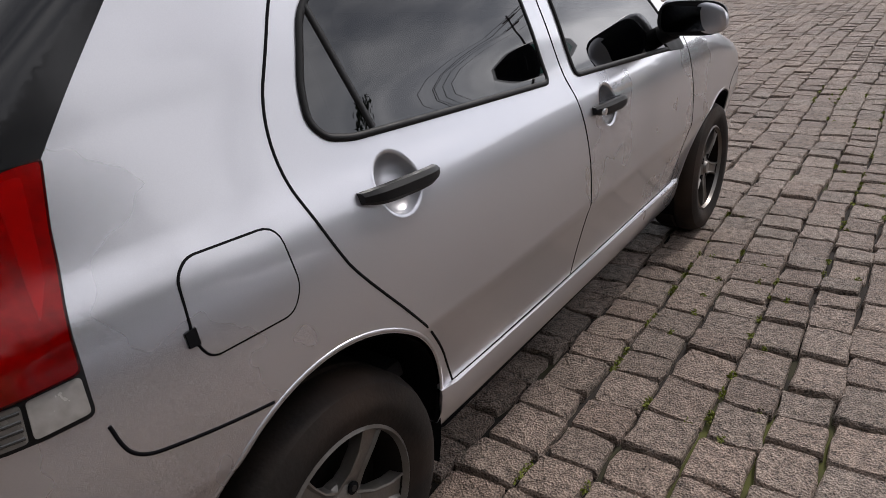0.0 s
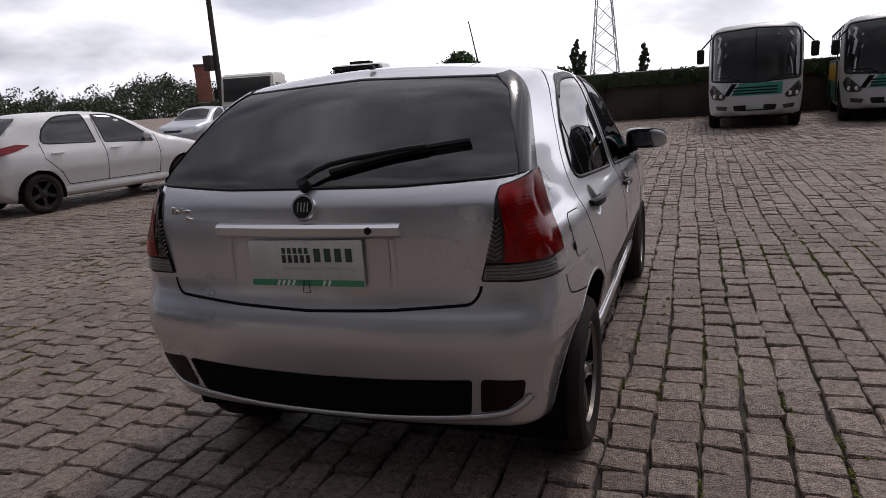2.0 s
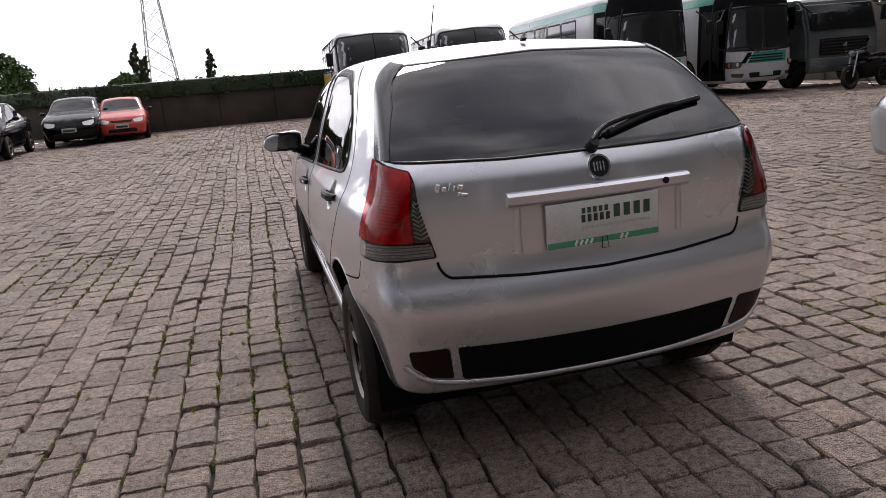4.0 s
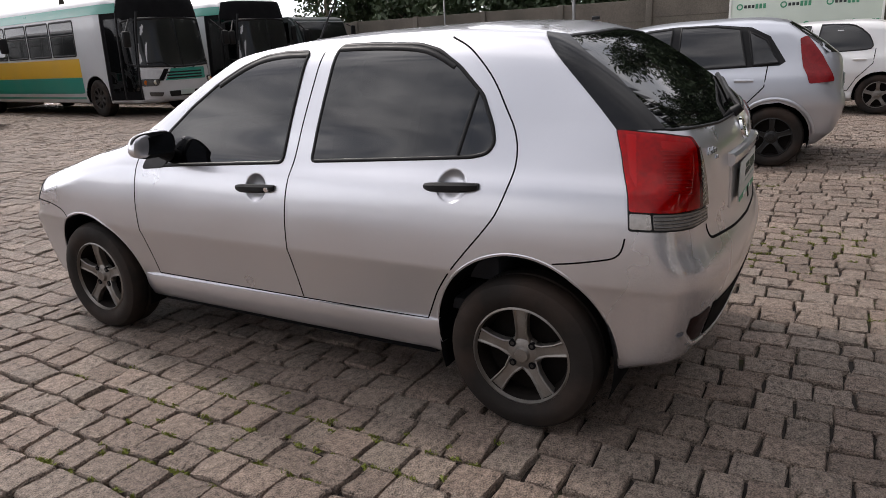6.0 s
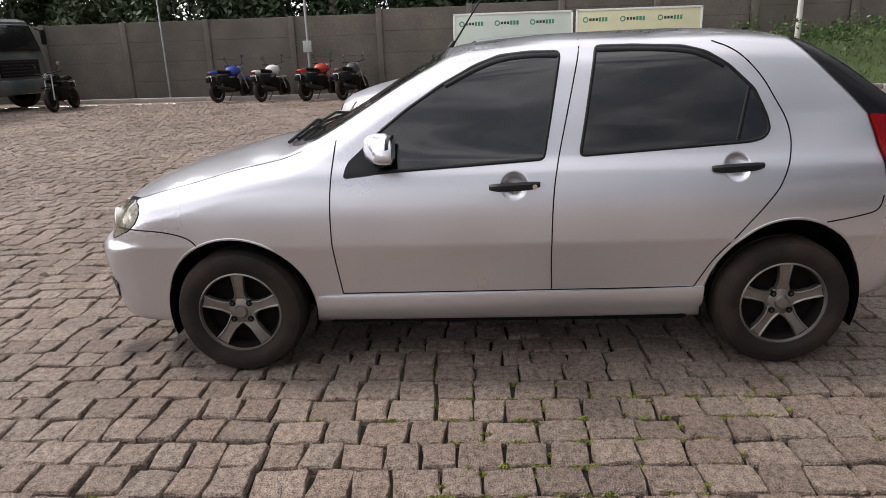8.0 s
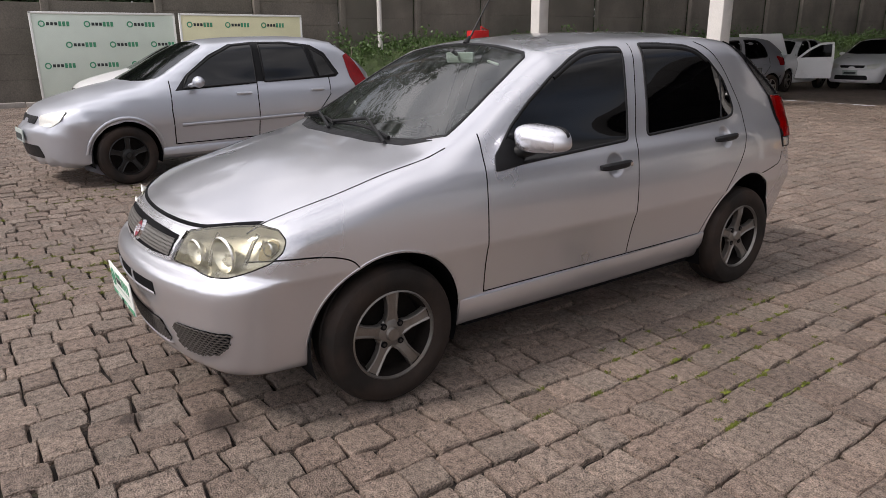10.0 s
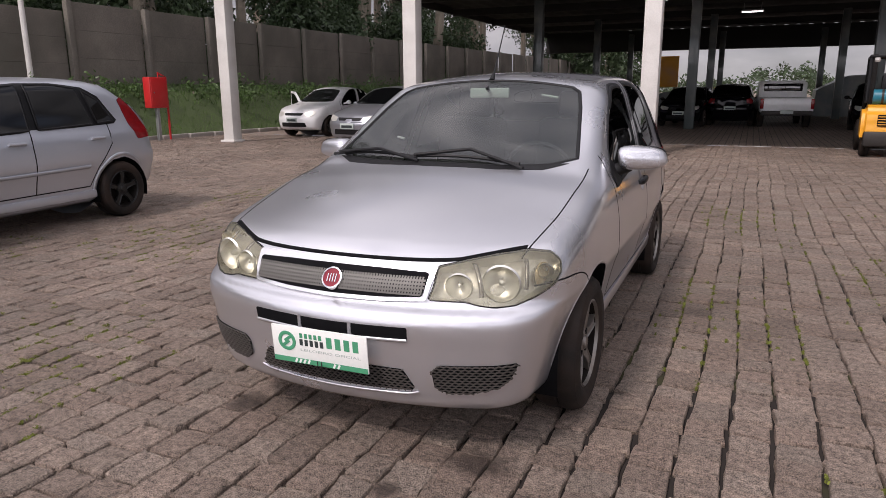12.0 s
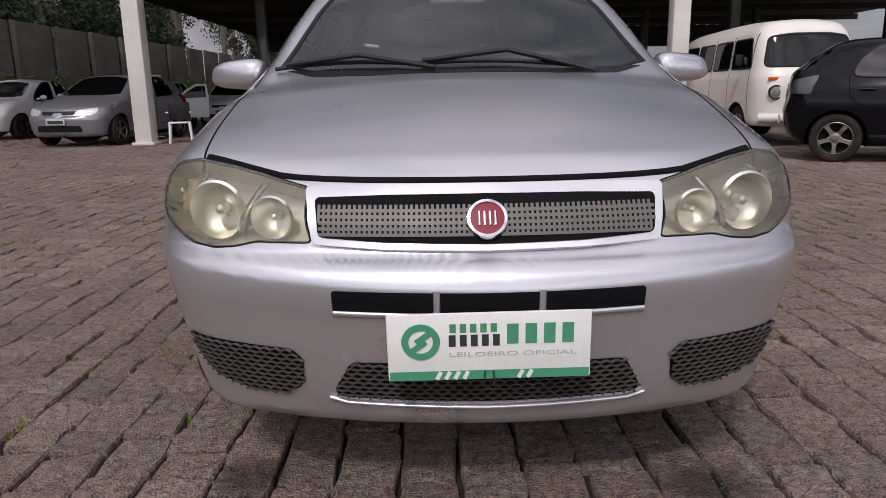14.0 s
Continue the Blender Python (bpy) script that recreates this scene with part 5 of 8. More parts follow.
def advert_plate(parent, m, w, h, logo):
    """White auction board in place of the number plate: a ring, print shown as bars, a green strip. Faces +y of m."""
    bm = box(bmesh.new(), (0, 0, 0), (w, 0.006, h), 0.004, m)
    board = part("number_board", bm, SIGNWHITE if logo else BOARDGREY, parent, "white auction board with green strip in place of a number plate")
    part("green_strip", box(bmesh.new(), (0, 0.0035, -h / 2 + 0.011), (w * 0.985, 0.0015, 0.019), 0, m), SIGNGREEN, board)
    for k in range(6):
        sk = m @ Matrix.Translation((0.10 - 0.018 * k - (0.09 if k > 3 else 0), 0.0046, -h / 2 + 0.011)) @ pose(0, 0, 0, 0, -28, 0)
        part("strip_mark", box(bmesh.new(), (0, 0, 0), (0.008, 0.001, 0.018), 0, sk), SIGNWHITE, board)
    if logo:
        q = m @ Matrix.Translation((w * 0.335, 0.0035, 0.013)) @ pose(0, 0, 0, 0, 0, 90)
        part("print_ring", lathe(bmesh.new(), [(0.024, 0.0), (0.025, 0.002), (0.037, 0.002), (0.038, 0.0)], 32, q), SIGNGREEN, board)
        for k in (-1, 1):
            part("print_mark", box(bmesh.new(), (0, 0, 0), (0.034, 0.002, 0.011), 0, m @ Matrix.Translation((w * 0.335 - 0.004 * k, 0.0045, 0.013 + 0.009 * k)) @ pose(0, 0, 0, 0, 35, 0)), SIGNGREEN, board)
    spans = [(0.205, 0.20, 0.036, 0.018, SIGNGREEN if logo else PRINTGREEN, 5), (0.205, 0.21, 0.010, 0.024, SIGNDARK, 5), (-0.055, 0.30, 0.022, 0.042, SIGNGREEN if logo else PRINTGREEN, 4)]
    start = {0: 0.20 * w, 1: 0.205 * w, 2: -0.075 * w}
    length = {0: 0.25 * w, 1: 0.27 * w, 2: 0.36 * w}
    for k, (_, _, z, hh, mt, cnt) in enumerate(spans):
        step = length[k] / cnt
        for i in range(cnt):
            part("print_bar", box(bmesh.new(), (start[k] - step * (i + 0.45), 0.0038, z + 0.004), (step * 0.62, 0.001, hh), 0, m), mt, board)
    lettering("LEILOEIRO OFICIAL", m @ Matrix.Translation((0.20 * w, 0.0036, -0.020)) @ pose(0, 0, 0, 90, 0, 180), 0.0135, 0.63 * w, SIGNGREY, board)
    part("wire_clip", tube(bmesh.new(), [m @ Vector(q) for q in ((0.008, 0.006, -h / 2 + 0.02), (0.012, 0.010, -h / 2 - 0.018), (-0.012, 0.010, -h / 2 - 0.018), (-0.008, 0.006, -h / 2 + 0.02))], 0.0018, 6), DARKMETAL, board)


def cabin(car):
    """Dashboard, wheel, seats and mirror, seen dimly through the glass."""
    bm = bmesh.new()
    prism(bm, [(0.93, 0.62), (0.93, 0.95), (0.80, 0.975), (0.55, 0.93), (0.47, 0.86), (0.50, 0.62)], -0.60, 0.60, "x")
    part("dashboard", bm, INTERIOR, car, "", True, 30)
    part("floor_pan", box(bmesh.new(), (0, -0.3, 0.40), (1.30, 2.1, 0.05), 0.01), INTERIOR, car)
    for x in (-0.34, 0.34):
        bm = bmesh.new()
        box(bm, (x, 0.05, 0.56), (0.48, 0.50, 0.16), 0.05)
        m = Matrix.Translation((x, -0.20, 0.60)) @ Matrix.Rotation(radians(16), 4, "X")
        box(bm, (0, 0, 0.28), (0.46, 0.13, 0.60), 0.05, m)
        box(bm, (0, -0.01, 0.67), (0.24, 0.09, 0.17), 0.035, m)
        part("front_seat", bm, FABRIC, car, "grey cloth seat with headrest")
    bm = bmesh.new()
    box(bm, (0, -0.80, 0.56), (1.16, 0.46, 0.18), 0.05)
    m = Matrix.Translation((0, -1.05, 0.62)) @ Matrix.Rotation(radians(20), 4, "X")
    box(bm, (0, 0, 0.24), (1.14, 0.13, 0.54), 0.05, m)
    part("rear_bench", bm, FABRIC, car)
    m = Matrix.Translation((-0.34, 0.42, 0.90)) @ Matrix.Rotation(radians(-25), 4, "X") @ pose(0, 0, 0, 0, 0, 90)
    bm = bmesh.new()
    k = 28
    ring = [m @ Vector((0, 0.18 * math.cos(2 * math.pi * i / k), 0.18 * math.sin(2 * math.pi * i / k))) for i in range(k + 1)]
    tube(bm, ring, 0.013, 6)
    box(bm, (0, 0, 0), (0.03, 0.34, 0.05), 0.01, m)
    part("steering_wheel", bm, INTERIOR, car)
    part("inside_mirror", box(bmesh.new(), (0.0, 0.28, 1.315), (0.23, 0.02, 0.055), 0.01), SIGNMINT, car)
    part("inside_mirror_stem", rod(bmesh.new(), (0, 0.30, 1.33), (0, 0.335, 1.352), 0.01, n=8), INTERIOR, car)
    q = hatch.onto([(0.35, 0.72), (0.30, 0.74), (-0.32, 0.36), (-0.41, 0.37)], "top", -0.01)[0]
    part("windscreen_sticker", rod(bmesh.new(), q[0], q[1], 0.006, n=6), SIGNWHITE, car)
    part("windscreen_sticker", rod(bmesh.new(), q[2], q[3], 0.006, n=6), SIGNMINT, car)


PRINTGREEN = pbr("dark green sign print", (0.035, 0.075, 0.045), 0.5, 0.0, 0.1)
# rear board: a greyer white than the front board
BOARDGREY = pbr("grey-white board", (0.60, 0.60, 0.57), 0.6, 0.0, 0.12, 14)
LAMPGREY = pbr("smoked ribbed lens", (0.16, 0.15, 0.14), 0.25, 0.2, 0.2, 30, 0.0, 60, 0.6)
LAMPPALE = pbr("pale ribbed lens", (0.42, 0.40, 0.38), 0.25, 0.3, 0.2, 40, 0.0, 60, 0.6)
REDBASE = pbr("red lamp inside", (0.75, 0.030, 0.032), 0.35, 0.3, 0.35, 22, 0.1, 70)
AMBERPALE = pbr("pale amber lens", (0.42, 0.34, 0.20), 0.2, 0.2, 0.15)
silver_hatchback()


# ---- other vehicles ----
def land(x):
    """The yard rises gently towards the far row of cars."""
    return 0.02 * min(max(0.0, -9.5 - x), 50.5)


def heading(x, y, hx, hy, z=0.0):
    """Pose of a vehicle whose front points along (hx, hy)."""
    return pose(x, y, z + land(x), 0, 0, math.degrees(math.atan2(hy, hx)) - 90)


def sized(spec, sx, sy, sz):
    s = dict(spec)
    s["top"] = [(a * sy, b * sz) for a, b in spec["top"]]
    s["rear"] = [(a * sz, b * sy) for a, b in spec["rear"]]
    s["front"] = [(a * sz, b * sy) for a, b in spec["front"]]
    s["wide"] = [(a * sz, b * sx) for a, b in spec["wide"]]
    s["plan"] = [(a * sy, b) for a, b in spec["plan"]]
    s["plan_up"] = [(a * sy, b) for a, b in spec["plan_up"]]
    s["belt"] = spec["belt"] * sz
    s["crown"] = [(a * sy, b) for a, b in spec["crown"]]
    return s


SEDAN = dict(
    top=[(-2.25, 0.97), (-1.95, 1.0), (-1.4, 1.04), (-1.28, 1.07), (-0.78, 1.37), (-0.55, 1.425), (-0.1, 1.445), (0.25, 1.40), (0.36, 1.355), (0.98, 1.02), (1.08, 0.99),
         (1.35, 0.945), (1.7, 0.865), (1.95, 0.785), (2.05, 0.73), (2.2, 0.55)],
    rear=[(0.1, -1.8), (0.3, -1.93), (0.42, -2.05), (0.58, -2.09), (0.68, -2.07), (0.72, -2.04), (0.9, -2.03), (0.98, -2.0), (1.05, -1.9), (1.5, -1.6)],
    front=[(0.1, 1.80), (0.2, 1.96), (0.28, 2.05), (0.5, 2.10), (0.58, 2.08), (0.64, 2.04), (0.75, 1.99), (1.6, 1.97)],
    wide=HATCH["wide"], plan=[(-2.2, 0.86), (-1.9, 0.91), (-1.5, 0.96), (-0.6, 1.0), (0.7, 1.0), (1.4, 0.98), (1.8, 0.93), (2.2, 0.85)],
    plan_up=[(-1.9, 0.86), (-1.3, 0.92), (-0.7, 0.96), (-0.2, 1.0), (0.3, 0.98), (1.0, 0.94), (1.4, 0.94)], belt=0.97,
    crown=[(-2, 0.08), (-0.3, 0.13), (0.35, 0.15), (1.0, 0.08), (2.0, 0.1)])
SEDAN_REAR_GLASS = [(-0.304, 0.95), (-0.95, 0.975), (-1.13, 1.01), (-1.06, 1.10), (-0.93, 1.22), (-0.75, 1.325), (-0.55, 1.37), (-0.378, 1.374)]
SEDAN_BACK = [(-0.56, -1.22), (0, -1.26), (0.56, -1.22), (0.50, -0.90), (0.44, -0.80), (0, -0.78), (-0.44, -0.80), (-0.50, -0.90)]


SIX_LIGHT = [(0.68, 0.90), (-0.25, 0.938), (-1.22, 0.975), (-1.27, 1.01), (-1.12, 1.25), (-0.95, 1.34), (-0.62, 1.378), (-0.25, 1.376), (0.02, 1.352), (0.27, 1.243), (0.54, 1.05)]
SIX_PANES = ([(0.60, 0.915), (-0.20, 0.948), (-0.225, 1.352), (0.0, 1.332), (0.25, 1.222), (0.52, 1.04)], [(-0.30, 0.952), (-0.93, 0.978), (-0.85, 1.325), (-0.62, 1.358), (-0.31, 1.358)],
             [(-0.99, 0.982), (-1.21, 1.0), (-1.09, 1.21), (-0.93, 1.30)])


def parked_car(name, m, label, colour, kind="hatch", sx=1.0, sy=1.0, sz=1.0, base=2.37, wheel_mat=None, lamp_mat=None, trim=None, glass_mat=None, group="", tall_lamps=False, open_bonnet=False, open_door=False, tail_mat=None, wedge_lamps=False):
    car = thing(name, m, label, "car", group)
    spec = sized(HATCH if kind == "hatch" else SEDAN, sx, sy, sz)
    body = Body(**spec)
    wb = base / 2
    rr = 0.30
    arches = [(wb, rr, 0.345, 0.35), (-wb, rr, 0.345, 0.355)]
    p, n, quads = shell(body, (-1.1 * sy, 1.2 * sy), 0.56 * sz, (9, 40), 60, arches)
    c = p[quads].mean(1)
    q_all = np.ones(len(quads), bool)
    if open_bonnet:
        q_all &= ~((c[:, 1] > 1.0 * sy) & (c[:, 2] > 0.74 * sz) & (np.abs(c[:, 0]) < 0.62))
    skin_piece("body", p, n, quads[q_all], colour, car)
    gm = glass_mat or TINT

    def sc(o):
        return [(a * sy, b * sz) for a, b in o]
    for v in ("left", "right"):
        s = -1 if v == "left" else 1
        if tall_lamps:
            patch("window_trim", body, sc(SIX_LIGHT), v, PLASTIC, car, 0.003, 0.006, 0.05)
        for g in (SIX_PANES if tall_lamps else (FRONT_GLASS, REAR_GLASS if kind == "hatch" else SEDAN_REAR_GLASS)):
            w = patch("window", body, sc(g), v, gm, car, 0.014 if tall_lamps else 0.004, 0.006, 0.05 if tall_lamps else 0.10)
            ribbon("window_seal", body, sc(g), v, 0.02, PLASTIC, w, 0.015 if tall_lamps else 0.005, closed=True, step=0.06)
        if tall_lamps:
            for ya in (wb, -wb):
                ribbon("arch_flare", body, [(ya + 0.375 * math.cos(a), rr + 0.385 * math.sin(a)) for a in np.linspace(0.1, math.pi - 0.1, 16)], v, 0.035, colour, car, 0.006, step=0.05)
        for ln in ([(0.72, 1.0), (0.742, 0.7), (0.722, 0.36)], [(-0.25, 1.3), (-0.19, 0.8), (-0.19, 0.37)], [(-1.12, 1.0), (-1.1, 0.78), (-0.90, 0.56), (-0.80, 0.37)], [(0.72, 0.36), (-0.80, 0.37)]):
            ribbon("door_gap", body, sc(ln), v, 0.011, GAP, car, 0.001, step=0.08)
        for hy in (-0.03, -0.92):
            q, _ = body.onto([(hy * sy - 0.09, 0.84 * sz), (hy * sy + 0.09, 0.84 * sz)], v, 0.018)
            part("door_handle", rod(bmesh.new(), q[0], q[1], 0.015, n=8), trim or colour, car)
        for ya in (wb, -wb):
            make_wheel(car, ya, 0.80 * sx - (0.0 if ya > 0 else 0.015), rr, rr, 0.20, wheel_mat or RIM, s, 5, 0.18, False)
            bm = bmesh.new()
            rows = [[bm.verts.new((s * x, ya + math.cos(a) * 0.345, rr + math.sin(a) * 0.35)) for x in (0.775 * sx, 0.42)] for a in np.linspace(-0.3, math.pi + 0.3, 16)]
            rows2 = [bm.verts.new((s * 0.42, ya, rr))]
            for a, b in zip(rows, rows[1:]):
                bm.faces.new((a[0], a[1], b[1], b[0]))
                bm.faces.new((a[1], rows2[0], b[1]))
            part("wheel_well", bm, GAP, car)
        bm = bmesh.new()
        bmesh.ops.create_uvsphere(bm, u_segments=14, v_segments=8, radius=1, matrix=Matrix.Translation((s * 0.90 * sx, 0.48 * sy, 0.985 * sz)) @ Matrix.Diagonal((0.09, 0.06, 0.06, 1)))
        rod(bm, (s * 0.72 * sx, 0.54 * sy, 0.93 * sz), (s * 0.86 * sx, 0.49 * sy, 0.97 * sz), 0.025, n=8)
        part("wing_mirror", bm, trim or colour, car)
        x0 = s
        end = 1.72 if kind == "hatch" else 1.85
        patch("head_lamp", body, rounded([(x0 * 0.36 * sx, 0.70 * sz), (x0 * 0.40 * sx, 0.61 * sz), (x0 * 0.58 * sx, 0.60 * sz), (x0 * 0.67 * sx, 0.66 * sz), (x0 * 0.665 * sx, 0.755 * sz), (x0 * 0.52 * sx, 0.735 * sz)], 0.02, 3), "front", LAMPHOUSE if lamp_mat is None else lamp_mat, car, 0.005, 0.01, 0.05)
        if tall_lamps:
            ribbon("side_moulding", body, sc([(0.66, 0.555), (-0.18, 0.565), (-0.78, 0.575)]), v, 0.035, colour, car, 0.010, step=0.1)
        rv = "rear_left" if s < 0 else "rear_right"
        if kind == "hatch":
            o = [(0.27, 0.985), (0.12, 0.915), (-0.05, 0.875), (-0.30, 0.865), (-0.33, 0.925), (-0.10, 0.965), (0.12, 1.010)] if wedge_lamps else [(0.16, 1.02), (0.16, 0.80), (-0.10, 0.80), (-0.06, 0.96)] if not tall_lamps else [(0.14, 1.22), (0.17, 0.95), (0.16, 0.80), (-0.03, 0.82), (0.02, 1.05), (0.08, 1.24)]
        else:
            o = [(-0.12, 0.95), (-0.10, 0.78), (-0.32, 0.78), (-0.33, 0.93)]
        patch("tail_lamp", body, rounded([(a, b * sz) for a, b in o], 0.02, 3), rv, tail_mat or REDLENS, car, 0.006, 0.01, 0.05)
        part("sill", box(bmesh.new(), (s * 0.735 * sx, 0, 0.29 * sz), (0.07, 2 * wb - 0.70, 0.09), 0.02), trim or colour, car)
    patch("windscreen", body, [(a * sx, b * sy + (0.07 if kind != "hatch" else 0)) for a, b in WINDSCREEN], "top", gm if glass_mat else DIMSCREEN, car, 0.004, 0.006, 0.12)
    if kind == "hatch":
        patch("rear_window", body, [(a * sx, b * sz) for a, b in BACK_GLASS], "rear", gm, car, 0.004, 0.006, 0.12)
    else:
        patch("rear_window", body, [(a * sx, b * sy) for a, b in SEDAN_BACK], "top", gm, car, 0.004, 0.006, 0.12)
    patch("grille", body, rounded([(-0.34 * sx, 0.69 * sz), (-0.30 * sx, 0.62 * sz), (0.30 * sx, 0.62 * sz), (0.34 * sx, 0.69 * sz)], 0.02, 3), "front", PLASTIC, car, 0.006, 0.01, 0.08)
    patch("bumper_grille", body, rounded([(-0.42 * sx, 0.42 * sz), (-0.45 * sx, 0.30 * sz), (0.45 * sx, 0.30 * sz), (0.42 * sx, 0.42 * sz)], 0.03, 3), "front", PLASTIC, car, 0.004, 0.01, 0.08)
    for v, z, d in (("front", 0.50, 1), ("rear", 0.80 if kind == "hatch" else 0.62, -1)):
        q, _ = body.onto([(0, z * sz)], v, 0.012)
        pl = part("number_plate", box(bmesh.new(), q[0], (0.40, 0.012, 0.13), 0.004), SIGNGREY, car)
        part("plate_bar", box(bmesh.new(), q[0] + np.array((0, d * 0.008, -0.01)), (0.32, 0.004, 0.06)), SIGNDARK, pl)
    part("underbody", box(bmesh.new(), (0, 0, 0.30), (1.1 * sx, 2 * wb + 0.7, 0.2), 0.05), GAP, car)
    if open_bonnet:
        mm = Matrix.Translation((0, 0.98 * sy, 1.0 * sz)) @ Matrix.Rotation(radians(48), 4, "X")
        part("bonnet", box(bmesh.new(), (0, 0.38, 0), (1.22, 0.76, 0.04), 0.015, mm), colour, car)
        part("engine", box(bmesh.new(), (0, 1.42 * sy, 0.66), (1.15, 0.75, 0.16), 0.04), GAP, car)
    if open_door:
        for s in open_door:
            mm = Matrix.Translation((s * 0.78 * sx, 0.70 * sy, 0)) @ Matrix.Rotation(radians(58) * s, 4, "Z")
            bm = bmesh.new()
            prism(bm, [(0.0, 0.36), (0.02, 0.90), (-0.25, 1.15), (-0.55, 1.32), (-0.88, 1.34), (-0.92, 0.92), (-0.90, 0.36)], -0.03, 0.03, "x", mm)
            dd = part("open_door", bm, colour, car)
            bm = bmesh.new()
            prism(bm, [(-0.08, 0.92), (-0.28, 1.10), (-0.55, 1.26), (-0.83, 1.28), (-0.85, 0.94)], -0.034, 0.034, "x", mm)
            part("door_glass", bm, gm, dd)
    return car


# tint over the solid body stands in for the dimly lit inside
BUSGLASS = glass("grey bus glass", (0.30, 0.31, 0.31), 0.82, 1.6, (0.05, 0.05, 0.05))
# dark tint holds the shade of cabins that are not hollowed out
DIMSCREEN = glass("shaded windscreen", (0.10, 0.11, 0.11), 0.8, 1.5, (0.012, 0.013, 0.014))
parked_car("hatchback_car", heading(5.60, -0.16, -0.07, 1), "silver hatchback with black wheels parked beside the cobbled lane", SILVER2, "hatch", 1.03, 1.05, 1.03, 2.52, RIMBLACK, tall_lamps=True, group="parked cars")
parked_car("hatchback_car", heading(10.65, -1.25, -0.03, 1), "white hatchback parked in front of the sign boards", WHITE, "hatch", 1.01, 1.02, 1.0, 2.46, RIM, group="parked cars")
parked_car("hatchback_car", heading(-8.58, 5.42, 0.17, 0.985), "white hatchback with dark wheels parked on cobbles", WHITE, "hatch", 1.03, 1.09, 1.04, 2.62, DARKMETAL, group="parked cars", wedge_lamps=True)
parked_car("hatchback_car", heading(-16.2, 5.1, 0.60, 0.80), "white hatchback with black wheels parked across the yard", WHITE, "hatch", 1.04, 1.05, 1.03, 2.5, RIMBLACK, group="parked cars")
parked_car("sedan_car", heading(-11.35, 15.75, 0.10, -1), "black saloon with silver wheels facing the lane", BLACK, "sedan", 1.05, 1.03, 1.0, 2.6, RIM, lamp_mat=CLEAR, group="parked cars")
parked_car("sedan_car", heading(-7.95, 17.6, 0.06, -1), "dark saloon with chrome grille facing the lane", BLACK, "sedan", 1.03, 1.0, 1.02, 2.5, RIM, group="parked cars")
parked_car("sedan_car", heading(-6.3, 21.0, 0.06, -1), "dark saloon beside the hedge wall", BLACK, "sedan", 1.0, 1.0, 1.0, 2.5, RIM, group="parked cars")
parked_car("sedan_car", heading(-5.0, 21.3, 0.10, -1), "red compact car beside the hedge wall", REDPAINT, "sedan", 0.93, 0.88, 0.92, 2.2, RIM, group="parked cars", trim=PLASTIC)
parked_car("sedan_car", heading(-15.6, 17.3, 0.12, -1), "silver saloon parked in the row", SILVER2, "sedan", 1.02, 1.0, 1.0, 2.5, RIM, group="parked cars")
parked_car("sedan_car", heading(10.95, -15.2, 0.08, 1), "white saloon with an open door by the grass bank", WHITE, "sedan", 1.02, 1.0, 1.02, 2.55, DARKMETAL, group="cars by the shed", open_door=(1,))
parked_car("hatchback_car", heading(7.30, -12.55, 0.12, 1), "silver-grey hatchback parked beside a shed column", GREYBLUE, "hatch", 1.06, 1.08, 1.02, 2.6, RIM, group="cars by the shed")
parked_car("hatchback_car", heading(8.5, -17.9, -0.1, 1), "white car with raised bonnet and open door", WHITE, "hatch", 1.0, 1.0, 1.0, 2.4, RIM, group="cars by the shed", open_bonnet=True, open_door=(-1, 1))
parked_car("hatchback_car", heading(6.9, -20.6, -0.05, 1), "white car with open doors in the shed", WHITE, "hatch", 1.0, 1.0, 1.0, 2.4, RIM, group="cars by the shed", open_door=(-1,))
parked_car("hatchback_car", heading(-21.5, 15.0, 0.65, 0.76), "white hatchback parked behind the nearer white car", WHITE, "hatch", 1.05, 1.05, 0.98, 2.5, RIM, group="parked cars")
parked_car("hatchback_car", heading(-6.35, -5.4, -0.87, 0.48), "black hatchback with alloy wheels", BLACK, "hatch", 1.03, 1.03, 1.06, 2.48, RIM, group="cars by the shed", tail_mat=SMOKE)
parked_car("hatchback_car", heading(0.9, -24.5, 0.1, 1), "black hatchback in the shade of the shed", BLACK, "hatch", 1.0, 1.0, 1.0, 2.4, RIM, group="cars by the shed")
parked_car("sedan_car", heading(3.9, -27.5, 0.1, 1), "black car in the shade of the shed", BLACK, "sedan", 1.0, 1.0, 1.0, 2.5, RIM, group="cars by the shed")
parked_car("sedan_car", heading(-5.2, -23.5, 0.1, 1), "black car in the shade of the shed", BLACK, "sedan", 1.03, 1.0, 1.06, 2.5, RIM, group="cars by the shed")
parked_car("sedan_car", heading(-0.6, -25.5, 0.0, -1), "dark car in the shade of the shed", BLACK, "sedan", 1.03, 1.0, 1.06, 2.5, RIM, group="cars by the shed")
far_white = parked_car("sedan_car", heading(-38.6, 19.5, 0.5, 0.87), "pale saloon in the far row", WHITE, "sedan", 1.0, 1.0, 1.0, 2.5, RIM, group="far row of cars")
far_dark = parked_car("sedan_car", heading(-41.5, 15.6, 0.3, -0.95), "dark saloon in the far row", GREYBLUE, "sedan", 1.0, 1.0, 1.0, 2.5, RIM, group="far row of cars")
far_black = parked_car("hatchback_car", heading(-35.5, 20.6, 0.75, -0.65), "black hatchback in the far row", BLACK, "hatch", 1.0, 1.0, 1.0, 2.4, RIM, group="far row of cars")
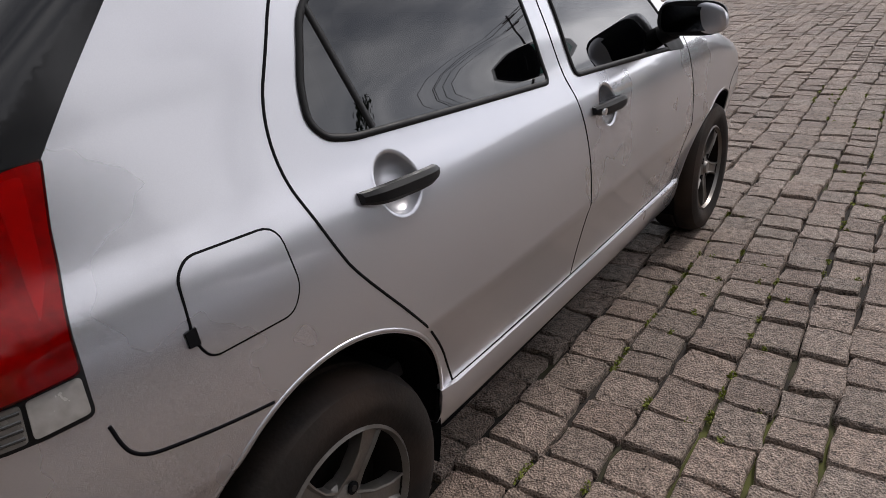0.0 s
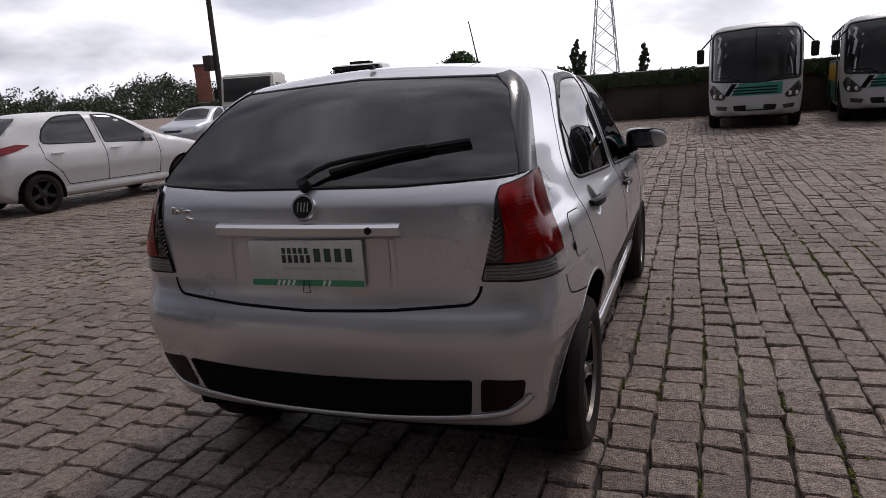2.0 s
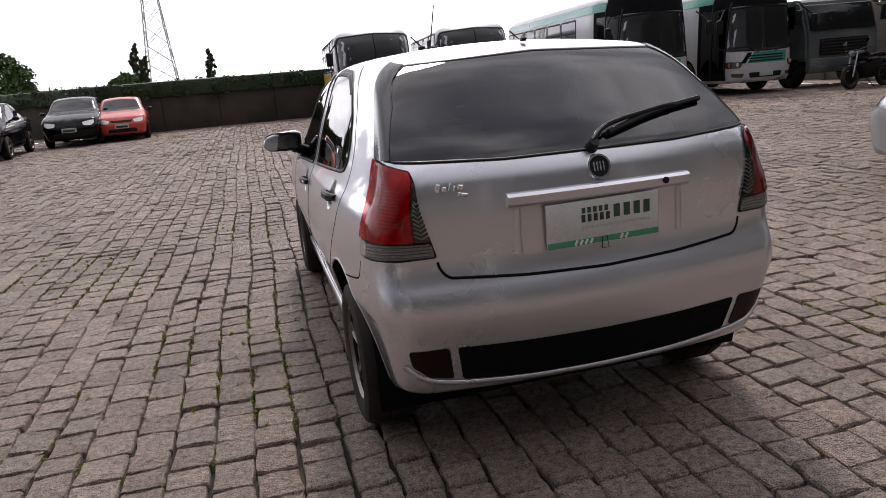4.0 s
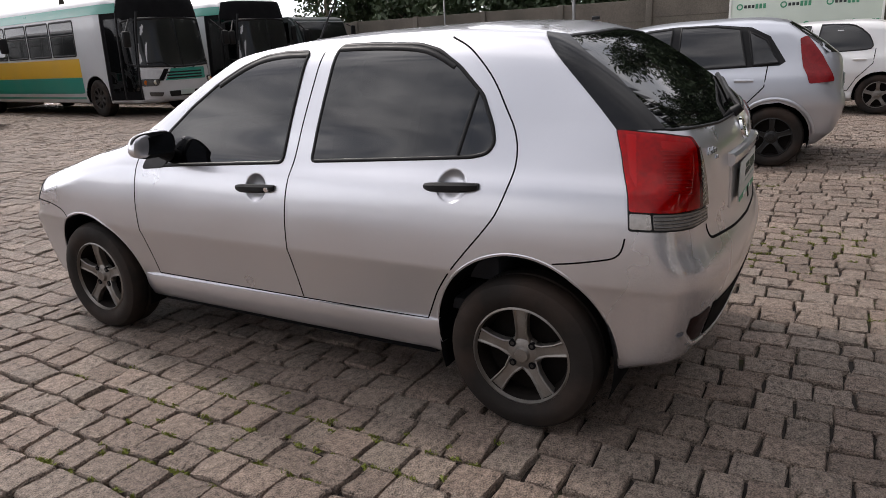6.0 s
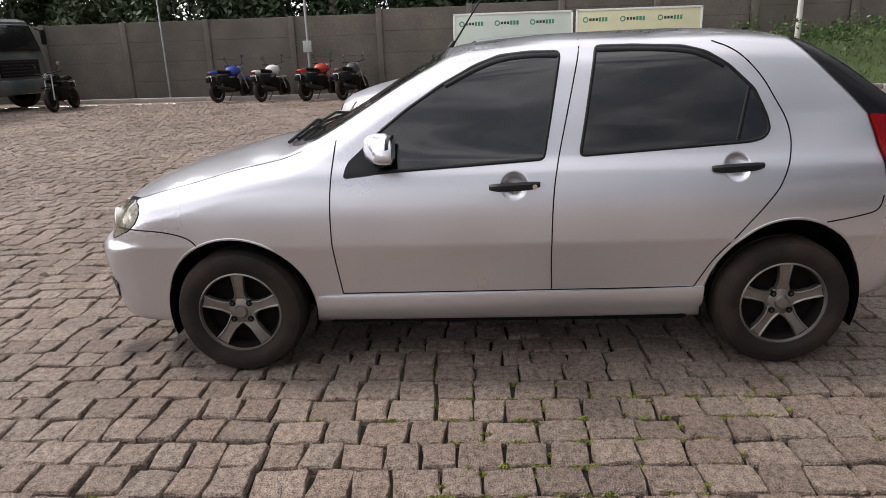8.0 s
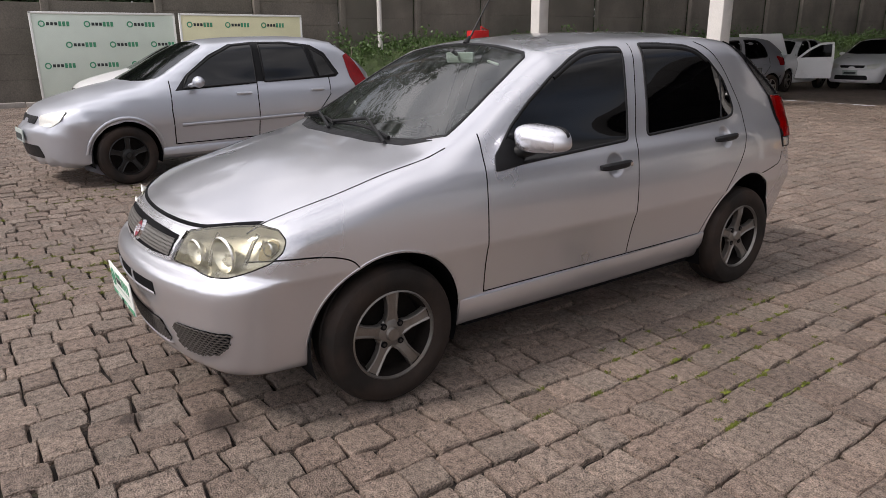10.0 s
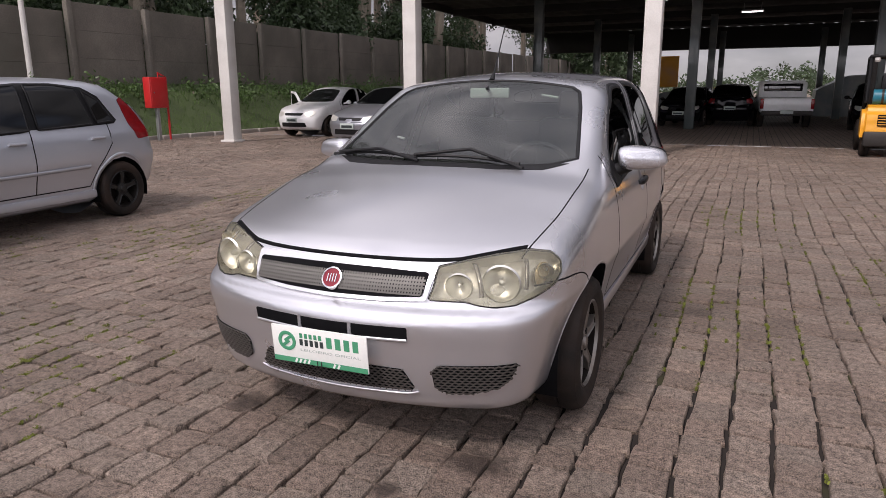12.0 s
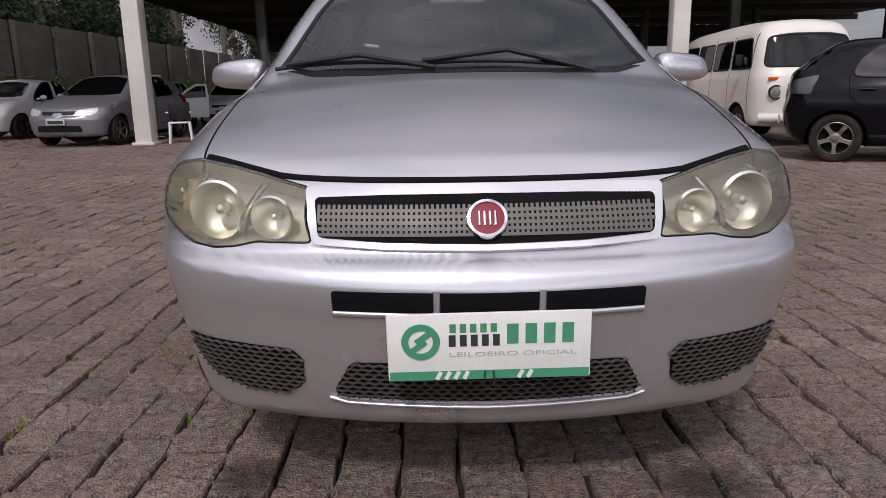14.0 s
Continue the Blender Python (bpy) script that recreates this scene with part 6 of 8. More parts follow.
for src, x, y in ((far_dark, -43.5, 12.5), (far_white, -45, 15.5), (far_black, -44, 19.0), (far_dark, -47, 11.5), (far_white, -39.5, 25), (far_black, -43, 24.2), (far_dark, -48, 19)):
    copy_thing(src, heading(x, y, 0.75, -0.65))


def pickup(m):
    car = thing("pickup_truck", m, "white pickup truck seen from behind in the shed", "pickup truck", "cars by the shed")
    part("bed", box(bmesh.new(), (0, -1.55, 0.78), (1.66, 1.9, 0.52), 0.07), WHITE, car)
    part("tailgate", box(bmesh.new(), (0, -2.52, 0.80), (1.46, 0.05, 0.44), 0.02), WHITE, car)
    bm = bmesh.new()
    prism(bm, [(-0.62, 0.6), (-0.58, 1.05), (-0.42, 1.62), (0.55, 1.64), (1.15, 1.08), (2.3, 0.95), (2.35, 0.5), (-0.6, 0.5)], -0.80, 0.80, "x")
    bmesh.ops.bevel(bm, geom=list(bm.edges), offset=0.06, segments=2, affect="EDGES")
    part("cab", bm, WHITE, car)
    part("rear_window", box(bmesh.new(), (0, -0.50, 1.34), (1.30, 0.05, 0.36), 0.03, None), TINT, car)
    part("rear_bumper", box(bmesh.new(), (0, -2.60, 0.52), (1.60, 0.14, 0.16), 0.04), DARKMETAL, car)
    part("number_plate", box(bmesh.new(), (0, -2.68, 0.56), (0.40, 0.02, 0.13)), SIGNGREY, car)
    for s in (-1, 1):
        part("tail_lamp", box(bmesh.new(), (s * 0.78, -2.51, 0.83), (0.12, 0.05, 0.34), 0.02), REDLENS, car)
        for y in (-1.45, 1.5):
            make_wheel(car, y, 0.84, 0.34, 0.34, 0.22, RIM, s, 5, 0.2, False)


pickup(heading(-2.3, -25.2, 0.05, -1))


def van():
    """Rounded rear-engined minibus, white, with split side windows and a black nose panel."""
    m = heading(-5.9, -9.9, 0.02, 1)
    car = thing("minibus_van", m, "old white rounded minibus with black nose panel", "van")
    body = Body(top=[(-2.3, 1.80), (-2.0, 1.95), (-1.2, 2.03), (0.5, 2.05), (1.6, 2.01), (2.0, 1.92), (2.2, 1.75)],
                rear=[(0.2, -2.1), (0.5, -2.22), (1.2, -2.22), (1.7, -2.12), (1.95, -1.98), (2.2, -1.8)],
                front=[(0.2, 2.08), (0.45, 2.21), (0.9, 2.25), (1.1, 2.22), (1.25, 2.15), (1.8, 1.93), (2.0, 1.80), (2.2, 1.6)],
                wide=[(0.2, 0.78), (0.45, 0.84), (0.9, 0.86), (1.12, 0.85), (1.2, 0.83), (1.75, 0.76), (1.95, 0.70), (2.2, 0.6)],
                plan=[(-2.3, 0.9), (-1.9, 0.97), (0, 1), (1.8, 0.98), (2.3, 0.9)], plan_up=[(-2.3, 0.9), (-1.9, 0.97), (0, 1), (1.6, 0.99), (2.2, 0.9)],
                belt=1.15, crown=[(-2, 0.14), (2, 0.14)], rear_bow=0.2, front_bow=0.22, floor=0.32, edge=0.2, k_end=0.16)
    p, n, quads = shell(body, (-1.5, 1.5), 1.0, (12, 40), 72, [(1.30, 0.33, 0.38, 0.38), (-1.12, 0.33, 0.38, 0.38)])
    skin_piece("body", p, n, quads, CREAM, car)
    for v in ("left", "right"):
        s = -1 if v == "left" else 1
        for y0, y1 in ((0.95, 1.62), (0.12, 0.85), (-0.72, 0.02), (-1.55, -0.82)):
            top = 1.72
            o = [(y0, 1.25), (y1 + (0.1 if y0 > 0.9 else 0), 1.25), (y1, top), (y0, top)]
            w = patch("window", body, rounded(o, 0.06, 4), v, DIMSCREEN, car, 0.004, 0.006, 0.1)
            ribbon("window_seal", body, rounded(o, 0.06, 4), v, 0.03, PLASTIC, w, 0.005, closed=True, step=0.06)
        for k in range(4):
            ribbon("air_louvre", body, [(-1.68 - 0.07 * k, 1.45), (-1.70 - 0.07 * k, 1.70)], v, 0.03, PLASTIC, car, 0.004)
        for yy in (0.90, 0.06, 1.72):
            ribbon("door_gap", body, [(yy, 0.5), (yy, 1.80)], v, 0.012, GAP, car, 0.001)
        for y in (1.30, -1.12):
            make_wheel(car, y, 0.80, 0.33, 0.33, 0.19, STEEL, s, 8, 0.17, False)
            bm = bmesh.new()
            rows = [[bm.verts.new((s * x, y + math.cos(a) * 0.38, 0.33 + math.sin(a) * 0.38)) for x in (0.82, 0.4)] for a in np.linspace(-0.2, math.pi + 0.2, 16)]
            c0 = bm.verts.new((s * 0.4, y, 0.33))
            for a, b in zip(rows, rows[1:]):
                bm.faces.new((a[0], a[1], b[1], b[0]))
                bm.faces.new((a[1], c0, b[1]))
            part("wheel_well", bm, GAP, car)
        q, _ = body.onto([(s * 0.58, 0.86)], "front", 0.0)
        mm = Matrix.Translation(q[0]) @ pose(0, 0, 0, 0, 0, 90)
        lamp = part("head_lamp", lathe(bmesh.new(), [(0.0005, 0.03), (0.07, 0.024), (0.095, 0.006)], 28, mm), CLEAR, car)
        part("lamp_ring", lathe(bmesh.new(), [(0.09, 0.0), (0.095, 0.02), (0.115, 0.018), (0.12, 0.0)], 28, mm), CHROME, lamp)
        part("lamp_bowl", lathe(bmesh.new(), [(0.0005, 0.004), (0.095, 0.005)], 20, mm), LAMPSILVER, lamp)
        q, _ = body.onto([(s * 0.60, 1.07)], "front", 0.008)
        part("indicator", box(bmesh.new(), q[0], (0.20, 0.02, 0.055), 0.01), AMBER, car)
        q, _ = body.onto([(1.55, 1.30)], v, 0.16)
        part("wing_mirror", box(bmesh.new(), q[0] + np.array((0, 0.05, 0.06)), (0.12, 0.04, 0.18), 0.02), PLASTIC, car)
    w = patch("windscreen", body, rounded([(-0.70, 1.26), (0.70, 1.26), (0.62, 1.72), (0.3, 1.76), (-0.3, 1.76), (-0.62, 1.72)], 0.08, 4), "front", DIMSCREEN, car, 0.004, 0.006, 0.1)
    ribbon("windscreen_seal", body, rounded([(-0.70, 1.26), (0.70, 1.26), (0.62, 1.72), (0.3, 1.76), (-0.3, 1.76), (-0.62, 1.72)], 0.08, 4), "front", 0.035, PLASTIC, w, 0.005, closed=True, step=0.06)
    nose = patch("nose_grille", body, rounded([(-0.42, 1.00), (-0.40, 0.58), (0.40, 0.58), (0.42, 1.00)], 0.04, 3), "front", PLASTIC, car, 0.008, 0.01, 0.08)
    for k in range(7):
        ribbon("grille_bar", body, [(-0.39, 0.62 + 0.05 * k), (0.39, 0.62 + 0.05 * k)], "front", 0.012, GAP, nose, 0.012)
    bm = bmesh.new()
    for a, b in (((-0.80, 2.12, 0.46), (-0.55, 2.27, 0.46)), ((-0.55, 2.27, 0.46), (0.55, 2.27, 0.46)), ((0.55, 2.27, 0.46), (0.80, 2.12, 0.46))):
        rod(bm, a, b, 0.075, n=12)
    part("front_bumper", bm, CREAM, car)
    part("number_plate", box(bmesh.new(), (0, 2.36, 0.48), (0.40, 0.02, 0.12), 0.004), SIGNGREY, car)
    part("underbody", box(bmesh.new(), (0, 0, 0.40), (1.3, 3.9, 0.16), 0.04), GAP, car)


van()


def bus(m, label, length=8.0, wide=1.2, tall=2.95, city=False, band=None):
    """Bus with its front at y = 2.4; the rest reaches back."""
    b = thing("bus", m, label, "bus", "parked buses")
    yr = 2.4 - length
    body = Body(top=[(yr - 0.2, tall - 0.2), (yr + 0.4, tall - 0.03), (yr + 1.2, tall), (1.4, tall), (2.0, tall - (0.02 if city else 0.08)), (2.4, tall - (0.1 if city else 0.3))],
                rear=[(0.3, yr), (tall, yr + 0.1)],
                front=[(0.25, 2.25), (0.4, 2.36), (0.8, 2.40), (1.15, 2.38), (1.3, 2.34), (2.2, 2.2 if city else 2.1), (tall, 2.0 if city else 1.8)],
                wide=[(0.3, wide * 0.97), (0.6, wide), (1.3, wide), (2.4, wide * 0.975), (tall, wide * 0.9)],
                plan=[(yr, 0.96), (yr + 0.6, 1), (1.8, 1), (2.5, 0.93)], plan_up=[(yr, 0.96), (yr + 0.6, 1), (1.8, 1), (2.5, 0.93)],
                belt=1.3, crown=[(yr, 0.06), (2.4, 0.06)], rear_bow=0.06, front_bow=0.10, floor=0.33, edge=0.22, k_end=0.2)
    y_f = 0.35 if city else 1.1
    y_b = yr + 2.0
    p, n, quads = shell(body, (yr + 1.0, 1.3), 1.4, (10, 50), 72, [(y_f, 0.48, 0.56, 0.56), (y_b, 0.48, 0.56, 0.56)])
    skin_piece("body", p, n, quads, BUSGREY, b)
    for v in ("left", "right"):
        s = -1 if v == "left" else 1
        if band:
            patch("lower_band", body, [(yr + 0.3, 0.45), (y_b - 0.6, 0.45), (y_b - 0.55, 0.75), (y_b - 0.3, 1.0), (y_b + 0.3, 1.0), (y_b + 0.55, 0.75), (y_b + 0.6, 0.45), (y_f - 0.62, 0.45), (y_f - 0.62, 1.0), (yr + 0.3, 1.0)], v, TEAL, b, 0.004, 0.004, 0.25)
            patch("yellow_band", body, [(yr + 0.3, 1.01), (y_f - 0.62, 1.01), (y_f - 0.62, 1.48), (yr + 0.3, 1.48)], v, BUSYEL, b, 0.004, 0.004, 0.3)
        if band and city:
            patch("teal_band", body, [(yr + 0.3, 2.5), (1.5, 2.5), (1.5, 2.72), (yr + 0.3, 2.72)], v, TEAL, b, 0.014, 0.016, 0.15)
        y = y_f - (0.7 if city else -0.1)
        while y > yr + 1.0:
            o = rounded([(y, 1.56), (y - 1.22, 1.56), (y - 1.22, 2.42), (y, 2.42)], 0.06, 3)
            w = patch("window", body, o, v, BUSGLASS, b, 0.006, 0.006, 0.3)
            ribbon("window_seal", body, o, v, 0.05, PLASTIC, w, 0.007, closed=True, step=0.2)
            ribbon("window_bar", body, [(y, 2.08), (y - 1.22, 2.08)], v, 0.04, PLASTIC, w, 0.008, step=0.2)
            y -= 1.32
        # folding door ahead of the front wheel
        if city:
            o = [(1.95, 0.42), (0.98, 0.42), (0.98, 2.5), (1.95, 2.5)]
            dr = patch("door", body, o, v, GAP, b, 0.005, 0.006, 0.2)
            for y0 in (1.92, 1.48):
                patch("door_pane", body, [(y0, 0.62), (y0 - 0.38, 0.62), (y0 - 0.38, 2.36), (y0, 2.36)], v, DIMSCREEN, dr, 0.012, 0.005, 0.2)
            for y0 in (1.97, 1.49, 0.97):
                ribbon("door_post", body, [(y0, 0.42), (y0, 2.5)], v, 0.045, PLASTIC, dr, 0.014)
        else:
            o = [(0.35, 0.45), (-0.35, 0.45), (-0.35, 2.45), (0.35, 2.45)]
            patch("door", body, o, v, GAP, b, 0.008, 0.006, 0.2)
        for y in (y_f, y_b):
            make_wheel(b, y, wide - 0.03, 0.47, 0.47, 0.28, DARKMETAL, s, 8, 0.26, False)
            bm = bmesh.new()
            rows = [[bm.verts.new((s * x, y + math.cos(a) * 0.55, 0.48 + math.sin(a) * 0.55)) for x in (wide - 0.03, 0.7)] for a in np.linspace(-0.2, math.pi + 0.2, 16)]
            c0 = bm.verts.new((s * 0.7, y, 0.48))
            for a, bb in zip(rows, rows[1:]):
                bm.faces.new((a[0], a[1], bb[1], bb[0]))
                bm.faces.new((a[1], c0, bb[1]))
            part("wheel_well", bm, GAP, b)
        lo = rounded([(s * 0.98, 1.14 if not city else 0.92), (s * 1.07, 0.98 if not city else 0.84), (s * 0.98, 0.76 if not city else 0.74), (s * 0.72, 0.74 if not city else 0.74), (s * 0.66, 0.82 if not city else 0.90)], 0.05, 3)
        lamp = patch("head_lamp", body, lo, "front", SMOKE, b, 0.006, 0.008, 0.08)
        for k, xx in enumerate((0.77, 0.92)):
            q, _ = body.onto([(s * xx, 0.84 if not city else 0.83)], "front", 0.008)
            part("lamp_bowl", lathe(bmesh.new(), [(0.0005, 0.006), (0.045, 0.007), (0.056, 0.0)], 20, Matrix.Translation(q[0]) @ pose(0, 0, 0, 0, 0, 90)), LAMPSILVER if not (city and k) else AMBER, lamp)
        q, _ = body.onto([(s * 0.95, 1.95)], "front", 0.06)
        bm = bmesh.new()
        box(bm, (s * (wide + 0.16), 2.36, 1.85), (0.18, 0.12, 0.36), 0.04)
        rod(bm, (s * (wide - 0.1), 2.15, 2.3), (s * (wide + 0.16), 2.36, 2.0), 0.02, n=8)
        part("wing_mirror", bm, PLASTIC, b)
    ws = rounded([(-1.02, 1.22), (0, 1.16), (1.02, 1.22), (1.03, 2.30), (0.96, 2.42), (0, 2.48), (-0.96, 2.42), (-1.03, 2.30)], 0.08, 4) if not city else \
        rounded([(-1.08, 1.28), (-0.95, 1.22), (0, 1.18), (0.95, 1.22), (1.08, 1.28), (1.06, 2.30), (0, 2.36), (-1.06, 2.30)], 0.10, 4)
    w = patch("windscreen", body, ws, "front", BUSGLASS, b, 0.006, 0.008, 0.15)
    ribbon("windscreen_seal", body, ws, "front", 0.05, PLASTIC, w, 0.008, closed=True, step=0.1)
    ribbon("windscreen_bar", body, [(0, 1.18 if not city else 1.2), (0, 2.46 if not city else 2.34)], "front", 0.035, PLASTIC, w, 0.010)
    for s in (-1, 1):
        q, _ = body.onto([(s * 0.25, 1.14), (s * 0.55, 1.30), (s * 0.85, 1.28)], "front", 0.03)
        part("wiper", tube(bmesh.new(), [tuple(k) for k in q], 0.014, 6), PLASTIC, w)
    if city:
        patch("destination_box", body, rounded([(-1.10, 2.37), (1.10, 2.37), (1.0, 2.84), (-1.0, 2.84)], 0.05, 3), "front", GAP, b, 0.016, 0.02, 0.10)
    # slanted teal nose panel with dark and light stripes
    z0, z1 = (0.84, 1.13) if not city else (0.86, 1.14)
    patch("nose_panel", body, [(0.36, z1), (-0.62, z1), (-0.60, z0), (0.55, z0)], "front", TEAL, b, 0.006, 0.006, 0.12)
    patch("nose_stripe", body, [(0.42, z1), (0.54, z1), (0.72, z0), (0.60, z0)], "front", GAP, b, 0.007, 0.006, 0.12)
    for k in range(3):
        ribbon("nose_grille_bar", body, [(-0.5, z0 + 0.05 + 0.07 * k), (0.5, z0 + 0.05 + 0.07 * k)], "front", 0.035, PLASTIC, b, 0.010)
    patch("bumper_grille", body, rounded([(-0.50, 0.60), (-0.46, 0.46), (0.46, 0.46), (0.50, 0.60)], 0.03, 3), "front", PLASTIC, b, 0.005, 0.006, 0.1)
    pl = body.onto([(0, 0.56)], "front", 0.02)[0][0]
    part("number_plate", box(bmesh.new(), pl, (0.40, 0.02, 0.13), 0.004), SIGNGREY, b)
    for s in (-1, 1):
        patch("fog_lamp", body, rounded([(s * 0.62, 0.58), (s * 0.66, 0.48), (s * 0.88, 0.50), (s * 0.90, 0.60)], 0.02, 3), "front", SMOKE, b, 0.006, 0.006, 0.08)
    part("underbody", box(bmesh.new(), (0, (yr + 2.2) / 2, 0.42), (2 * wide - 0.6, length - 1.2, 0.2), 0.04), GAP, b)
    return b


def bus_at(x, y, hx, hy, *a, **k):
    """Front centre at (x, y)."""
    d = Vector((hx, hy)).normalized()
    return bus(heading(x - d.x * 2.4, y - d.y * 2.4, hx, hy), *a, **k)


bus_at(2.55, 15.4, -0.06, -1, "light grey midi bus with teal nose panel", 8.0, 1.12, 2.62, False, True)
bus_at(5.65, 15.9, -0.12, -1, "light grey midi bus with teal nose panel and dark stripe", 8.0, 1.12, 2.62, False, True)
bus_at(9.45, 12.5, -0.10, -1, "city bus with yellow and teal bands", 10.5, 1.25, 2.95, True, True)
bus_at(12.85, 12.6, -0.10, -1, "city bus with teal nose panel", 10.5, 1.25, 2.95, True, True)


def cab_truck(m, label, colour, tall=2.75, wide=1.2):
    """Forward-control lorry cab with chassis."""
    t = thing("lorry", m, label, "lorry", "parked lorries")
    bm = bmesh.new()
    prism(bm, [(0.0, 0.75), (0.05, tall - 0.1), (0.2, tall), (1.55, tall), (1.75, tall - 0.12), (2.05, 1.5), (2.1, 0.75)], -wide, wide, "x")
    bmesh.ops.bevel(bm, geom=list(bm.edges), offset=0.07, segments=2, affect="EDGES")
    part("cab", bm, colour, t)
    dy, dz = 0.30, tall - 0.12 - 1.5
    n = Vector((0, dz, dy)).normalized()
    mm = Matrix.Translation((0, 1.90, (tall - 0.12 + 1.5) / 2)) @ n.to_track_quat("Y", "Z").to_matrix().to_4x4()
    part("windscreen", box(bmesh.new(), (0, 0.02, 0), (2 * wide - 0.26, 0.05, math.hypot(dy, dz) - 0.14), 0.02, mm), BUSGLASS, t)
    part("front_bumper", box(bmesh.new(), (0, 2.14, 0.62), (2 * wide - 0.02, 0.24, 0.40), 0.06), colour, t)
    gr = part("grille", box(bmesh.new(), (0, 2.10, 1.12), (1.5, 0.06, 0.46), 0.02), PLASTIC, t)
    for k in range(5):
        part("grille_bar", box(bmesh.new(), (0, 2.135, 0.95 + 0.085 * k), (1.44, 0.03, 0.03), 0.006), DARKMETAL, gr)
    for s in (-1, 1):
        part("head_lamp", box(bmesh.new(), (s * 0.92, 2.24, 0.66), (0.36, 0.06, 0.20), 0.03), CLEAR, t)
        part("door_window", box(bmesh.new(), (s * (wide - 0.01), 1.05, 1.98), (0.05, 0.95, 0.62), 0.02), DIMSCREEN, t)
        part("door_gap", box(bmesh.new(), (s * (wide - 0.003), 0.45, 1.6), (0.012, 0.012, 1.6)), GAP, t)
        part("wing_mirror", box(bmesh.new(), (s * (wide + 0.2), 1.95, 1.95), (0.18, 0.08, 0.42), 0.03), PLASTIC, t)
        part("mirror_arm", rod(bmesh.new(), (s * wide, 1.85, 2.2), (s * (wide + 0.2), 1.95, 2.1), 0.015), PLASTIC, t)
        make_wheel(t, 1.25, wide - 0.03, 0.5, 0.5, 0.29, DARKMETAL, s, 8, 0.26, False)
        for y in (-3.0, -4.2):
            make_wheel(t, y, wide - 0.03, 0.5, 0.5, 0.29, DARKMETAL, s, 8, 0.30, False)
        part("chassis_rail", box(bmesh.new(), (s * 0.42, -2.2, 0.85), (0.09, 5.6, 0.24), 0.01), DARKMETAL, t)
    return t


cab_truck(heading(15.65, 14.7, -0.10, -1), "dark grey-green lorry beside the concrete wall", TRUCKGREY, 2.45, 1.15)
cab_truck(heading(-17.9, 24.6, 0.25, -1), "white forward-control lorry cab behind the saloons", CREAM, 2.75, 1.2)


def bonnet_truck(m):
    t = thing("lorry", m, "white long-nosed lorry with black grille", "lorry", "parked lorries")
    bm = bmesh.new()
    prism(bm, [(0.0, 0.8), (0.0, 2.75), (0.1, 2.85), (1.35, 2.85), (1.5, 2.75), (1.62, 1.95), (1.62, 0.8)], -1.08, 1.08, "x")
    bmesh.ops.bevel(bm, geom=list(bm.edges), offset=0.06, segments=2, affect="EDGES")
    part("cab", bm, WHITE, t)
    part("sun_visor", box(bmesh.new(), (0, 1.66, 2.72), (2.0, 0.30, 0.10), 0.03), PLASTIC, t)
    part("roof_vent", box(bmesh.new(), (0, 0.8, 2.92), (0.9, 0.6, 0.12), 0.04), PLASTIC, t)
    part("windscreen", box(bmesh.new(), (0, 1.59, 2.33), (1.9, 0.06, 0.62), 0.02), DIMSCREEN, t)
    bm = bmesh.new()
    prism(bm, [(1.5, 0.85), (1.5, 1.98), (3.0, 1.72), (3.12, 1.6), (3.15, 0.85)], -0.92, 0.92, "x")
    bmesh.ops.bevel(bm, geom=list(bm.edges), offset=0.07, segments=2, affect="EDGES")
    part("bonnet", bm, WHITE, t)
    part("grille", box(bmesh.new(), (0, 3.15, 1.22), (1.12, 0.06, 0.82), 0.03), GAP, t)
    part("front_bumper", box(bmesh.new(), (0, 3.22, 0.62), (2.3, 0.24, 0.34), 0.06), WHITE, t)
    for s in (-1, 1):
        part("fender", box(bmesh.new(), (s * 0.98, 2.55, 1.1), (0.36, 1.15, 0.40), 0.12), WHITE, t)
        part("head_lamp", box(bmesh.new(), (s * 0.86, 3.13, 1.02), (0.36, 0.08, 0.18), 0.02), CLEAR, t)
        part("door_window", box(bmesh.new(), (s * 1.07, 0.95, 2.25), (0.05, 0.8, 0.6), 0.02), DIMSCREEN, t)
        part("wing_mirror", box(bmesh.new(), (s * 1.28, 1.65, 2.2), (0.16, 0.08, 0.42), 0.03), PLASTIC, t)
        part("mirror_arm", rod(bmesh.new(), (s * 1.05, 1.55, 2.4), (s * 1.28, 1.65, 2.35), 0.015), PLASTIC, t)
        make_wheel(t, 2.55, 1.12, 0.5, 0.5, 0.29, DARKMETAL, s, 8, 0.26, False)
        make_wheel(t, -2.6, 1.12, 0.5, 0.5, 0.29, DARKMETAL, s, 8, 0.30, False)
        part("chassis_rail", box(bmesh.new(), (s * 0.42, -1.6, 0.85), (0.09, 5.0, 0.24), 0.01), DARKMETAL, t)


bonnet_truck(heading(-12.4, 24.6, 0.18, -1))


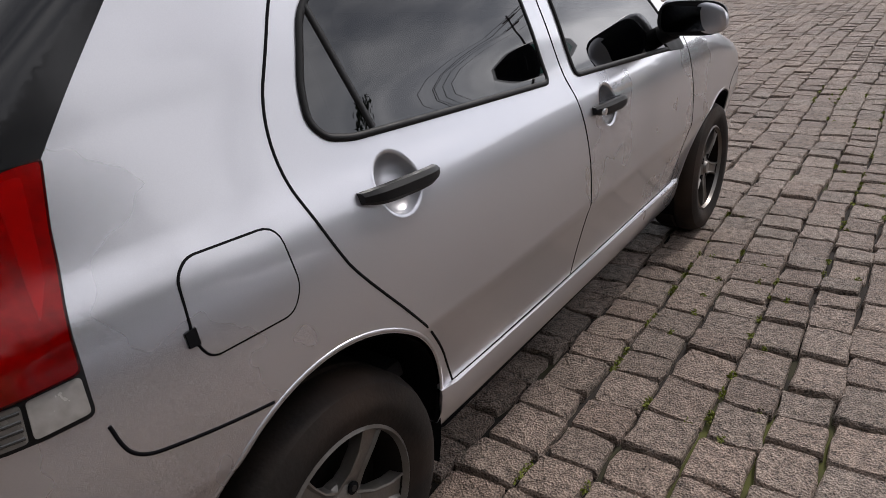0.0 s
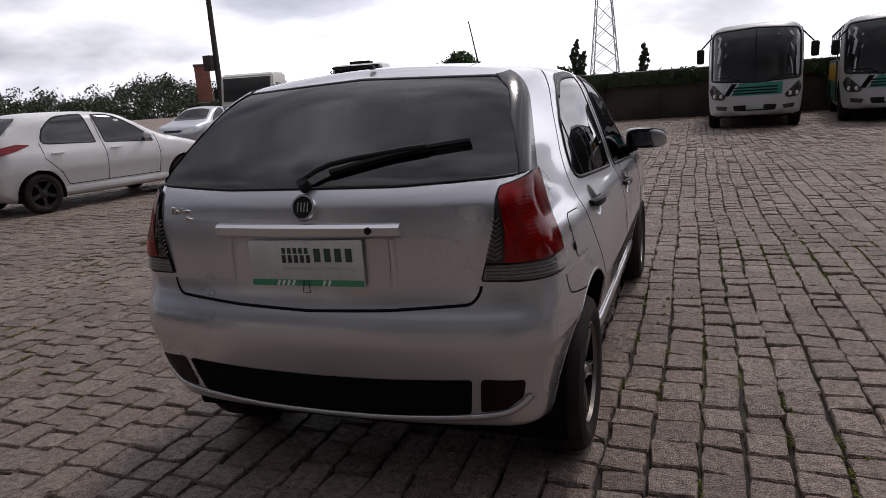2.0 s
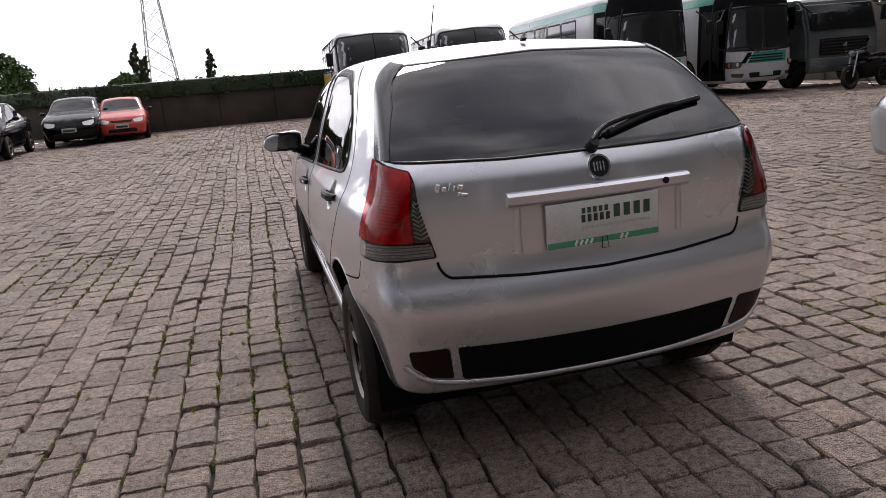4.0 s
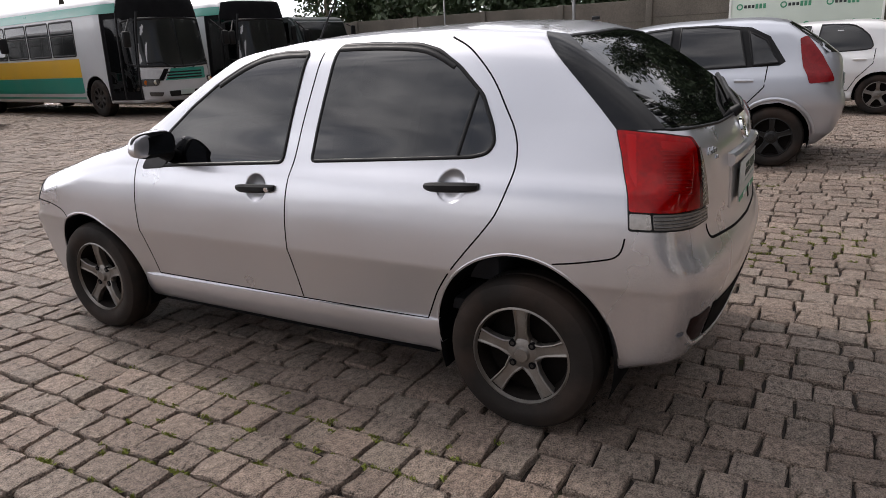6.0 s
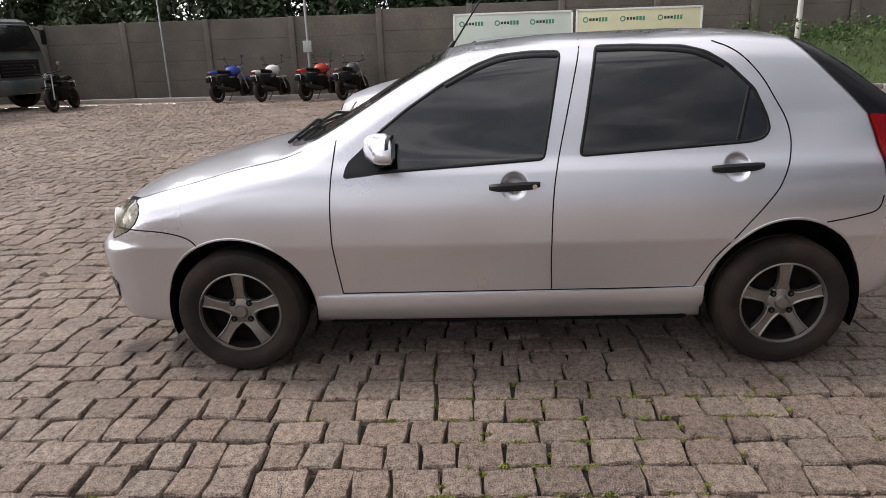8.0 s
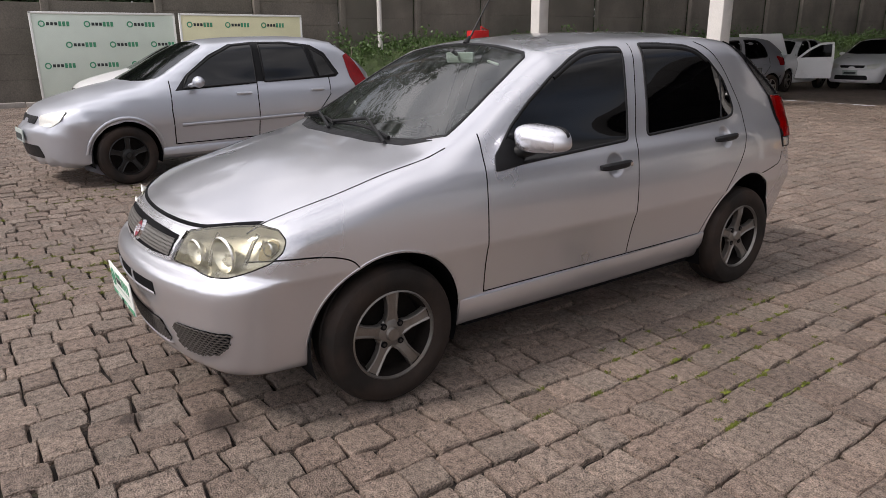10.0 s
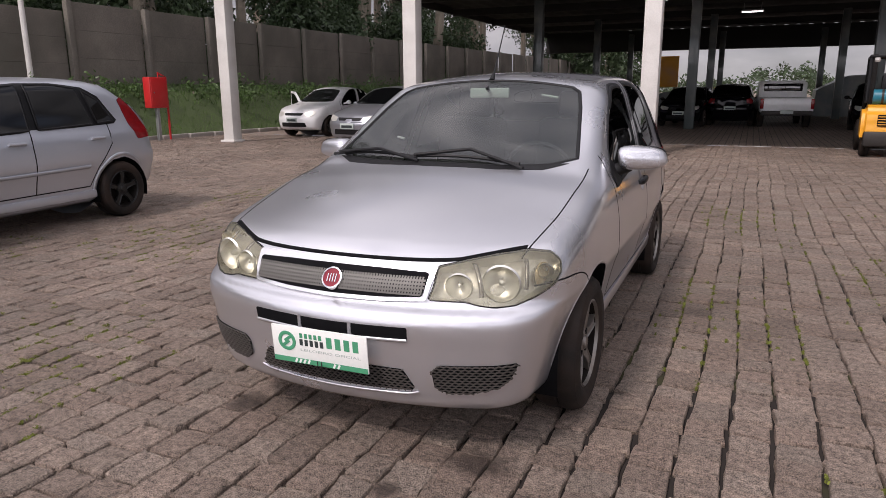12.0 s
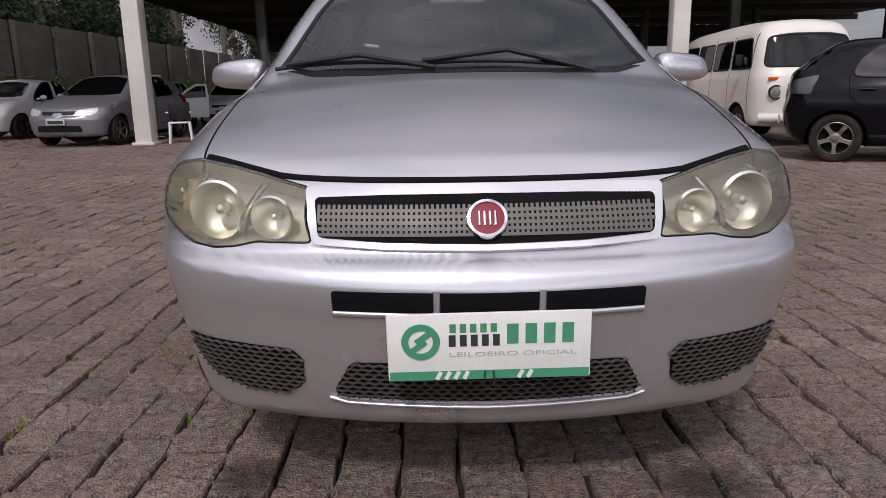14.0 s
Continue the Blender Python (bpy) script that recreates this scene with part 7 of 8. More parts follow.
def motorcycle(m, label, tank_mat):
    t = thing("motorcycle", m, label, "motorcycle", "motorcycles by the wall")
    for y, r in ((0.66, 0.30), (-0.64, 0.295)):
        w = part("wheel", lathe(bmesh.new(), [(r - 0.09, -0.04), (r - 0.03, -0.06), (r, -0.03), (r, 0.03), (r - 0.03, 0.06), (r - 0.09, 0.04)], 30, Matrix.Translation((0, y, r)), True), TYRE, t)
        for k in range(6):
            a = math.pi * k / 6
            d = Vector((0, math.cos(a), math.sin(a))) * (r - 0.06)
            c = Vector((0, y, r))
            part("spoke", rod(bmesh.new(), c - d, c + d, 0.008, n=6), DARKMETAL, w)
        part("brake_disc", rod(bmesh.new(), (-0.02, y, r), (0.02, y, r), 0.17, n=20), BRAKE, w)
    bm = bmesh.new()
    for x in (-0.09, 0.09):
        rod(bm, (x, 0.66, 0.30), (x, 0.42, 0.92), 0.02)
    part("front_fork", bm, STEEL, t)
    bm = bmesh.new()
    rod(bm, (0, 0.40, 0.86), (0, -0.35, 0.60), 0.03)
    rod(bm, (0, 0.40, 0.80), (0, 0.05, 0.32), 0.03)
    rod(bm, (0, 0.05, 0.32), (0, -0.64, 0.30), 0.025)
    rod(bm, (0, -0.30, 0.66), (0, -0.64, 0.30), 0.02)
    part("frame", bm, PLASTIC, t)
    part("engine", box(bmesh.new(), (0, 0.04, 0.45), (0.30, 0.52, 0.40), 0.09), BRAKE, t)
    part("side_cover", box(bmesh.new(), (0, -0.30, 0.62), (0.24, 0.40, 0.24), 0.06), PLASTIC, t)
    part("rear_mudguard", box(bmesh.new(), (0, -0.80, 0.64), (0.15, 0.30, 0.16), 0.04, pose(0, 0, 0, 0)), PLASTIC, t)
    bm = bmesh.new()
    bmesh.ops.create_uvsphere(bm, u_segments=16, v_segments=10, radius=1, matrix=Matrix.Translation((0, 0.20, 0.84)) @ Matrix.Diagonal((0.17, 0.29, 0.15, 1)))
    part("tank", bm, tank_mat, t)
    part("seat", box(bmesh.new(), (0, -0.34, 0.80), (0.22, 0.60, 0.09), 0.04, pose(0, 0, 0, -5)), PLASTIC, t)
    part("tail", box(bmesh.new(), (0, -0.66, 0.82), (0.16, 0.30, 0.10), 0.04), tank_mat, t)
    part("tail_lamp", box(bmesh.new(), (0, -0.83, 0.80), (0.12, 0.04, 0.06), 0.01), REDLENS, t)
    part("number_plate", box(bmesh.new(), (0, -0.86, 0.66), (0.17, 0.01, 0.15), 0.003), SIGNWHITE, t)
    part("exhaust", rod(bmesh.new(), (0.13, -0.05, 0.30), (0.15, -0.72, 0.42), 0.045, n=12), DARKMETAL, t)
    bm = bmesh.new()
    tube(bm, [(-0.36, 0.30, 1.02), (-0.12, 0.40, 0.99), (0.12, 0.40, 0.99), (0.36, 0.30, 1.02)], 0.014)
    part("handlebar", bm, PLASTIC, t)
    for s in (-1, 1):
        mir = part("mirror_stalk", rod(bmesh.new(), (s * 0.24, 0.36, 1.0), (s * 0.32, 0.32, 1.18), 0.007), PLASTIC, t)
        part("mirror", rod(bmesh.new(), (s * 0.32, 0.31, 1.21), (s * 0.32, 0.335, 1.21), 0.05, n=14), CHROME, t)
    bm = bmesh.new()
    bmesh.ops.create_uvsphere(bm, u_segments=14, v_segments=8, radius=0.09, matrix=Matrix.Translation((0, 0.52, 0.90)))
    part("head_lamp", bm, CLEAR, t)
    part("front_mudguard", box(bmesh.new(), (0, 0.66, 0.64), (0.11, 0.42, 0.03), 0.012), tank_mat, t)
    part("side_stand", rod(bmesh.new(), (0.05, 0.0, 0.28), (-0.2, 0.05, 0.01), 0.012), DARKMETAL, t)
    return t


motorcycle(heading(14.9, 11.2, -0.97, -0.12) @ pose(0, 0, 0, 0, 8, 0), "black motorcycle leaning on its stand on the cobbles", BLACK)
motorcycle(heading(16.5, 7.1, 0.95, -0.35) @ pose(0, 0, 0, 0, -6, 0), "blue motorcycle parked before the wall", BLUE)
motorcycle(heading(16.3, 5.85, 0.96, -0.25) @ pose(0, 0, 0, 0, -6, 0), "black and white motorcycle parked before the wall", WHITE)
motorcycle(heading(16.2, 4.45, 0.9, -0.45) @ pose(0, 0, 0, 0, -6, 0), "red motorcycle parked before the wall", REDPAINT)
motorcycle(heading(16.1, 3.5, 0.95, -0.3) @ pose(0, 0, 0, 0, -6, 0), "dark green motorcycle parked before the wall", TRUCKGREY)


def forklift(m):
    t = thing("forklift_truck", m, "yellow forklift with blue gas bottle seen from behind", "forklift")
    bm = bmesh.new()
    prism(bm, [(-1.25, 0.30), (-1.30, 0.65), (-1.22, 0.92), (-1.05, 1.02), (-0.1, 1.00), (0.0, 0.90), (0.0, 0.30)], -0.52, 0.52, "x")
    bmesh.ops.bevel(bm, geom=list(bm.edges), offset=0.09, segments=3, affect="EDGES")
    part("counterweight", bm, YELLOW, t)
    vent = part("radiator_vent", box(bmesh.new(), (0, -1.27, 0.72), (0.50, 0.08, 0.22), 0.02), GAP, t)
    for k in range(4):
        part("vent_bar", box(bmesh.new(), (0, -1.312, 0.645 + 0.05 * k), (0.48, 0.012, 0.016), 0.003), YELLOW, vent)
    part("rear_apron", box(bmesh.new(), (0, -1.17, 0.37), (0.92, 0.28, 0.30), 0.05), DARKMETAL, t)
    part("chassis", box(bmesh.new(), (0, 0.45, 0.52), (0.98, 1.1, 0.5), 0.05), YELLOW, t)
    part("gas_bottle", rod(bmesh.new(), (-0.36, -0.85, 1.17), (0.36, -0.85, 1.17), 0.14, n=20), CYAN, t)
    part("seat", box(bmesh.new(), (0, -0.15, 1.22), (0.48, 0.45, 0.14), 0.05), PLASTIC, t)
    part("seat_back", box(bmesh.new(), (0, -0.40, 1.40), (0.46, 0.12, 0.42), 0.05), PLASTIC, t)
    for y in (-0.66, -0.42, -0.18, 0.06, 0.30, 0.48):
        part("guard_bar", box(bmesh.new(), (0, y, 1.95), (0.96, 0.05, 0.05), 0.012), PLASTIC, t)
    for s in (-1, 1):
        part("guard_post", rod(bmesh.new(), (s * 0.46, -0.70, 1.05), (s * 0.46, -0.62, 1.95), 0.035), PLASTIC, t)
        part("guard_post", rod(bmesh.new(), (s * 0.46, 0.75, 0.8), (s * 0.46, 0.48, 1.95), 0.035), PLASTIC, t)
        part("guard_rail", rod(bmesh.new(), (s * 0.46, -0.66, 1.95), (s * 0.46, 0.50, 1.95), 0.035), PLASTIC, t)
        part("mast", box(bmesh.new(), (s * 0.33, 1.12, 1.08), (0.10, 0.16, 1.95), 0.015), DARKMETAL, t)
        part("fork", box(bmesh.new(), (s * 0.25, 1.75, 0.08), (0.12, 1.1, 0.05), 0.01), DARKMETAL, t)
        make_wheel(t, 0.72, 0.56, 0.34, 0.34, 0.18, DARKMETAL, s, 6, 0.2, False)
        make_wheel(t, -0.85, 0.48, 0.27, 0.27, 0.15, DARKMETAL, s, 6, 0.16, False)
    part("steering_wheel", lathe(bmesh.new(), [(0.15, -0.012), (0.165, 0), (0.15, 0.012), (0.135, 0)], 20, Matrix.Translation((0, 0.35, 1.38)) @ pose(0, 0, 0, 0, 65, 90), True), PLASTIC, t)
    for s in (-1, 1):
        part("bottle_strap", lathe(bmesh.new(), [(0.146, -0.02), (0.148, 0.0), (0.146, 0.02)], 20, Matrix.Translation((s * 0.2, -0.85, 1.17))), DARKMETAL, t)
        part("work_lamp", box(bmesh.new(), (s * 0.36, -0.70, 1.88), (0.10, 0.06, 0.09), 0.02), LAMPPALE, t)
    part("carriage", box(bmesh.new(), (0, 1.20, 0.5), (0.9, 0.08, 0.5), 0.02), DARKMETAL, t)


forklift(heading(-3.95, -13.0, -0.1, -1))


# ---- the yard ----
def wall_x(y):
    return 17.0 + 0.06 * y


def concrete_wall():
    """Precast wall: posts with stacked slabs between them, stepping up along the bank."""
    w = thing("wall_east", Matrix(), "weathered grey precast concrete wall with posts", "wall", "", "structure")
    y = 34.0
    k = 0
    while y > -62:
        x = wall_x(y)
        base = 0.0 if y > -6 else min(0.9, (-6 - y) * 0.12)
        top = 2.3 + 0.12 * (y < 3) + 1.4 * min(1.0, max(0.0, (0.5 - y) / 10.0))
        part("wall_post", box(bmesh.new(), (x - 0.02, y, top / 2), (0.17, 0.17, top + 0.03), 0.015), CONCRETE, w)
        part("joint_mortar", box(bmesh.new(), (x + 0.005, y - 1.3, top / 2 - 0.01), (0.06, 2.46, top - 0.02)), WALLDARK, w)
        n = 4 if top < 2.8 else 5
        h = top / n
        for i in range(n):
            part("wall_slab", box(bmesh.new(), (x, y - 1.3, h * (i + 0.5)), (0.09, 2.46, h - 0.004), 0.006, None, 1), CONCRETE, w)
        y -= 2.6
        k += 1


concrete_wall()


def yard_kerb():
    k = thing("kerb", Matrix(), "pale concrete kerb before the wall and the grass bank", "kerb", "", "structure")
    y = 14.0
    while y > -40:
        x = wall_x(y) - (0.75 if y > -2 else 2.2)
        part("kerb_stone", box(bmesh.new(), (x, y - 0.5, 0.04), (0.13, 0.985, 0.16), 0.02), KERB, k)
        y -= 1.0


yard_kerb()


def leaves(name, centres, size, count, spread, material, parent=None, seed=3, label="", kind=""):
    """Many small bent leaves scattered round the given centres."""
    rng2 = np.random.default_rng(seed)
    c = np.repeat(np.asarray(centres, float), count, 0)
    n = len(c)
    d = rng2.normal(0, 1, (n, 3))
    d /= np.linalg.norm(d, axis=1, keepdims=True)
    p = c + d * (rng2.random((n, 1)) ** 0.5) * np.asarray(spread)
    u = rng2.normal(0, 1, (n, 3))
    u /= np.linalg.norm(u, axis=1, keepdims=True)
    w = np.cross(u, rng2.normal(0, 1, (n, 3)))
    w /= np.maximum(np.linalg.norm(w, axis=1, keepdims=True), 1e-6)
    s = size * rng2.uniform(0.6, 1.4, (n, 1))
    quad = np.stack([p - u * s, p + w * s * 0.5, p + u * s, p - w * s * 0.5], 1).reshape(-1, 3)
    f = np.arange(n * 4).reshape(-1, 4)
    ob = mesh_object(name, quad, f.tolist(), material, parent, label)
    if kind:
        tagged(ob, "", "", "", kind)
    return ob


def grass_bank():
    ys = np.linspace(-2.5, -60, 40)
    rows = []
    for y in ys:
        x0, x1 = wall_x(y) - 2.13, wall_x(y) - 0.05
        h = 0.10 + 1.40 * min(1, max(0, (-2 - y) / 8))
        rows.append([(x0, y, 0.06), (x0 + 0.5, y, 0.10 + 0.2 * h), (x0 + 1.3, y, 0.08 + 0.75 * h), (x1, y, 0.08 + h)])
    verts = [v for r in rows for v in r]
    faces = [(i * 4 + j, i * 4 + j + 1, i * 4 + j + 5, i * 4 + j + 4) for i in range(len(rows) - 1) for j in range(3)]
    b = mesh_object("grass_bank", verts, faces, EARTH, None, "", True)
    tagged(b, "green grass bank below the concrete wall", "grass", "", "structure")
    rng2 = np.random.default_rng(8)
    y = rng2.uniform(-45, -2.6, 16000)
    t = rng2.random(16000)
    x0 = wall_x(y) - 2.13
    h = 0.10 + 1.40 * np.clip((-2 - y) / 8, 0, 1)
    z = np.interp(t, [0, 0.25, 0.65, 1], [0, 0, 0, 0]) + np.where(t < 0.25, 0.06 + (0.04 + 0.2 * h) * t / 0.25, np.where(t < 0.62, 0.10 + 0.2 * h + (0.55 * h - 0.02) * (t - 0.25) / 0.37, 0.08 + 0.75 * h + 0.25 * h * (t - 0.62) / 0.38))
    ln = rng2.uniform(0.05, 0.16, 16000)
    a = rng2.uniform(0, 2 * math.pi, 16000)
    p = np.stack([x0 + 2.08 * t, y, z], 1)
    side = np.stack([np.cos(a), np.sin(a), 0 * a], 1) * 0.012
    tip = p + np.stack([rng2.normal(0, 0.04, 16000), rng2.normal(0, 0.04, 16000), ln], 1)
    v = np.stack([p - side, p + side, tip], 1).reshape(-1, 3)
    g = mesh_object("grass", v, np.arange(48000).reshape(-1, 3).tolist(), GRASS)
    tagged(g, "tufts of rough green grass on the bank", "grass", "", "stuff")
    # shrubs along the bank
    for k, y in enumerate(np.arange(-7.5, -40, -2.1)):
        x = wall_x(y) - 0.75
        bush = thing("shrub", Matrix.Translation((x, y, 0.85)), "dense green shrub at the foot of the wall", "shrub", "shrubs on the bank")
        r2 = np.random.default_rng(40 + k)
        cs = r2.normal(0, 1, (26, 3)) * (0.38, 0.75, 0.26) + (0, 0, 0.45)
        leaves("foliage", cs, 0.055, 26, 0.26, LEAF, bush, 50 + k)
        part("stem", rod(bmesh.new(), (0, 0, -0.3), (0.05, 0, 0.5), 0.03), BARK, bush)


grass_bank()


def sign_board(y0, y1, z0, z1, board, seed):
    x = wall_x((y0 + y1) / 2) - 0.62
    s = thing("sign_board", Matrix(), "printed advertising board with repeated marks before the wall", "sign", "sign boards")
    part("board", box(bmesh.new(), (x, (y0 + y1) / 2, (z0 + z1) / 2), (0.04, abs(y1 - y0) - 0.04, z1 - z0), 0.004), board, s)
    fr = [(y0, z0), (y1, z0), (y1, z1), (y0, z1)]
    for i in range(4):
        (a, b), (c, d) = fr[i], fr[(i + 1) % 4]
        part("board_frame", box(bmesh.new(), (x - 0.01, (a + c) / 2, (b + d) / 2), (0.06, abs(c - a) + 0.05, abs(d - b) + 0.05), 0.006), SIGNWHITE, s)
    for k in range(3):
        for j in range(3):
            y = y0 + (y1 - y0) * (0.2 + 0.3 * j + (0.12 if k % 2 else -0.04))
            z = z1 - 0.25 - 0.48 * k
            if z < z0 + 0.15:
                continue
            d = -1
            mk = Matrix.Translation((x - 0.022, y + 0.30, z)) @ pose(0, 0, 0, 0, 0, 180)
            part("print_ring", lathe(bmesh.new(), [(0.045, 0), (0.045, 0.003), (0.075, 0.003), (0.075, 0)], 16, mk), SIGNGREEN, s)
            for i in range(6):
                part("print_bar", box(bmesh.new(), (x - 0.024, y + 0.17 - 0.085 * i, z), (0.004, 0.06, 0.07 if i < 3 else 0.11)), SIGNDARK if i < 3 else SIGNGREEN, s)
    for y in (y0 - 0.3, y1 + 0.3):
        part("board_leg", box(bmesh.new(), (x + 0.05, y, z1 / 2), (0.05, 0.05, z1), 0.004), STEEL, s)


sign_board(0.62, -2.62, 0.12, 2.15, SIGNMINT, 1)
sign_board(-2.72, -6.05, 0.12, 2.15, SIGNCREAM, 2)


def slim_pole(x, y, h, r, mat, name, label):
    p = thing(name, Matrix.Translation((x, y, 0)), label, "pole")
    part("shaft", rod(bmesh.new(), (0, 0, 0), (0, 0, h), r, r * 0.85, 12), mat, p)
    part("foot", rod(bmesh.new(), (0, 0, 0), (0, 0, 0.06), r * 2, r * 1.6, 12), mat, p)
    return p


pb = slim_pole(wall_x(4.9) - 0.3, 4.9, 5.5, 0.045, STEEL, "steel_pole", "slim grey steel pole with a small box by the wall")
part("junction_box", box(bmesh.new(), (-0.08, 0, 1.45), (0.12, 0.24, 0.32), 0.015), SIGNGREY, pb)
slim_pole(wall_x(9.3) - 0.3, 9.3, 5.0, 0.03, STEEL, "steel_pole", "slim grey steel pole standing by the wall")
slim_pole(wall_x(-8.6) - 0.45, -8.6, 5.5, 0.075, COLUMN, "white_pole", "white post standing at the grass bank")


def hydrant():
    h = thing("hydrant_cabinet", Matrix.Translation((13.9, -10.7, 0)), "red fire-hose cabinet on a post", "cabinet")
    part("post", box(bmesh.new(), (0, 0, 0.5), (0.10, 0.10, 1.0), 0.01), STEEL, h)
    part("cabinet_box", box(bmesh.new(), (0, 0, 1.32), (0.26, 0.62, 0.84), 0.03), HYDRED, h)
    part("cabinet_door", box(bmesh.new(), (-0.135, 0.0, 1.32), (0.02, 0.54, 0.74), 0.01), HYDRED, h)
    part("door_knob", rod(bmesh.new(), (-0.14, 0.2, 1.32), (-0.17, 0.2, 1.32), 0.02, n=10), CHROME, h)
    part("pipe", tube(bmesh.new(), [(0.02, -0.42, 0.0), (0.02, -0.42, 1.75), (0.02, -0.15, 1.85), (0.02, -0.15, 1.7)], 0.03), HYDRED, h)


hydrant()


# ---- shed ----
COLS = (11.55, 6.05, 0.62, -4.80, -10.3, -15.8)
YC, ZR = -11.0, 4.75


def shed():
    for i, x in enumerate(COLS):
        c = thing("shed_column", Matrix.Translation((x, YC, 0)), "white-painted square concrete column", "column", "shed columns")
        part("shaft", box(bmesh.new(), (0, 0, ZR / 2), (0.34, 0.34, ZR), 0.02), COLUMN, c)
        part("footing", box(bmesh.new(), (0, 0, 0.03), (0.46, 0.46, 0.06), 0.015), COLUMN, c)
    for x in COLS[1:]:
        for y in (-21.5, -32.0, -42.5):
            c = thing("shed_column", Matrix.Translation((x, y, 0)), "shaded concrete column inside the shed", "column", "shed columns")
            # inner columns in dark paint, not the front white: their shade is coloured in
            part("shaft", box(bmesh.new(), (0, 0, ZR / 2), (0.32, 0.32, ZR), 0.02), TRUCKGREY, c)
    roof = thing("shed_roof", Matrix(), "dark corrugated roof of the open shed", "roof", "", "structure")
    bm = bmesh.new()
    n = 220
    xs = np.linspace(11.75, -24, n)
    a = [[bm.verts.new((x, y, z + 0.03 * math.sin(k * 1.57))) for k, x in enumerate(xs)] for y, z in ((-10.2, ZR + 0.32), (-43.5, ZR + 0.32))]
    for k in range(n - 1):
        bm.faces.new((a[0][k], a[0][k + 1], a[1][k + 1], a[1][k]))
    part("roof_sheet", bm, ROOFDARK, roof)
    part("fascia", box(bmesh.new(), (-6.1, -10.25, ZR + 0.30), (35.8, 0.12, 0.55), 0.02), ROOFDARK, roof)
    part("side_fascia", box(bmesh.new(), (11.77, -26.8, ZR + 0.30), (0.10, 33.4, 0.55), 0.02), ROOFDARK, roof)
    part("back_beam", box(bmesh.new(), (-6.1, -43.3, ZR - 0.35), (35.8, 0.25, 1.3), 0.02), ROOFDARK, roof)
    for y in (-11.0, -16.2, -21.5, -26.8, -32.0, -37.2):
        part("roof_truss", box(bmesh.new(), (-6.1, y, ZR + 0.08), (35.6, 0.16, 0.30), 0.01), ROOFDARK, roof)
    for x, y in ((4.4, -14.0), (1.4, -16.5), (-1.8, -16.5), (-3.4, -22), (-7.0, -16.5), (2.2, -24.0), (-6.5, -26), (-10, -20), (-1.0, -30)):
        l = thing("ceiling_light", Matrix.Translation((x, y, ZR - 0.10)), "white tube lamp under the shed roof", "lamp", "shed lamps")
        part("tray", box(bmesh.new(), (0, 0, 0), (0.9, 0.26, 0.06), 0.015), LAMPWHITE, l)
        for s in (-1, 1):
            part("tube", rod(bmesh.new(), (-0.42, s * 0.06, -0.05), (0.42, s * 0.06, -0.05), 0.022), TUBELIT, l)
            part("hanger", rod(bmesh.new(), (s * 0.35, 0, 0.03), (s * 0.35, 0, 0.32), 0.008), STEEL, l)
    # rolls of dark goods along the far side
    for x, y, w, h in ((-6.8, -36, 5.5, 2.1), (-14, -36, 6, 1.9), (2.0, -38.5, 5.0, 1.3)):
        p = thing("covered_stack", Matrix.Translation((x, y, 0)), "dark covered stack at the far side of the shed", "stack", "covered stacks")
        bm = bmesh.new()
        prism(bm, [(-w / 2, 0), (-w / 2 + 0.1, h * 0.75), (-w / 4, h), (w / 4, h * 0.92), (w / 2 - 0.1, h * 0.6), (w / 2, 0)], -1.2, 1.2, "y")
        part("cover", bm, TRUCKGREY, p)


shed()


def plastic_chair(m):
    c = thing("plastic_chair", m, "white plastic garden chair beside the shed column", "chair")
    part("seat", box(bmesh.new(), (0, 0, 0.43), (0.44, 0.42, 0.03), 0.012), WHITE, c)
    part("backrest", box(bmesh.new(), (0, -0.22, 0.66), (0.42, 0.03, 0.36), 0.012), PLASTIC, c)
    for s in (-1, 1):
        for y in (-0.18, 0.18):
            part("leg", rod(bmesh.new(), (s * 0.22, y * 1.15, 0), (s * 0.19, y, 0.43), 0.02, 0.026, 8), WHITE, c)
        part("armrest", box(bmesh.new(), (s * 0.23, -0.02, 0.64), (0.05, 0.40, 0.025), 0.008), WHITE, c)


plastic_chair(heading(5.45, -11.3, -0.3, 0.95))


# ---- far side: hedge wall, poles, wires, distance ----
def hedge_line(x):
    """The wall runs straight behind the lane and slants away beyond x = -6."""
    return 23.4 + 0.9 * max(0.0, -6.0 - x)


def hedge_wall():
    w = thing("wall_north", Matrix(), "dark block wall with a clipped hedge on top", "wall", "", "structure")
    xs = [-66 + 2.0 * k for k in range(40)]
    for x0, x1 in zip(xs, xs[1:]):
        a, b = Vector((x0, hedge_line(x0), land(x0))), Vector((x1, hedge_line(x1), land(x1)))
        turn = Matrix.Translation((a + b) / 2) @ (b - a).to_track_quat("X", "Z").to_matrix().to_4x4()
        ln = (b - a).length
        part("wall_panel", box(bmesh.new(), (0, 0, 0.60), (ln + 0.04, 0.16, 1.30), 0.01, turn), WALLDARK, w)
        part("hedge_core", box(bmesh.new(), (0, 0, 1.47), (ln + 0.1, 0.36, 0.56), 0.08, turn), HEDGE, w)
    rng2 = np.random.default_rng(12)
    hx = rng2.uniform(-66, 12, 3200)
    hy = np.array([hedge_line(x) for x in hx])
    cs = np.stack([hx, hy + rng2.normal(0, 0.17, 3200), rng2.uniform(1.2, 1.72, 3200) + 0.02 * np.clip(-9.5 - hx, 0, 50.5)], 1)
    h = leaves("hedge", cs, 0.045, 26, 0.13, HEDGE, None, 13)
    tagged(h, "dark clipped hedge along the wall top", "hedge", "", "stuff")


hedge_wall()


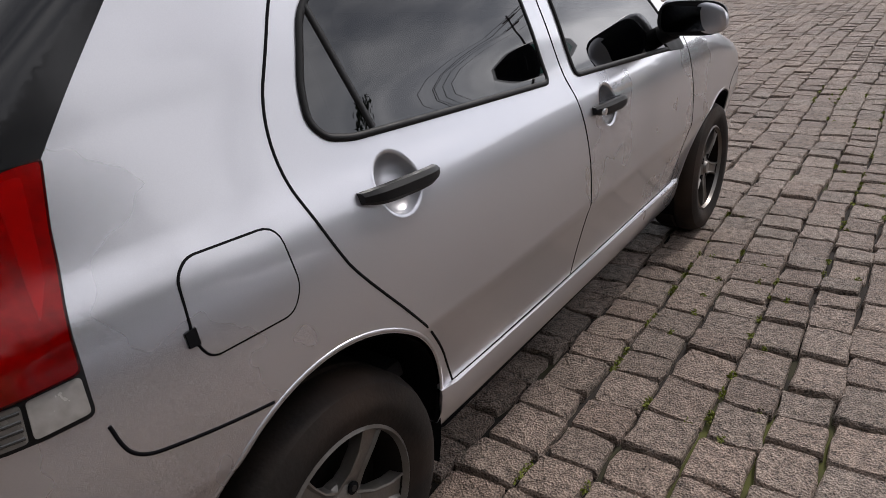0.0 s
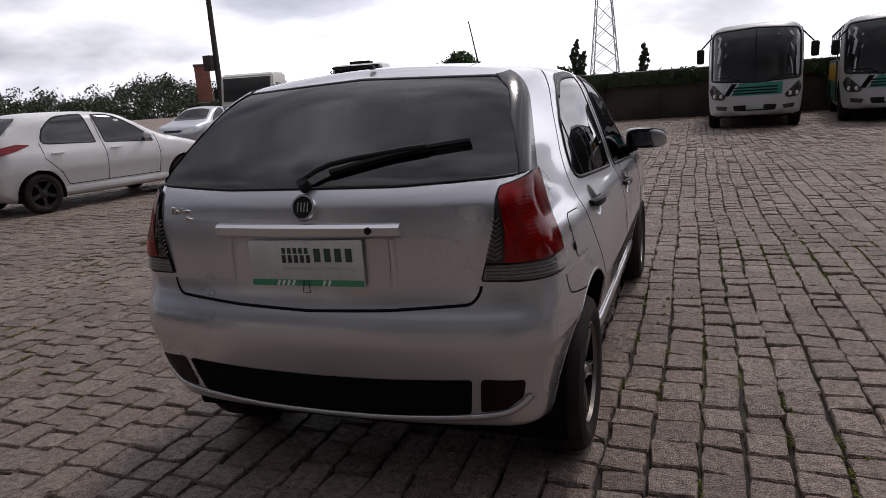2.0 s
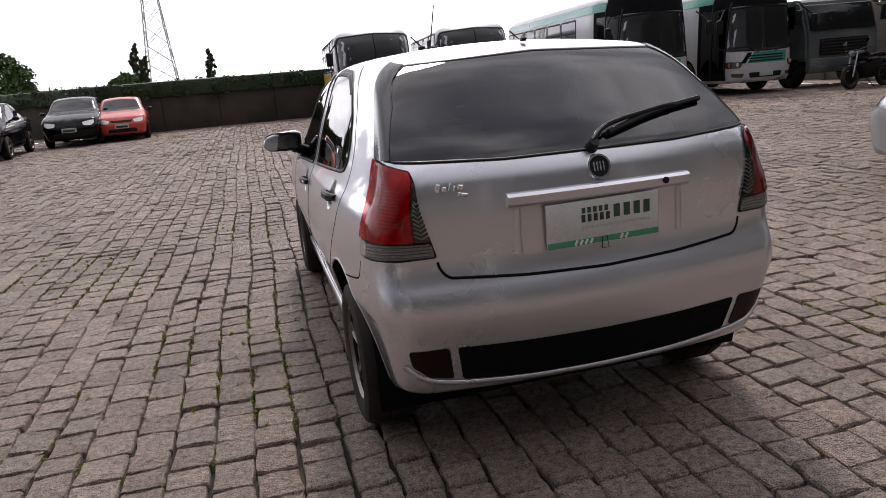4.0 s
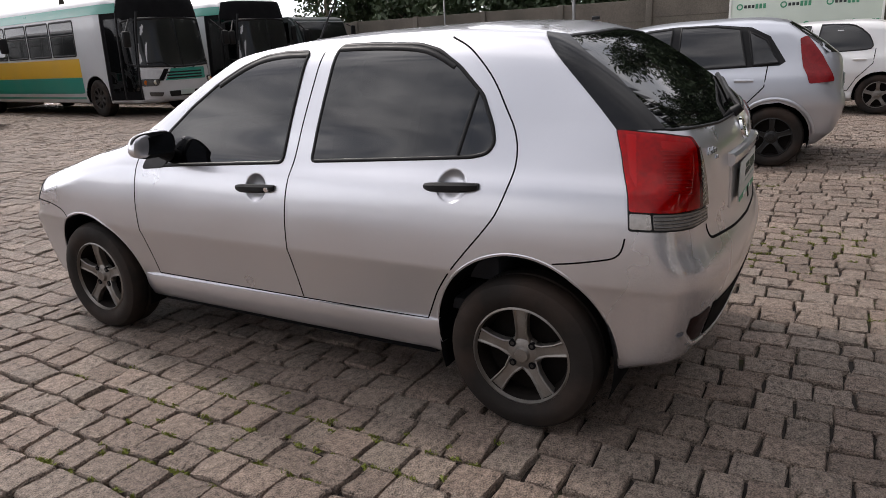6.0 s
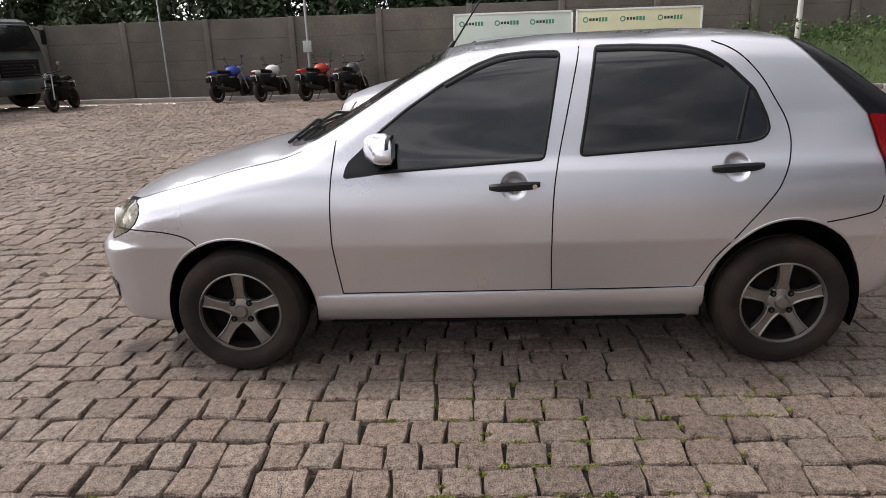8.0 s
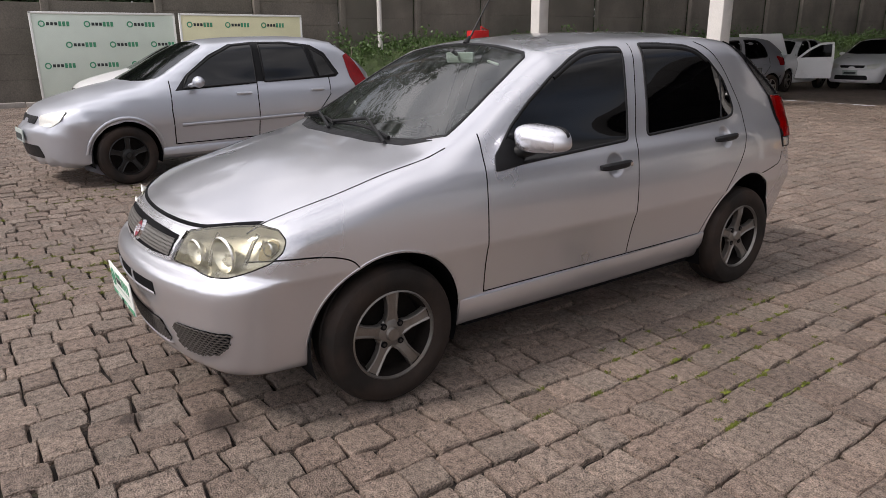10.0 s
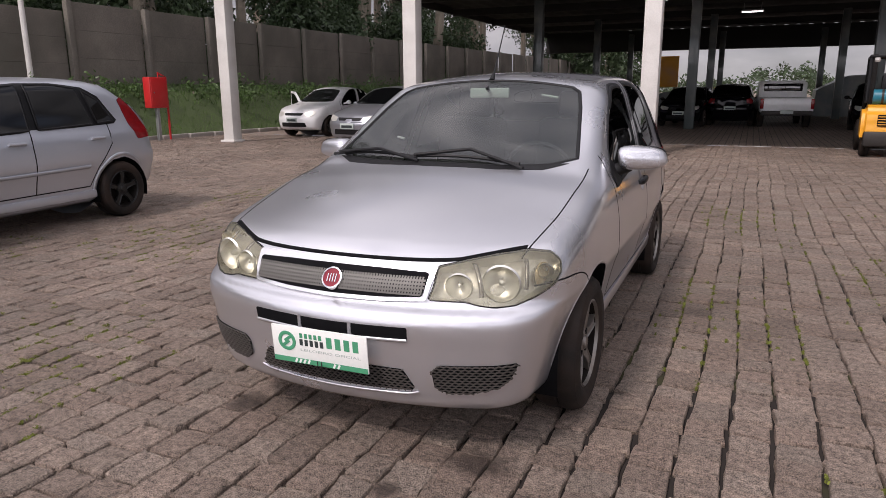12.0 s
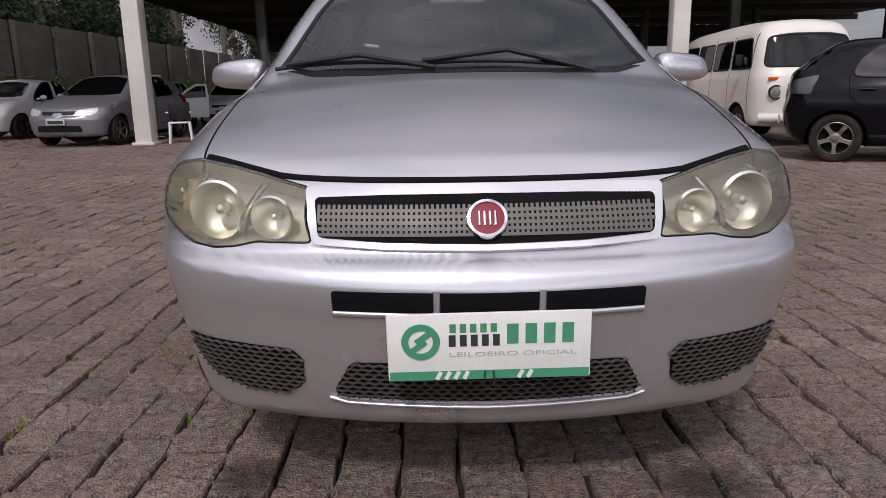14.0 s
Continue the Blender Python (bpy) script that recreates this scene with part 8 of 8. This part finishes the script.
def power_pole(x, y, h, boxed=False):
    p = thing("power_pole", Matrix.Translation((x, y, 0)), "dark utility pole with cross-arms and wires", "pole", "power poles")
    part("shaft", rod(bmesh.new(), (0, 0, 0), (0.0, 0, h), 0.17, 0.11, 12), WOODPOLE, p)
    for k in range(2):
        part("cross_arm", box(bmesh.new(), (0, 0.12, h - 0.4 - 0.9 * k), (2.0, 0.10, 0.12), 0.01), WOODPOLE, p)
        for s in (-0.9, -0.4, 0.4, 0.9):
            part("insulator", rod(bmesh.new(), (s, 0.12, h - 0.34 - 0.9 * k), (s, 0.12, h - 0.16 - 0.9 * k), 0.04, 0.025, 8), SIGNGREY, p)
    if boxed:
        part("transformer", box(bmesh.new(), (-0.3, -0.25, 3.9), (0.5, 0.4, 0.8), 0.05), WOODPOLE, p)
    return p


power_pole(-22.9, 28.1, 11.0, True)
power_pole(-47.4, 21.9, 8.6)
power_pole(23.7, 39.4, 11.3)
power_pole(120.0, 79.0, 19.4)


def wire(a, b, sag, r=0.025):
    pts = []
    for t in np.linspace(0, 1, 14):
        p = Vector(a).lerp(Vector(b), t)
        p.z -= sag * 4 * t * (1 - t)
        pts.append(p)
    w = tube(bmesh.new(), pts, r, 4)
    ob = part("power_line", w, WOODPOLE, None)
    tagged(ob, "thin dark overhead wire across the sky", "wire", "overhead wires")


for k in range(3):
    s_ = (-0.9, -0.4, 0.4)[k]
    wire((-47.4 + s_, 22.02, 8.44 - 0.9 * (k == 2)), (-22.9 + s_, 28.22, 10.84 - 0.9 * (k == 2)), 0.7, 0.02)
    wire((-120, 62 + 4 * k, 19 + 1.8 * k), (140, 100 + 5 * k, 22 + 4.0 * k), 2.5, 0.05)
    wire((-22.9 + s_, 28.22, 10.84 - 0.9 * (k == 2)), (120.0 + s_, 79.12, 19.24 - 0.9 * (k == 2)), 1.5, 0.03)
    wire((-22.9 + s_, 28.22, 10.84 - 0.9 * (k == 1)), (23.7 + s_, 39.52, 11.14 - 0.9 * (k == 1)), 0.6, 0.02)


def pylon(x, y, h):
    p = thing("lattice_pylon", Matrix.Translation((x, y, 0)), "grey steel lattice pylon", "pylon")
    def leg(s, t, z):
        k = 2.4 * (1 - z / h) ** 1.2 + 0.45
        return Vector((s * k, t * k, z))
    for s in (-1, 1):
        for t in (-1, 1):
            part("leg", tube(bmesh.new(), [leg(s, t, z) for z in np.linspace(0, h, 9)], 0.12, 5), STEEL, p)
    zs = np.linspace(0, h, 11)
    for z0, z1 in zip(zs, zs[1:]):
        for (s, t), (s2, t2) in (((-1, -1), (1, -1)), ((1, -1), (1, 1)), ((1, 1), (-1, 1)), ((-1, 1), (-1, -1))):
            part("brace", rod(bmesh.new(), leg(s, t, z0), leg(s2, t2, z1), 0.06, n=4), STEEL, p)
            part("brace", rod(bmesh.new(), leg(s2, t2, z0), leg(s, t, z1), 0.06, n=4), STEEL, p)
    for z in (h * 0.8, h * 0.9, h):
        part("cross_arm", rod(bmesh.new(), (-4.5, 0, z), (4.5, 0, z), 0.12, n=5), STEEL, p)


pylon(-15.5, 140, 34)


def billboard(x, y):
    b = thing("billboard", heading(x, y, 0.86, -0.5, 2.3), "black hoarding on posts above the far cars", "billboard")
    part("panel", box(bmesh.new(), (0, 0, 3.7), (7.4, 0.3, 4.9), 0.03), SCREENBLACK, b)
    part("top_strip", box(bmesh.new(), (0, 0, 7.0), (7.4, 0.3, 0.8), 0.03), SCREENBLACK, b)
    for s in (-3.3, 3.3):
        part("post", box(bmesh.new(), (s, 0.3, 2.0), (0.22, 0.2, 11.2), 0.01), WOODPOLE, b)
    part("gangway", box(bmesh.new(), (0, -0.5, 1.0), (7.4, 0.8, 0.1), 0.01), WOODPOLE, b)


billboard(-79.8, 43.9)


def silo_plant(x, y):
    b = thing("silo_plant", heading(x, y, 0.8, -0.6), "white batching-plant silos with a dark blue band", "silo")
    for k in range(3):
        part("silo", rod(bmesh.new(), (-2.4 + 2.4 * k, 0, 1.0), (-2.4 + 2.4 * k, 0, 9.5), 1.15, n=24), WHITE, b)
        part("blue_band", rod(bmesh.new(), (-2.4 + 2.4 * k, 0, 7.3), (-2.4 + 2.4 * k, 0, 8.9), 1.18, n=24), BLUEPAINT, b)
        part("silo_cap", rod(bmesh.new(), (-2.4 + 2.4 * k, 0, 9.5), (-2.4 + 2.4 * k, 0, 10.3), 1.15, 0.3, 24), WHITE, b)
    part("rail", tube(bmesh.new(), [(-3.6, -1.2, 10.4), (3.6, -1.2, 10.4)], 0.08, 6), STEEL, b)


silo_plant(-158.3, 117.2)


def tree(x, y, h, crown_r, seed, label, mat=LEAFDARK, trunk_frac=0.45, group="trees", clumps=60, per=60, leaf=0.16, crown_h=None):
    t = thing("tree", Matrix.Translation((x, y, 0)), label, "tree", group)
    r2 = np.random.default_rng(seed)
    lean = r2.normal(0, 0.04, 2)
    pts = [Vector((lean[0] * z + 0.05 * math.sin(z * 1.3 + seed), lean[1] * z, z)) for z in np.linspace(0, h * 0.92, 8)]
    bm = bmesh.new()
    for k, (a, b) in enumerate(zip(pts, pts[1:])):
        rod(bm, a, b, h * 0.016 * (1 - k / 8) + 0.02, h * 0.016 * (1 - (k + 1) / 8) + 0.02, 8)
    part("trunk", bm, BARK, t)
    centres = []
    ch = crown_h or h * (1 - trunk_frac)
    z0 = h - ch
    for k in range(9):
        z = z0 + ch * (0.05 + 0.85 * k / 9)
        a = r2.uniform(0, 2 * math.pi)
        ln = crown_r * r2.uniform(0.5, 1.0) * (1.1 - 0.7 * (z - z0) / ch)
        s = Vector((lean[0] * z, lean[1] * z, z - ch * 0.1))
        e = Vector((s.x + ln * math.cos(a), s.y + ln * math.sin(a), z + ch * 0.12))
        part("limb", rod(bmesh.new(), s, e, h * 0.006 + 0.01, 0.012, 6), BARK, t)
        for q in (0.45, 0.7, 0.9, 1.0, 1.1):
            centres.append(s.lerp(e, q) + Vector(r2.normal(0, crown_r * 0.12, 3)))
    while len(centres) < clumps:
        d = r2.normal(0, 1, 3)
        d /= np.linalg.norm(d)
        d *= r2.random() ** 0.4
        centres.append(Vector((lean[0] * h + d[0] * crown_r * 0.9, lean[1] * h + d[1] * crown_r * 0.9, z0 + ch * 0.5 + d[2] * ch * 0.5)))
    leaves("crown", [tuple(c) for c in centres], leaf, per, crown_r * 0.28, mat, t, seed + 1)
    return t


# tall thin trees behind the wall
rng3 = np.random.default_rng(21)
for k in range(34):
    y = 12 - 2.2 * k + rng3.normal(0, 0.7)
    x = wall_x(y) + rng3.uniform(2.0, 9.0)
    h = rng3.uniform(15, 22) * (0.48 if -6 < y < 8 else 1.0)
    tree(x, y, h, rng3.uniform(1.7, 2.8), 100 + k, "tall thin tree with pale trunk behind the wall", LEAFDARK, 0.35 if k % 3 else 0.55, "trees behind the wall", 75, 60, 0.11)
for k in range(17):
    y = 4 - 4.4 * k + rng3.normal(0, 0.7)
    x = wall_x(y) + rng3.uniform(4.0, 15.0)
    tree(x, y, rng3.uniform(14, 21) * (0.48 if -6 < y < 8 else 1.0), rng3.uniform(2.2, 3.4), 200 + k, "leafy tall tree behind the wall", LEAFDARK, 0.3, "trees behind the wall", 80, 70, 0.13)
for k in range(5):
    tree(15.5 - 1.6 * k, -58 - 1.5 * (k % 3), rng3.uniform(7, 11), 2.6, 260 + k, "leafy tree beyond the shed", LEAFDARK, 0.1, "trees behind the wall", 80, 80, 0.13)
for k in range(28):
    y = 19 - 2.3 * k + rng3.normal(0, 0.5)
    tree(wall_x(y) + rng3.uniform(2.5, 6.0), y, rng3.uniform(5.5, 8.5), rng3.uniform(2.0, 2.9), 400 + k, "bushy dark tree close behind the wall", LEAFDARK, 0.12, "trees behind the wall", 90, 80, 0.12)
# trees on the far side
for k, (x, y, h, r) in enumerate(((-17.5, 55, 4.9, 1.9), (-31, 60, 4.2, 2.6), (-27, 66, 4.0, 2.2), (-12.0, 70, 3.4, 1.6))):
    tree(x, y, h, r, 300 + k, "rounded green tree beyond the hedge", LEAF, 0.2, "far trees", 90, 70, 0.16)
for k, (x, y, h) in enumerate(((-12.9, 84, 7.4), (-12.0, 84, 5.8), (-4.5, 84, 6.0))):
    tree(x, y, h, 0.62, 340 + k, "dark narrow cypress beyond the hedge", LEAFDARK, 0.06, "far trees", 110, 60, 0.13)


def far_woods():
    rng4 = np.random.default_rng(77)
    n = 2600
    az = rng4.uniform(radians(20), radians(115), n)
    d = rng4.uniform(120, 160, n)
    x, y = -d * np.sin(az), d * np.cos(az)
    top = (5.4 + 1.8 * np.sin(az * 23) * np.sin(az * 7) + rng4.normal(0, 0.9, n)) * np.clip((np.degrees(az) - 12) / 22, 0.35, 1)
    c = np.stack([x, y, rng4.uniform(0.1, 1, n) * np.maximum(top, 3)], 1)
    ob = leaves("far_woods", c, 0.24, 85, 1.5, LEAFDARK, None, 78)
    tagged(ob, "dark band of distant woods", "woods", "", "stuff")
    n = 700
    az = rng4.uniform(radians(-60), radians(20), n)
    d = rng4.uniform(150, 190, n)
    c = np.stack([-d * np.sin(az), d * np.cos(az), rng4.uniform(0.1, 1, n) * (2.4 + 0.8 * np.sin(az * 31))], 1)
    ob = leaves("far_woods", c, 0.4, 40, 1.2, LEAFDARK, None, 79)
    tagged(ob, "dark band of distant woods", "woods", "", "stuff")
    n = 900
    az = rng4.uniform(radians(150), radians(235), n)
    d = rng4.uniform(110, 150, n)
    c = np.stack([-d * np.sin(az), d * np.cos(az), rng4.uniform(0.1, 1, n) * (3.4 + 1.2 * np.sin(az * 31))], 1)
    ob = leaves("far_woods", c, 0.28, 45, 1.2, LEAFDARK, None, 80)
    tagged(ob, "dark band of distant woods", "woods", "", "stuff")


far_woods()


def brick_tower(x, y):
    b = thing("brick_tower", heading(x, y, 0.6, -0.8), "reddish brick tower beyond the hedge", "building")
    part("shaft", box(bmesh.new(), (0, 0, 3.2), (1.9, 1.9, 6.6), 0.03), BRICKRED, b)
    part("cap", box(bmesh.new(), (0, 0, 6.6), (2.1, 2.1, 0.25), 0.02), CONCRETE, b)


def orange_panel(x, y):
    b = thing("orange_board", Matrix.Translation((x, y, 0)), "plain orange board on posts beyond the shed", "board")
    part("panel", box(bmesh.new(), (0, 0, 2.45), (2.2, 0.12, 1.95), 0.02), YELLOW, b)
    for s in (-0.9, 0.9):
        part("post", box(bmesh.new(), (s, -0.12, 1.2), (0.12, 0.12, 2.5), 0.01), WOODPOLE, b)


orange_panel(4.3, -43.9)
BRICKRED = pbr("far red brick", (0.24, 0.10, 0.075), 0.9, 0.0, 0.3, 2, 0.2, 12)
brick_tower(-61, 75)


# ---- paving: cut stones in rows along the car ----
ROW, X0, X1, Y0, Y1 = 0.160, -15.5, 16.2, -14.0, 23.2


def lay_stones():
    rng = np.random.default_rng(5)
    cells = []
    x = X0
    while x < X1:
        w = ROW * rng.uniform(0.88, 1.12)
        y = Y0 + rng.uniform(-0.2, 0)
        while y < Y1:
            ln = rng.uniform(0.125, 0.205)
            cells.append((x, x + w, y, y + ln))
            y += ln
        x += w
    return np.array(cells), rng


def stone_ring(c, rng, fine):
    """Outline points of each stone, twelve or four: foot, shoulder, top, crown."""
    n = len(c)
    sway = 0.017 * np.sin(c[:, 2] * 0.7 + c[:, 0] * 0.9) + 0.010 * np.sin(c[:, 2] * 2.3 + c[:, 0] * 1.7) + rng.normal(0, 0.0032, n)
    g = rng.uniform((0.0028, 0.0028, 0.0030, 0.0030), (0.0070, 0.0070, 0.0072, 0.0072), (n, 4))
    wide = rng.random(n) < 0.12
    g[wide] += rng.uniform(0.0, 1.0, (int(wide.sum()), 4)) * np.array((0.002, 0.002, 0.004, 0.004))
    x0, x1, y0, y1 = c[:, 0] + g[:, 0] + sway, c[:, 1] - g[:, 1] + sway, c[:, 2] + g[:, 2], c[:, 3] - g[:, 3]
    if fine:
        r = rng.uniform(0.002, 0.012, (n, 8))
        xm, ym = (x0 + x1) / 2, (y0 + y1) / 2
        cx = np.stack([x0 + r[:, 0], xm, x1 - r[:, 1], x1, x1, x1, x1 - r[:, 4], xm, x0 + r[:, 5], x0, x0, x0], 1)
        cy = np.stack([y0, y0, y0, y0 + r[:, 2], ym, y1 - r[:, 3], y1, y1, y1, y1 - r[:, 6], ym, y0 + r[:, 7]], 1)
        m, jit = 12, 0.0032
    else:
        cx, cy = np.stack([x0, x1, x1, x0], 1), np.stack([y0, y0, y1, y1], 1)
        m, jit = 4, 0.0045
    cx, cy = cx + rng.normal(0, jit, (n, m)), cy + rng.normal(0, jit, (n, m))
    mx, my = cx.mean(1, keepdims=True), cy.mean(1, keepdims=True)
    cx, cy = cx + (cy - my) * rng.normal(0, 0.03, (n, 1)), cy + (cx - mx) * rng.normal(0, 0.05, (n, 1))
    top = rng.normal(0, 0.0030, (n, 1)) + rng.normal(0, 0.0018, (n, m)) + (cx - mx) * rng.normal(0, 0.028, (n, 1)) + (cy - my) * rng.normal(0, 0.028, (n, 1))
    foot = np.stack([cx, cy, np.full((n, m), -0.045)], -1)
    shoulder = np.stack([cx, cy, top - 0.011], -1)
    k = 1 - rng.uniform(0.003, 0.008, (n, m)) / 0.095
    ring = np.stack([mx + (cx - mx) * k, my + (cy - my) * k, top - 0.0015], -1)
    crown = np.stack([mx[:, 0] + rng.normal(0, 0.015, n), my[:, 0] + rng.normal(0, 0.015, n), top.mean(1) + rng.uniform(-0.001, 0.003, n)], -1)[:, None]
    pts = np.concatenate([foot, shoulder, ring, crown], 1)
    pts[:, :, 2] += 0.02 * np.maximum(0.0, -9.5 - pts[:, :, 0])
    return pts


def stone_faces(m):
    return [(a + m * r, (a + 1) % m + m * r, (a + 1) % m + m * r + m, a + m * r + m) for r in (0, 1) for a in range(m)], [(2 * m + a, 2 * m + (a + 1) % m, 3 * m) for a in range(m)]


cells, rng = lay_stones()
mid = cells.reshape(-1, 2, 2).mean(2)
close = (((mid[:, 0] > -1.75) & (mid[:, 0] < -0.95) & (mid[:, 1] > -1.9) & (mid[:, 1] < 2.1)) |
         ((mid[:, 0] > 0.95) & (mid[:, 0] < 1.75) & (mid[:, 1] > -1.6) & (mid[:, 1] < 1.2)) |
         ((np.abs(mid[:, 0]) < 1.0) & (mid[:, 1] > 1.75) & (mid[:, 1] < 2.65)))
around_car = (np.abs(mid[:, 0]) < 6.5) & (np.abs(mid[:, 1]) < 7.0)
pick = np.where(close)[0][:300]
fine_pts = stone_ring(cells, rng, True)
plain_pts = stone_ring(cells, rng, False)
pavement = thing("pavement", Matrix(), "worn pinkish-grey cut granite cobbles with mossy joints", "pavement", "", "structure")
q12, t12 = stone_faces(12)
for i in pick:
    o = fine_pts[i].mean(0)
    o[2] = 0
    s = mesh_object("cobble", fine_pts[i] - o, q12 + t12, STONE, pavement)
    s.location = o
rest = np.ones(len(cells), bool)
rest[pick] = False
for sel, allp, m, lab in ((rest & around_car, fine_pts, 12, "field of cut granite cobbles round the car"), (rest & ~around_car, plain_pts, 4, "field of cut granite cobbles further off")):
    q, t = stone_faces(m)
    v = allp[sel].reshape(-1, 3)
    base = np.arange(sel.sum())[:, None, None] * (3 * m + 1)
    quad = (base + np.array(q)[None]).reshape(-1, 4)
    tri = (base + np.array(t)[None]).reshape(-1, 3)
    tagged(mesh_object("cobbles", v, quad.tolist() + tri.tolist(), STONE, pavement), lab, "", "", "stuff")
bx = [(X0 - 0.1, Y0 - 0.2), (X1 + 0.1, Y0 - 0.2), (X1 + 0.1, Y1 + 0.2), (X0 - 0.1, Y1 + 0.2)]
mesh_object("joint_bed", [(x, y, land(x) - 0.028) for y in (Y0 - 0.2, Y1 + 0.2) for x in (X0 - 0.1, -9.5, X1 + 0.1)], [(0, 1, 4, 3), (1, 2, 5, 4)], BED, pavement, "dark earth and moss in the joints")
xs, ys = [-700, -60, X0 - 0.1, -9.5, X1 + 0.1, 700], [-700, Y0 - 0.2, Y1 + 0.2, 700]
quads = [(j * 6 + i, j * 6 + i + 1, j * 6 + i + 7, j * 6 + i + 6) for j in range(3) for i in range(5) if not (j == 1 and i in (2, 3))]
g = mesh_object("ground", [(x, y, land(x) - 0.005) for y in ys for x in xs], quads, FARPAVE)
tagged(g, "cobbled yard reaching away on all sides", "ground", "", "structure")

# moss in the joints beside the car
rng5 = np.random.default_rng(31)
near = cells[(np.abs(mid[:, 0]) < 5.0) & (np.abs(mid[:, 0]) > 0.9) & (np.abs(mid[:, 1]) < 4.5)]
thick = np.sin(near[:, 0] * 2.1 + 0.6) * np.sin(near[:, 2] * 1.7 + near[:, 0] * 0.8) + rng5.normal(0, 0.35, len(near))
near = near[thick > 0.36]
along = rng5.random((len(near), 3))
drift = 0.017 * np.sin(near[:, 2] * 0.7 + near[:, 0] * 0.9) + 0.010 * np.sin(near[:, 2] * 2.3 + near[:, 0] * 1.7)
spots = [np.stack([near[:, 0] + drift, near[:, 2] + (near[:, 3] - near[:, 2]) * along[:, k], np.full(len(near), -0.004)], 1) for k in (0, 1)]
spots.append(np.stack([near[:, 0] + drift + (near[:, 1] - near[:, 0]) * along[:, 2], near[:, 2], np.full(len(near), -0.004)], 1))
moss = leaves("moss", np.concatenate(spots), 0.0062, 30, (0.012, 0.030, 0.010), MOSS, None, 32)
tagged(moss, "green moss growing in the joints of the cobbles", "moss", "", "stuff")
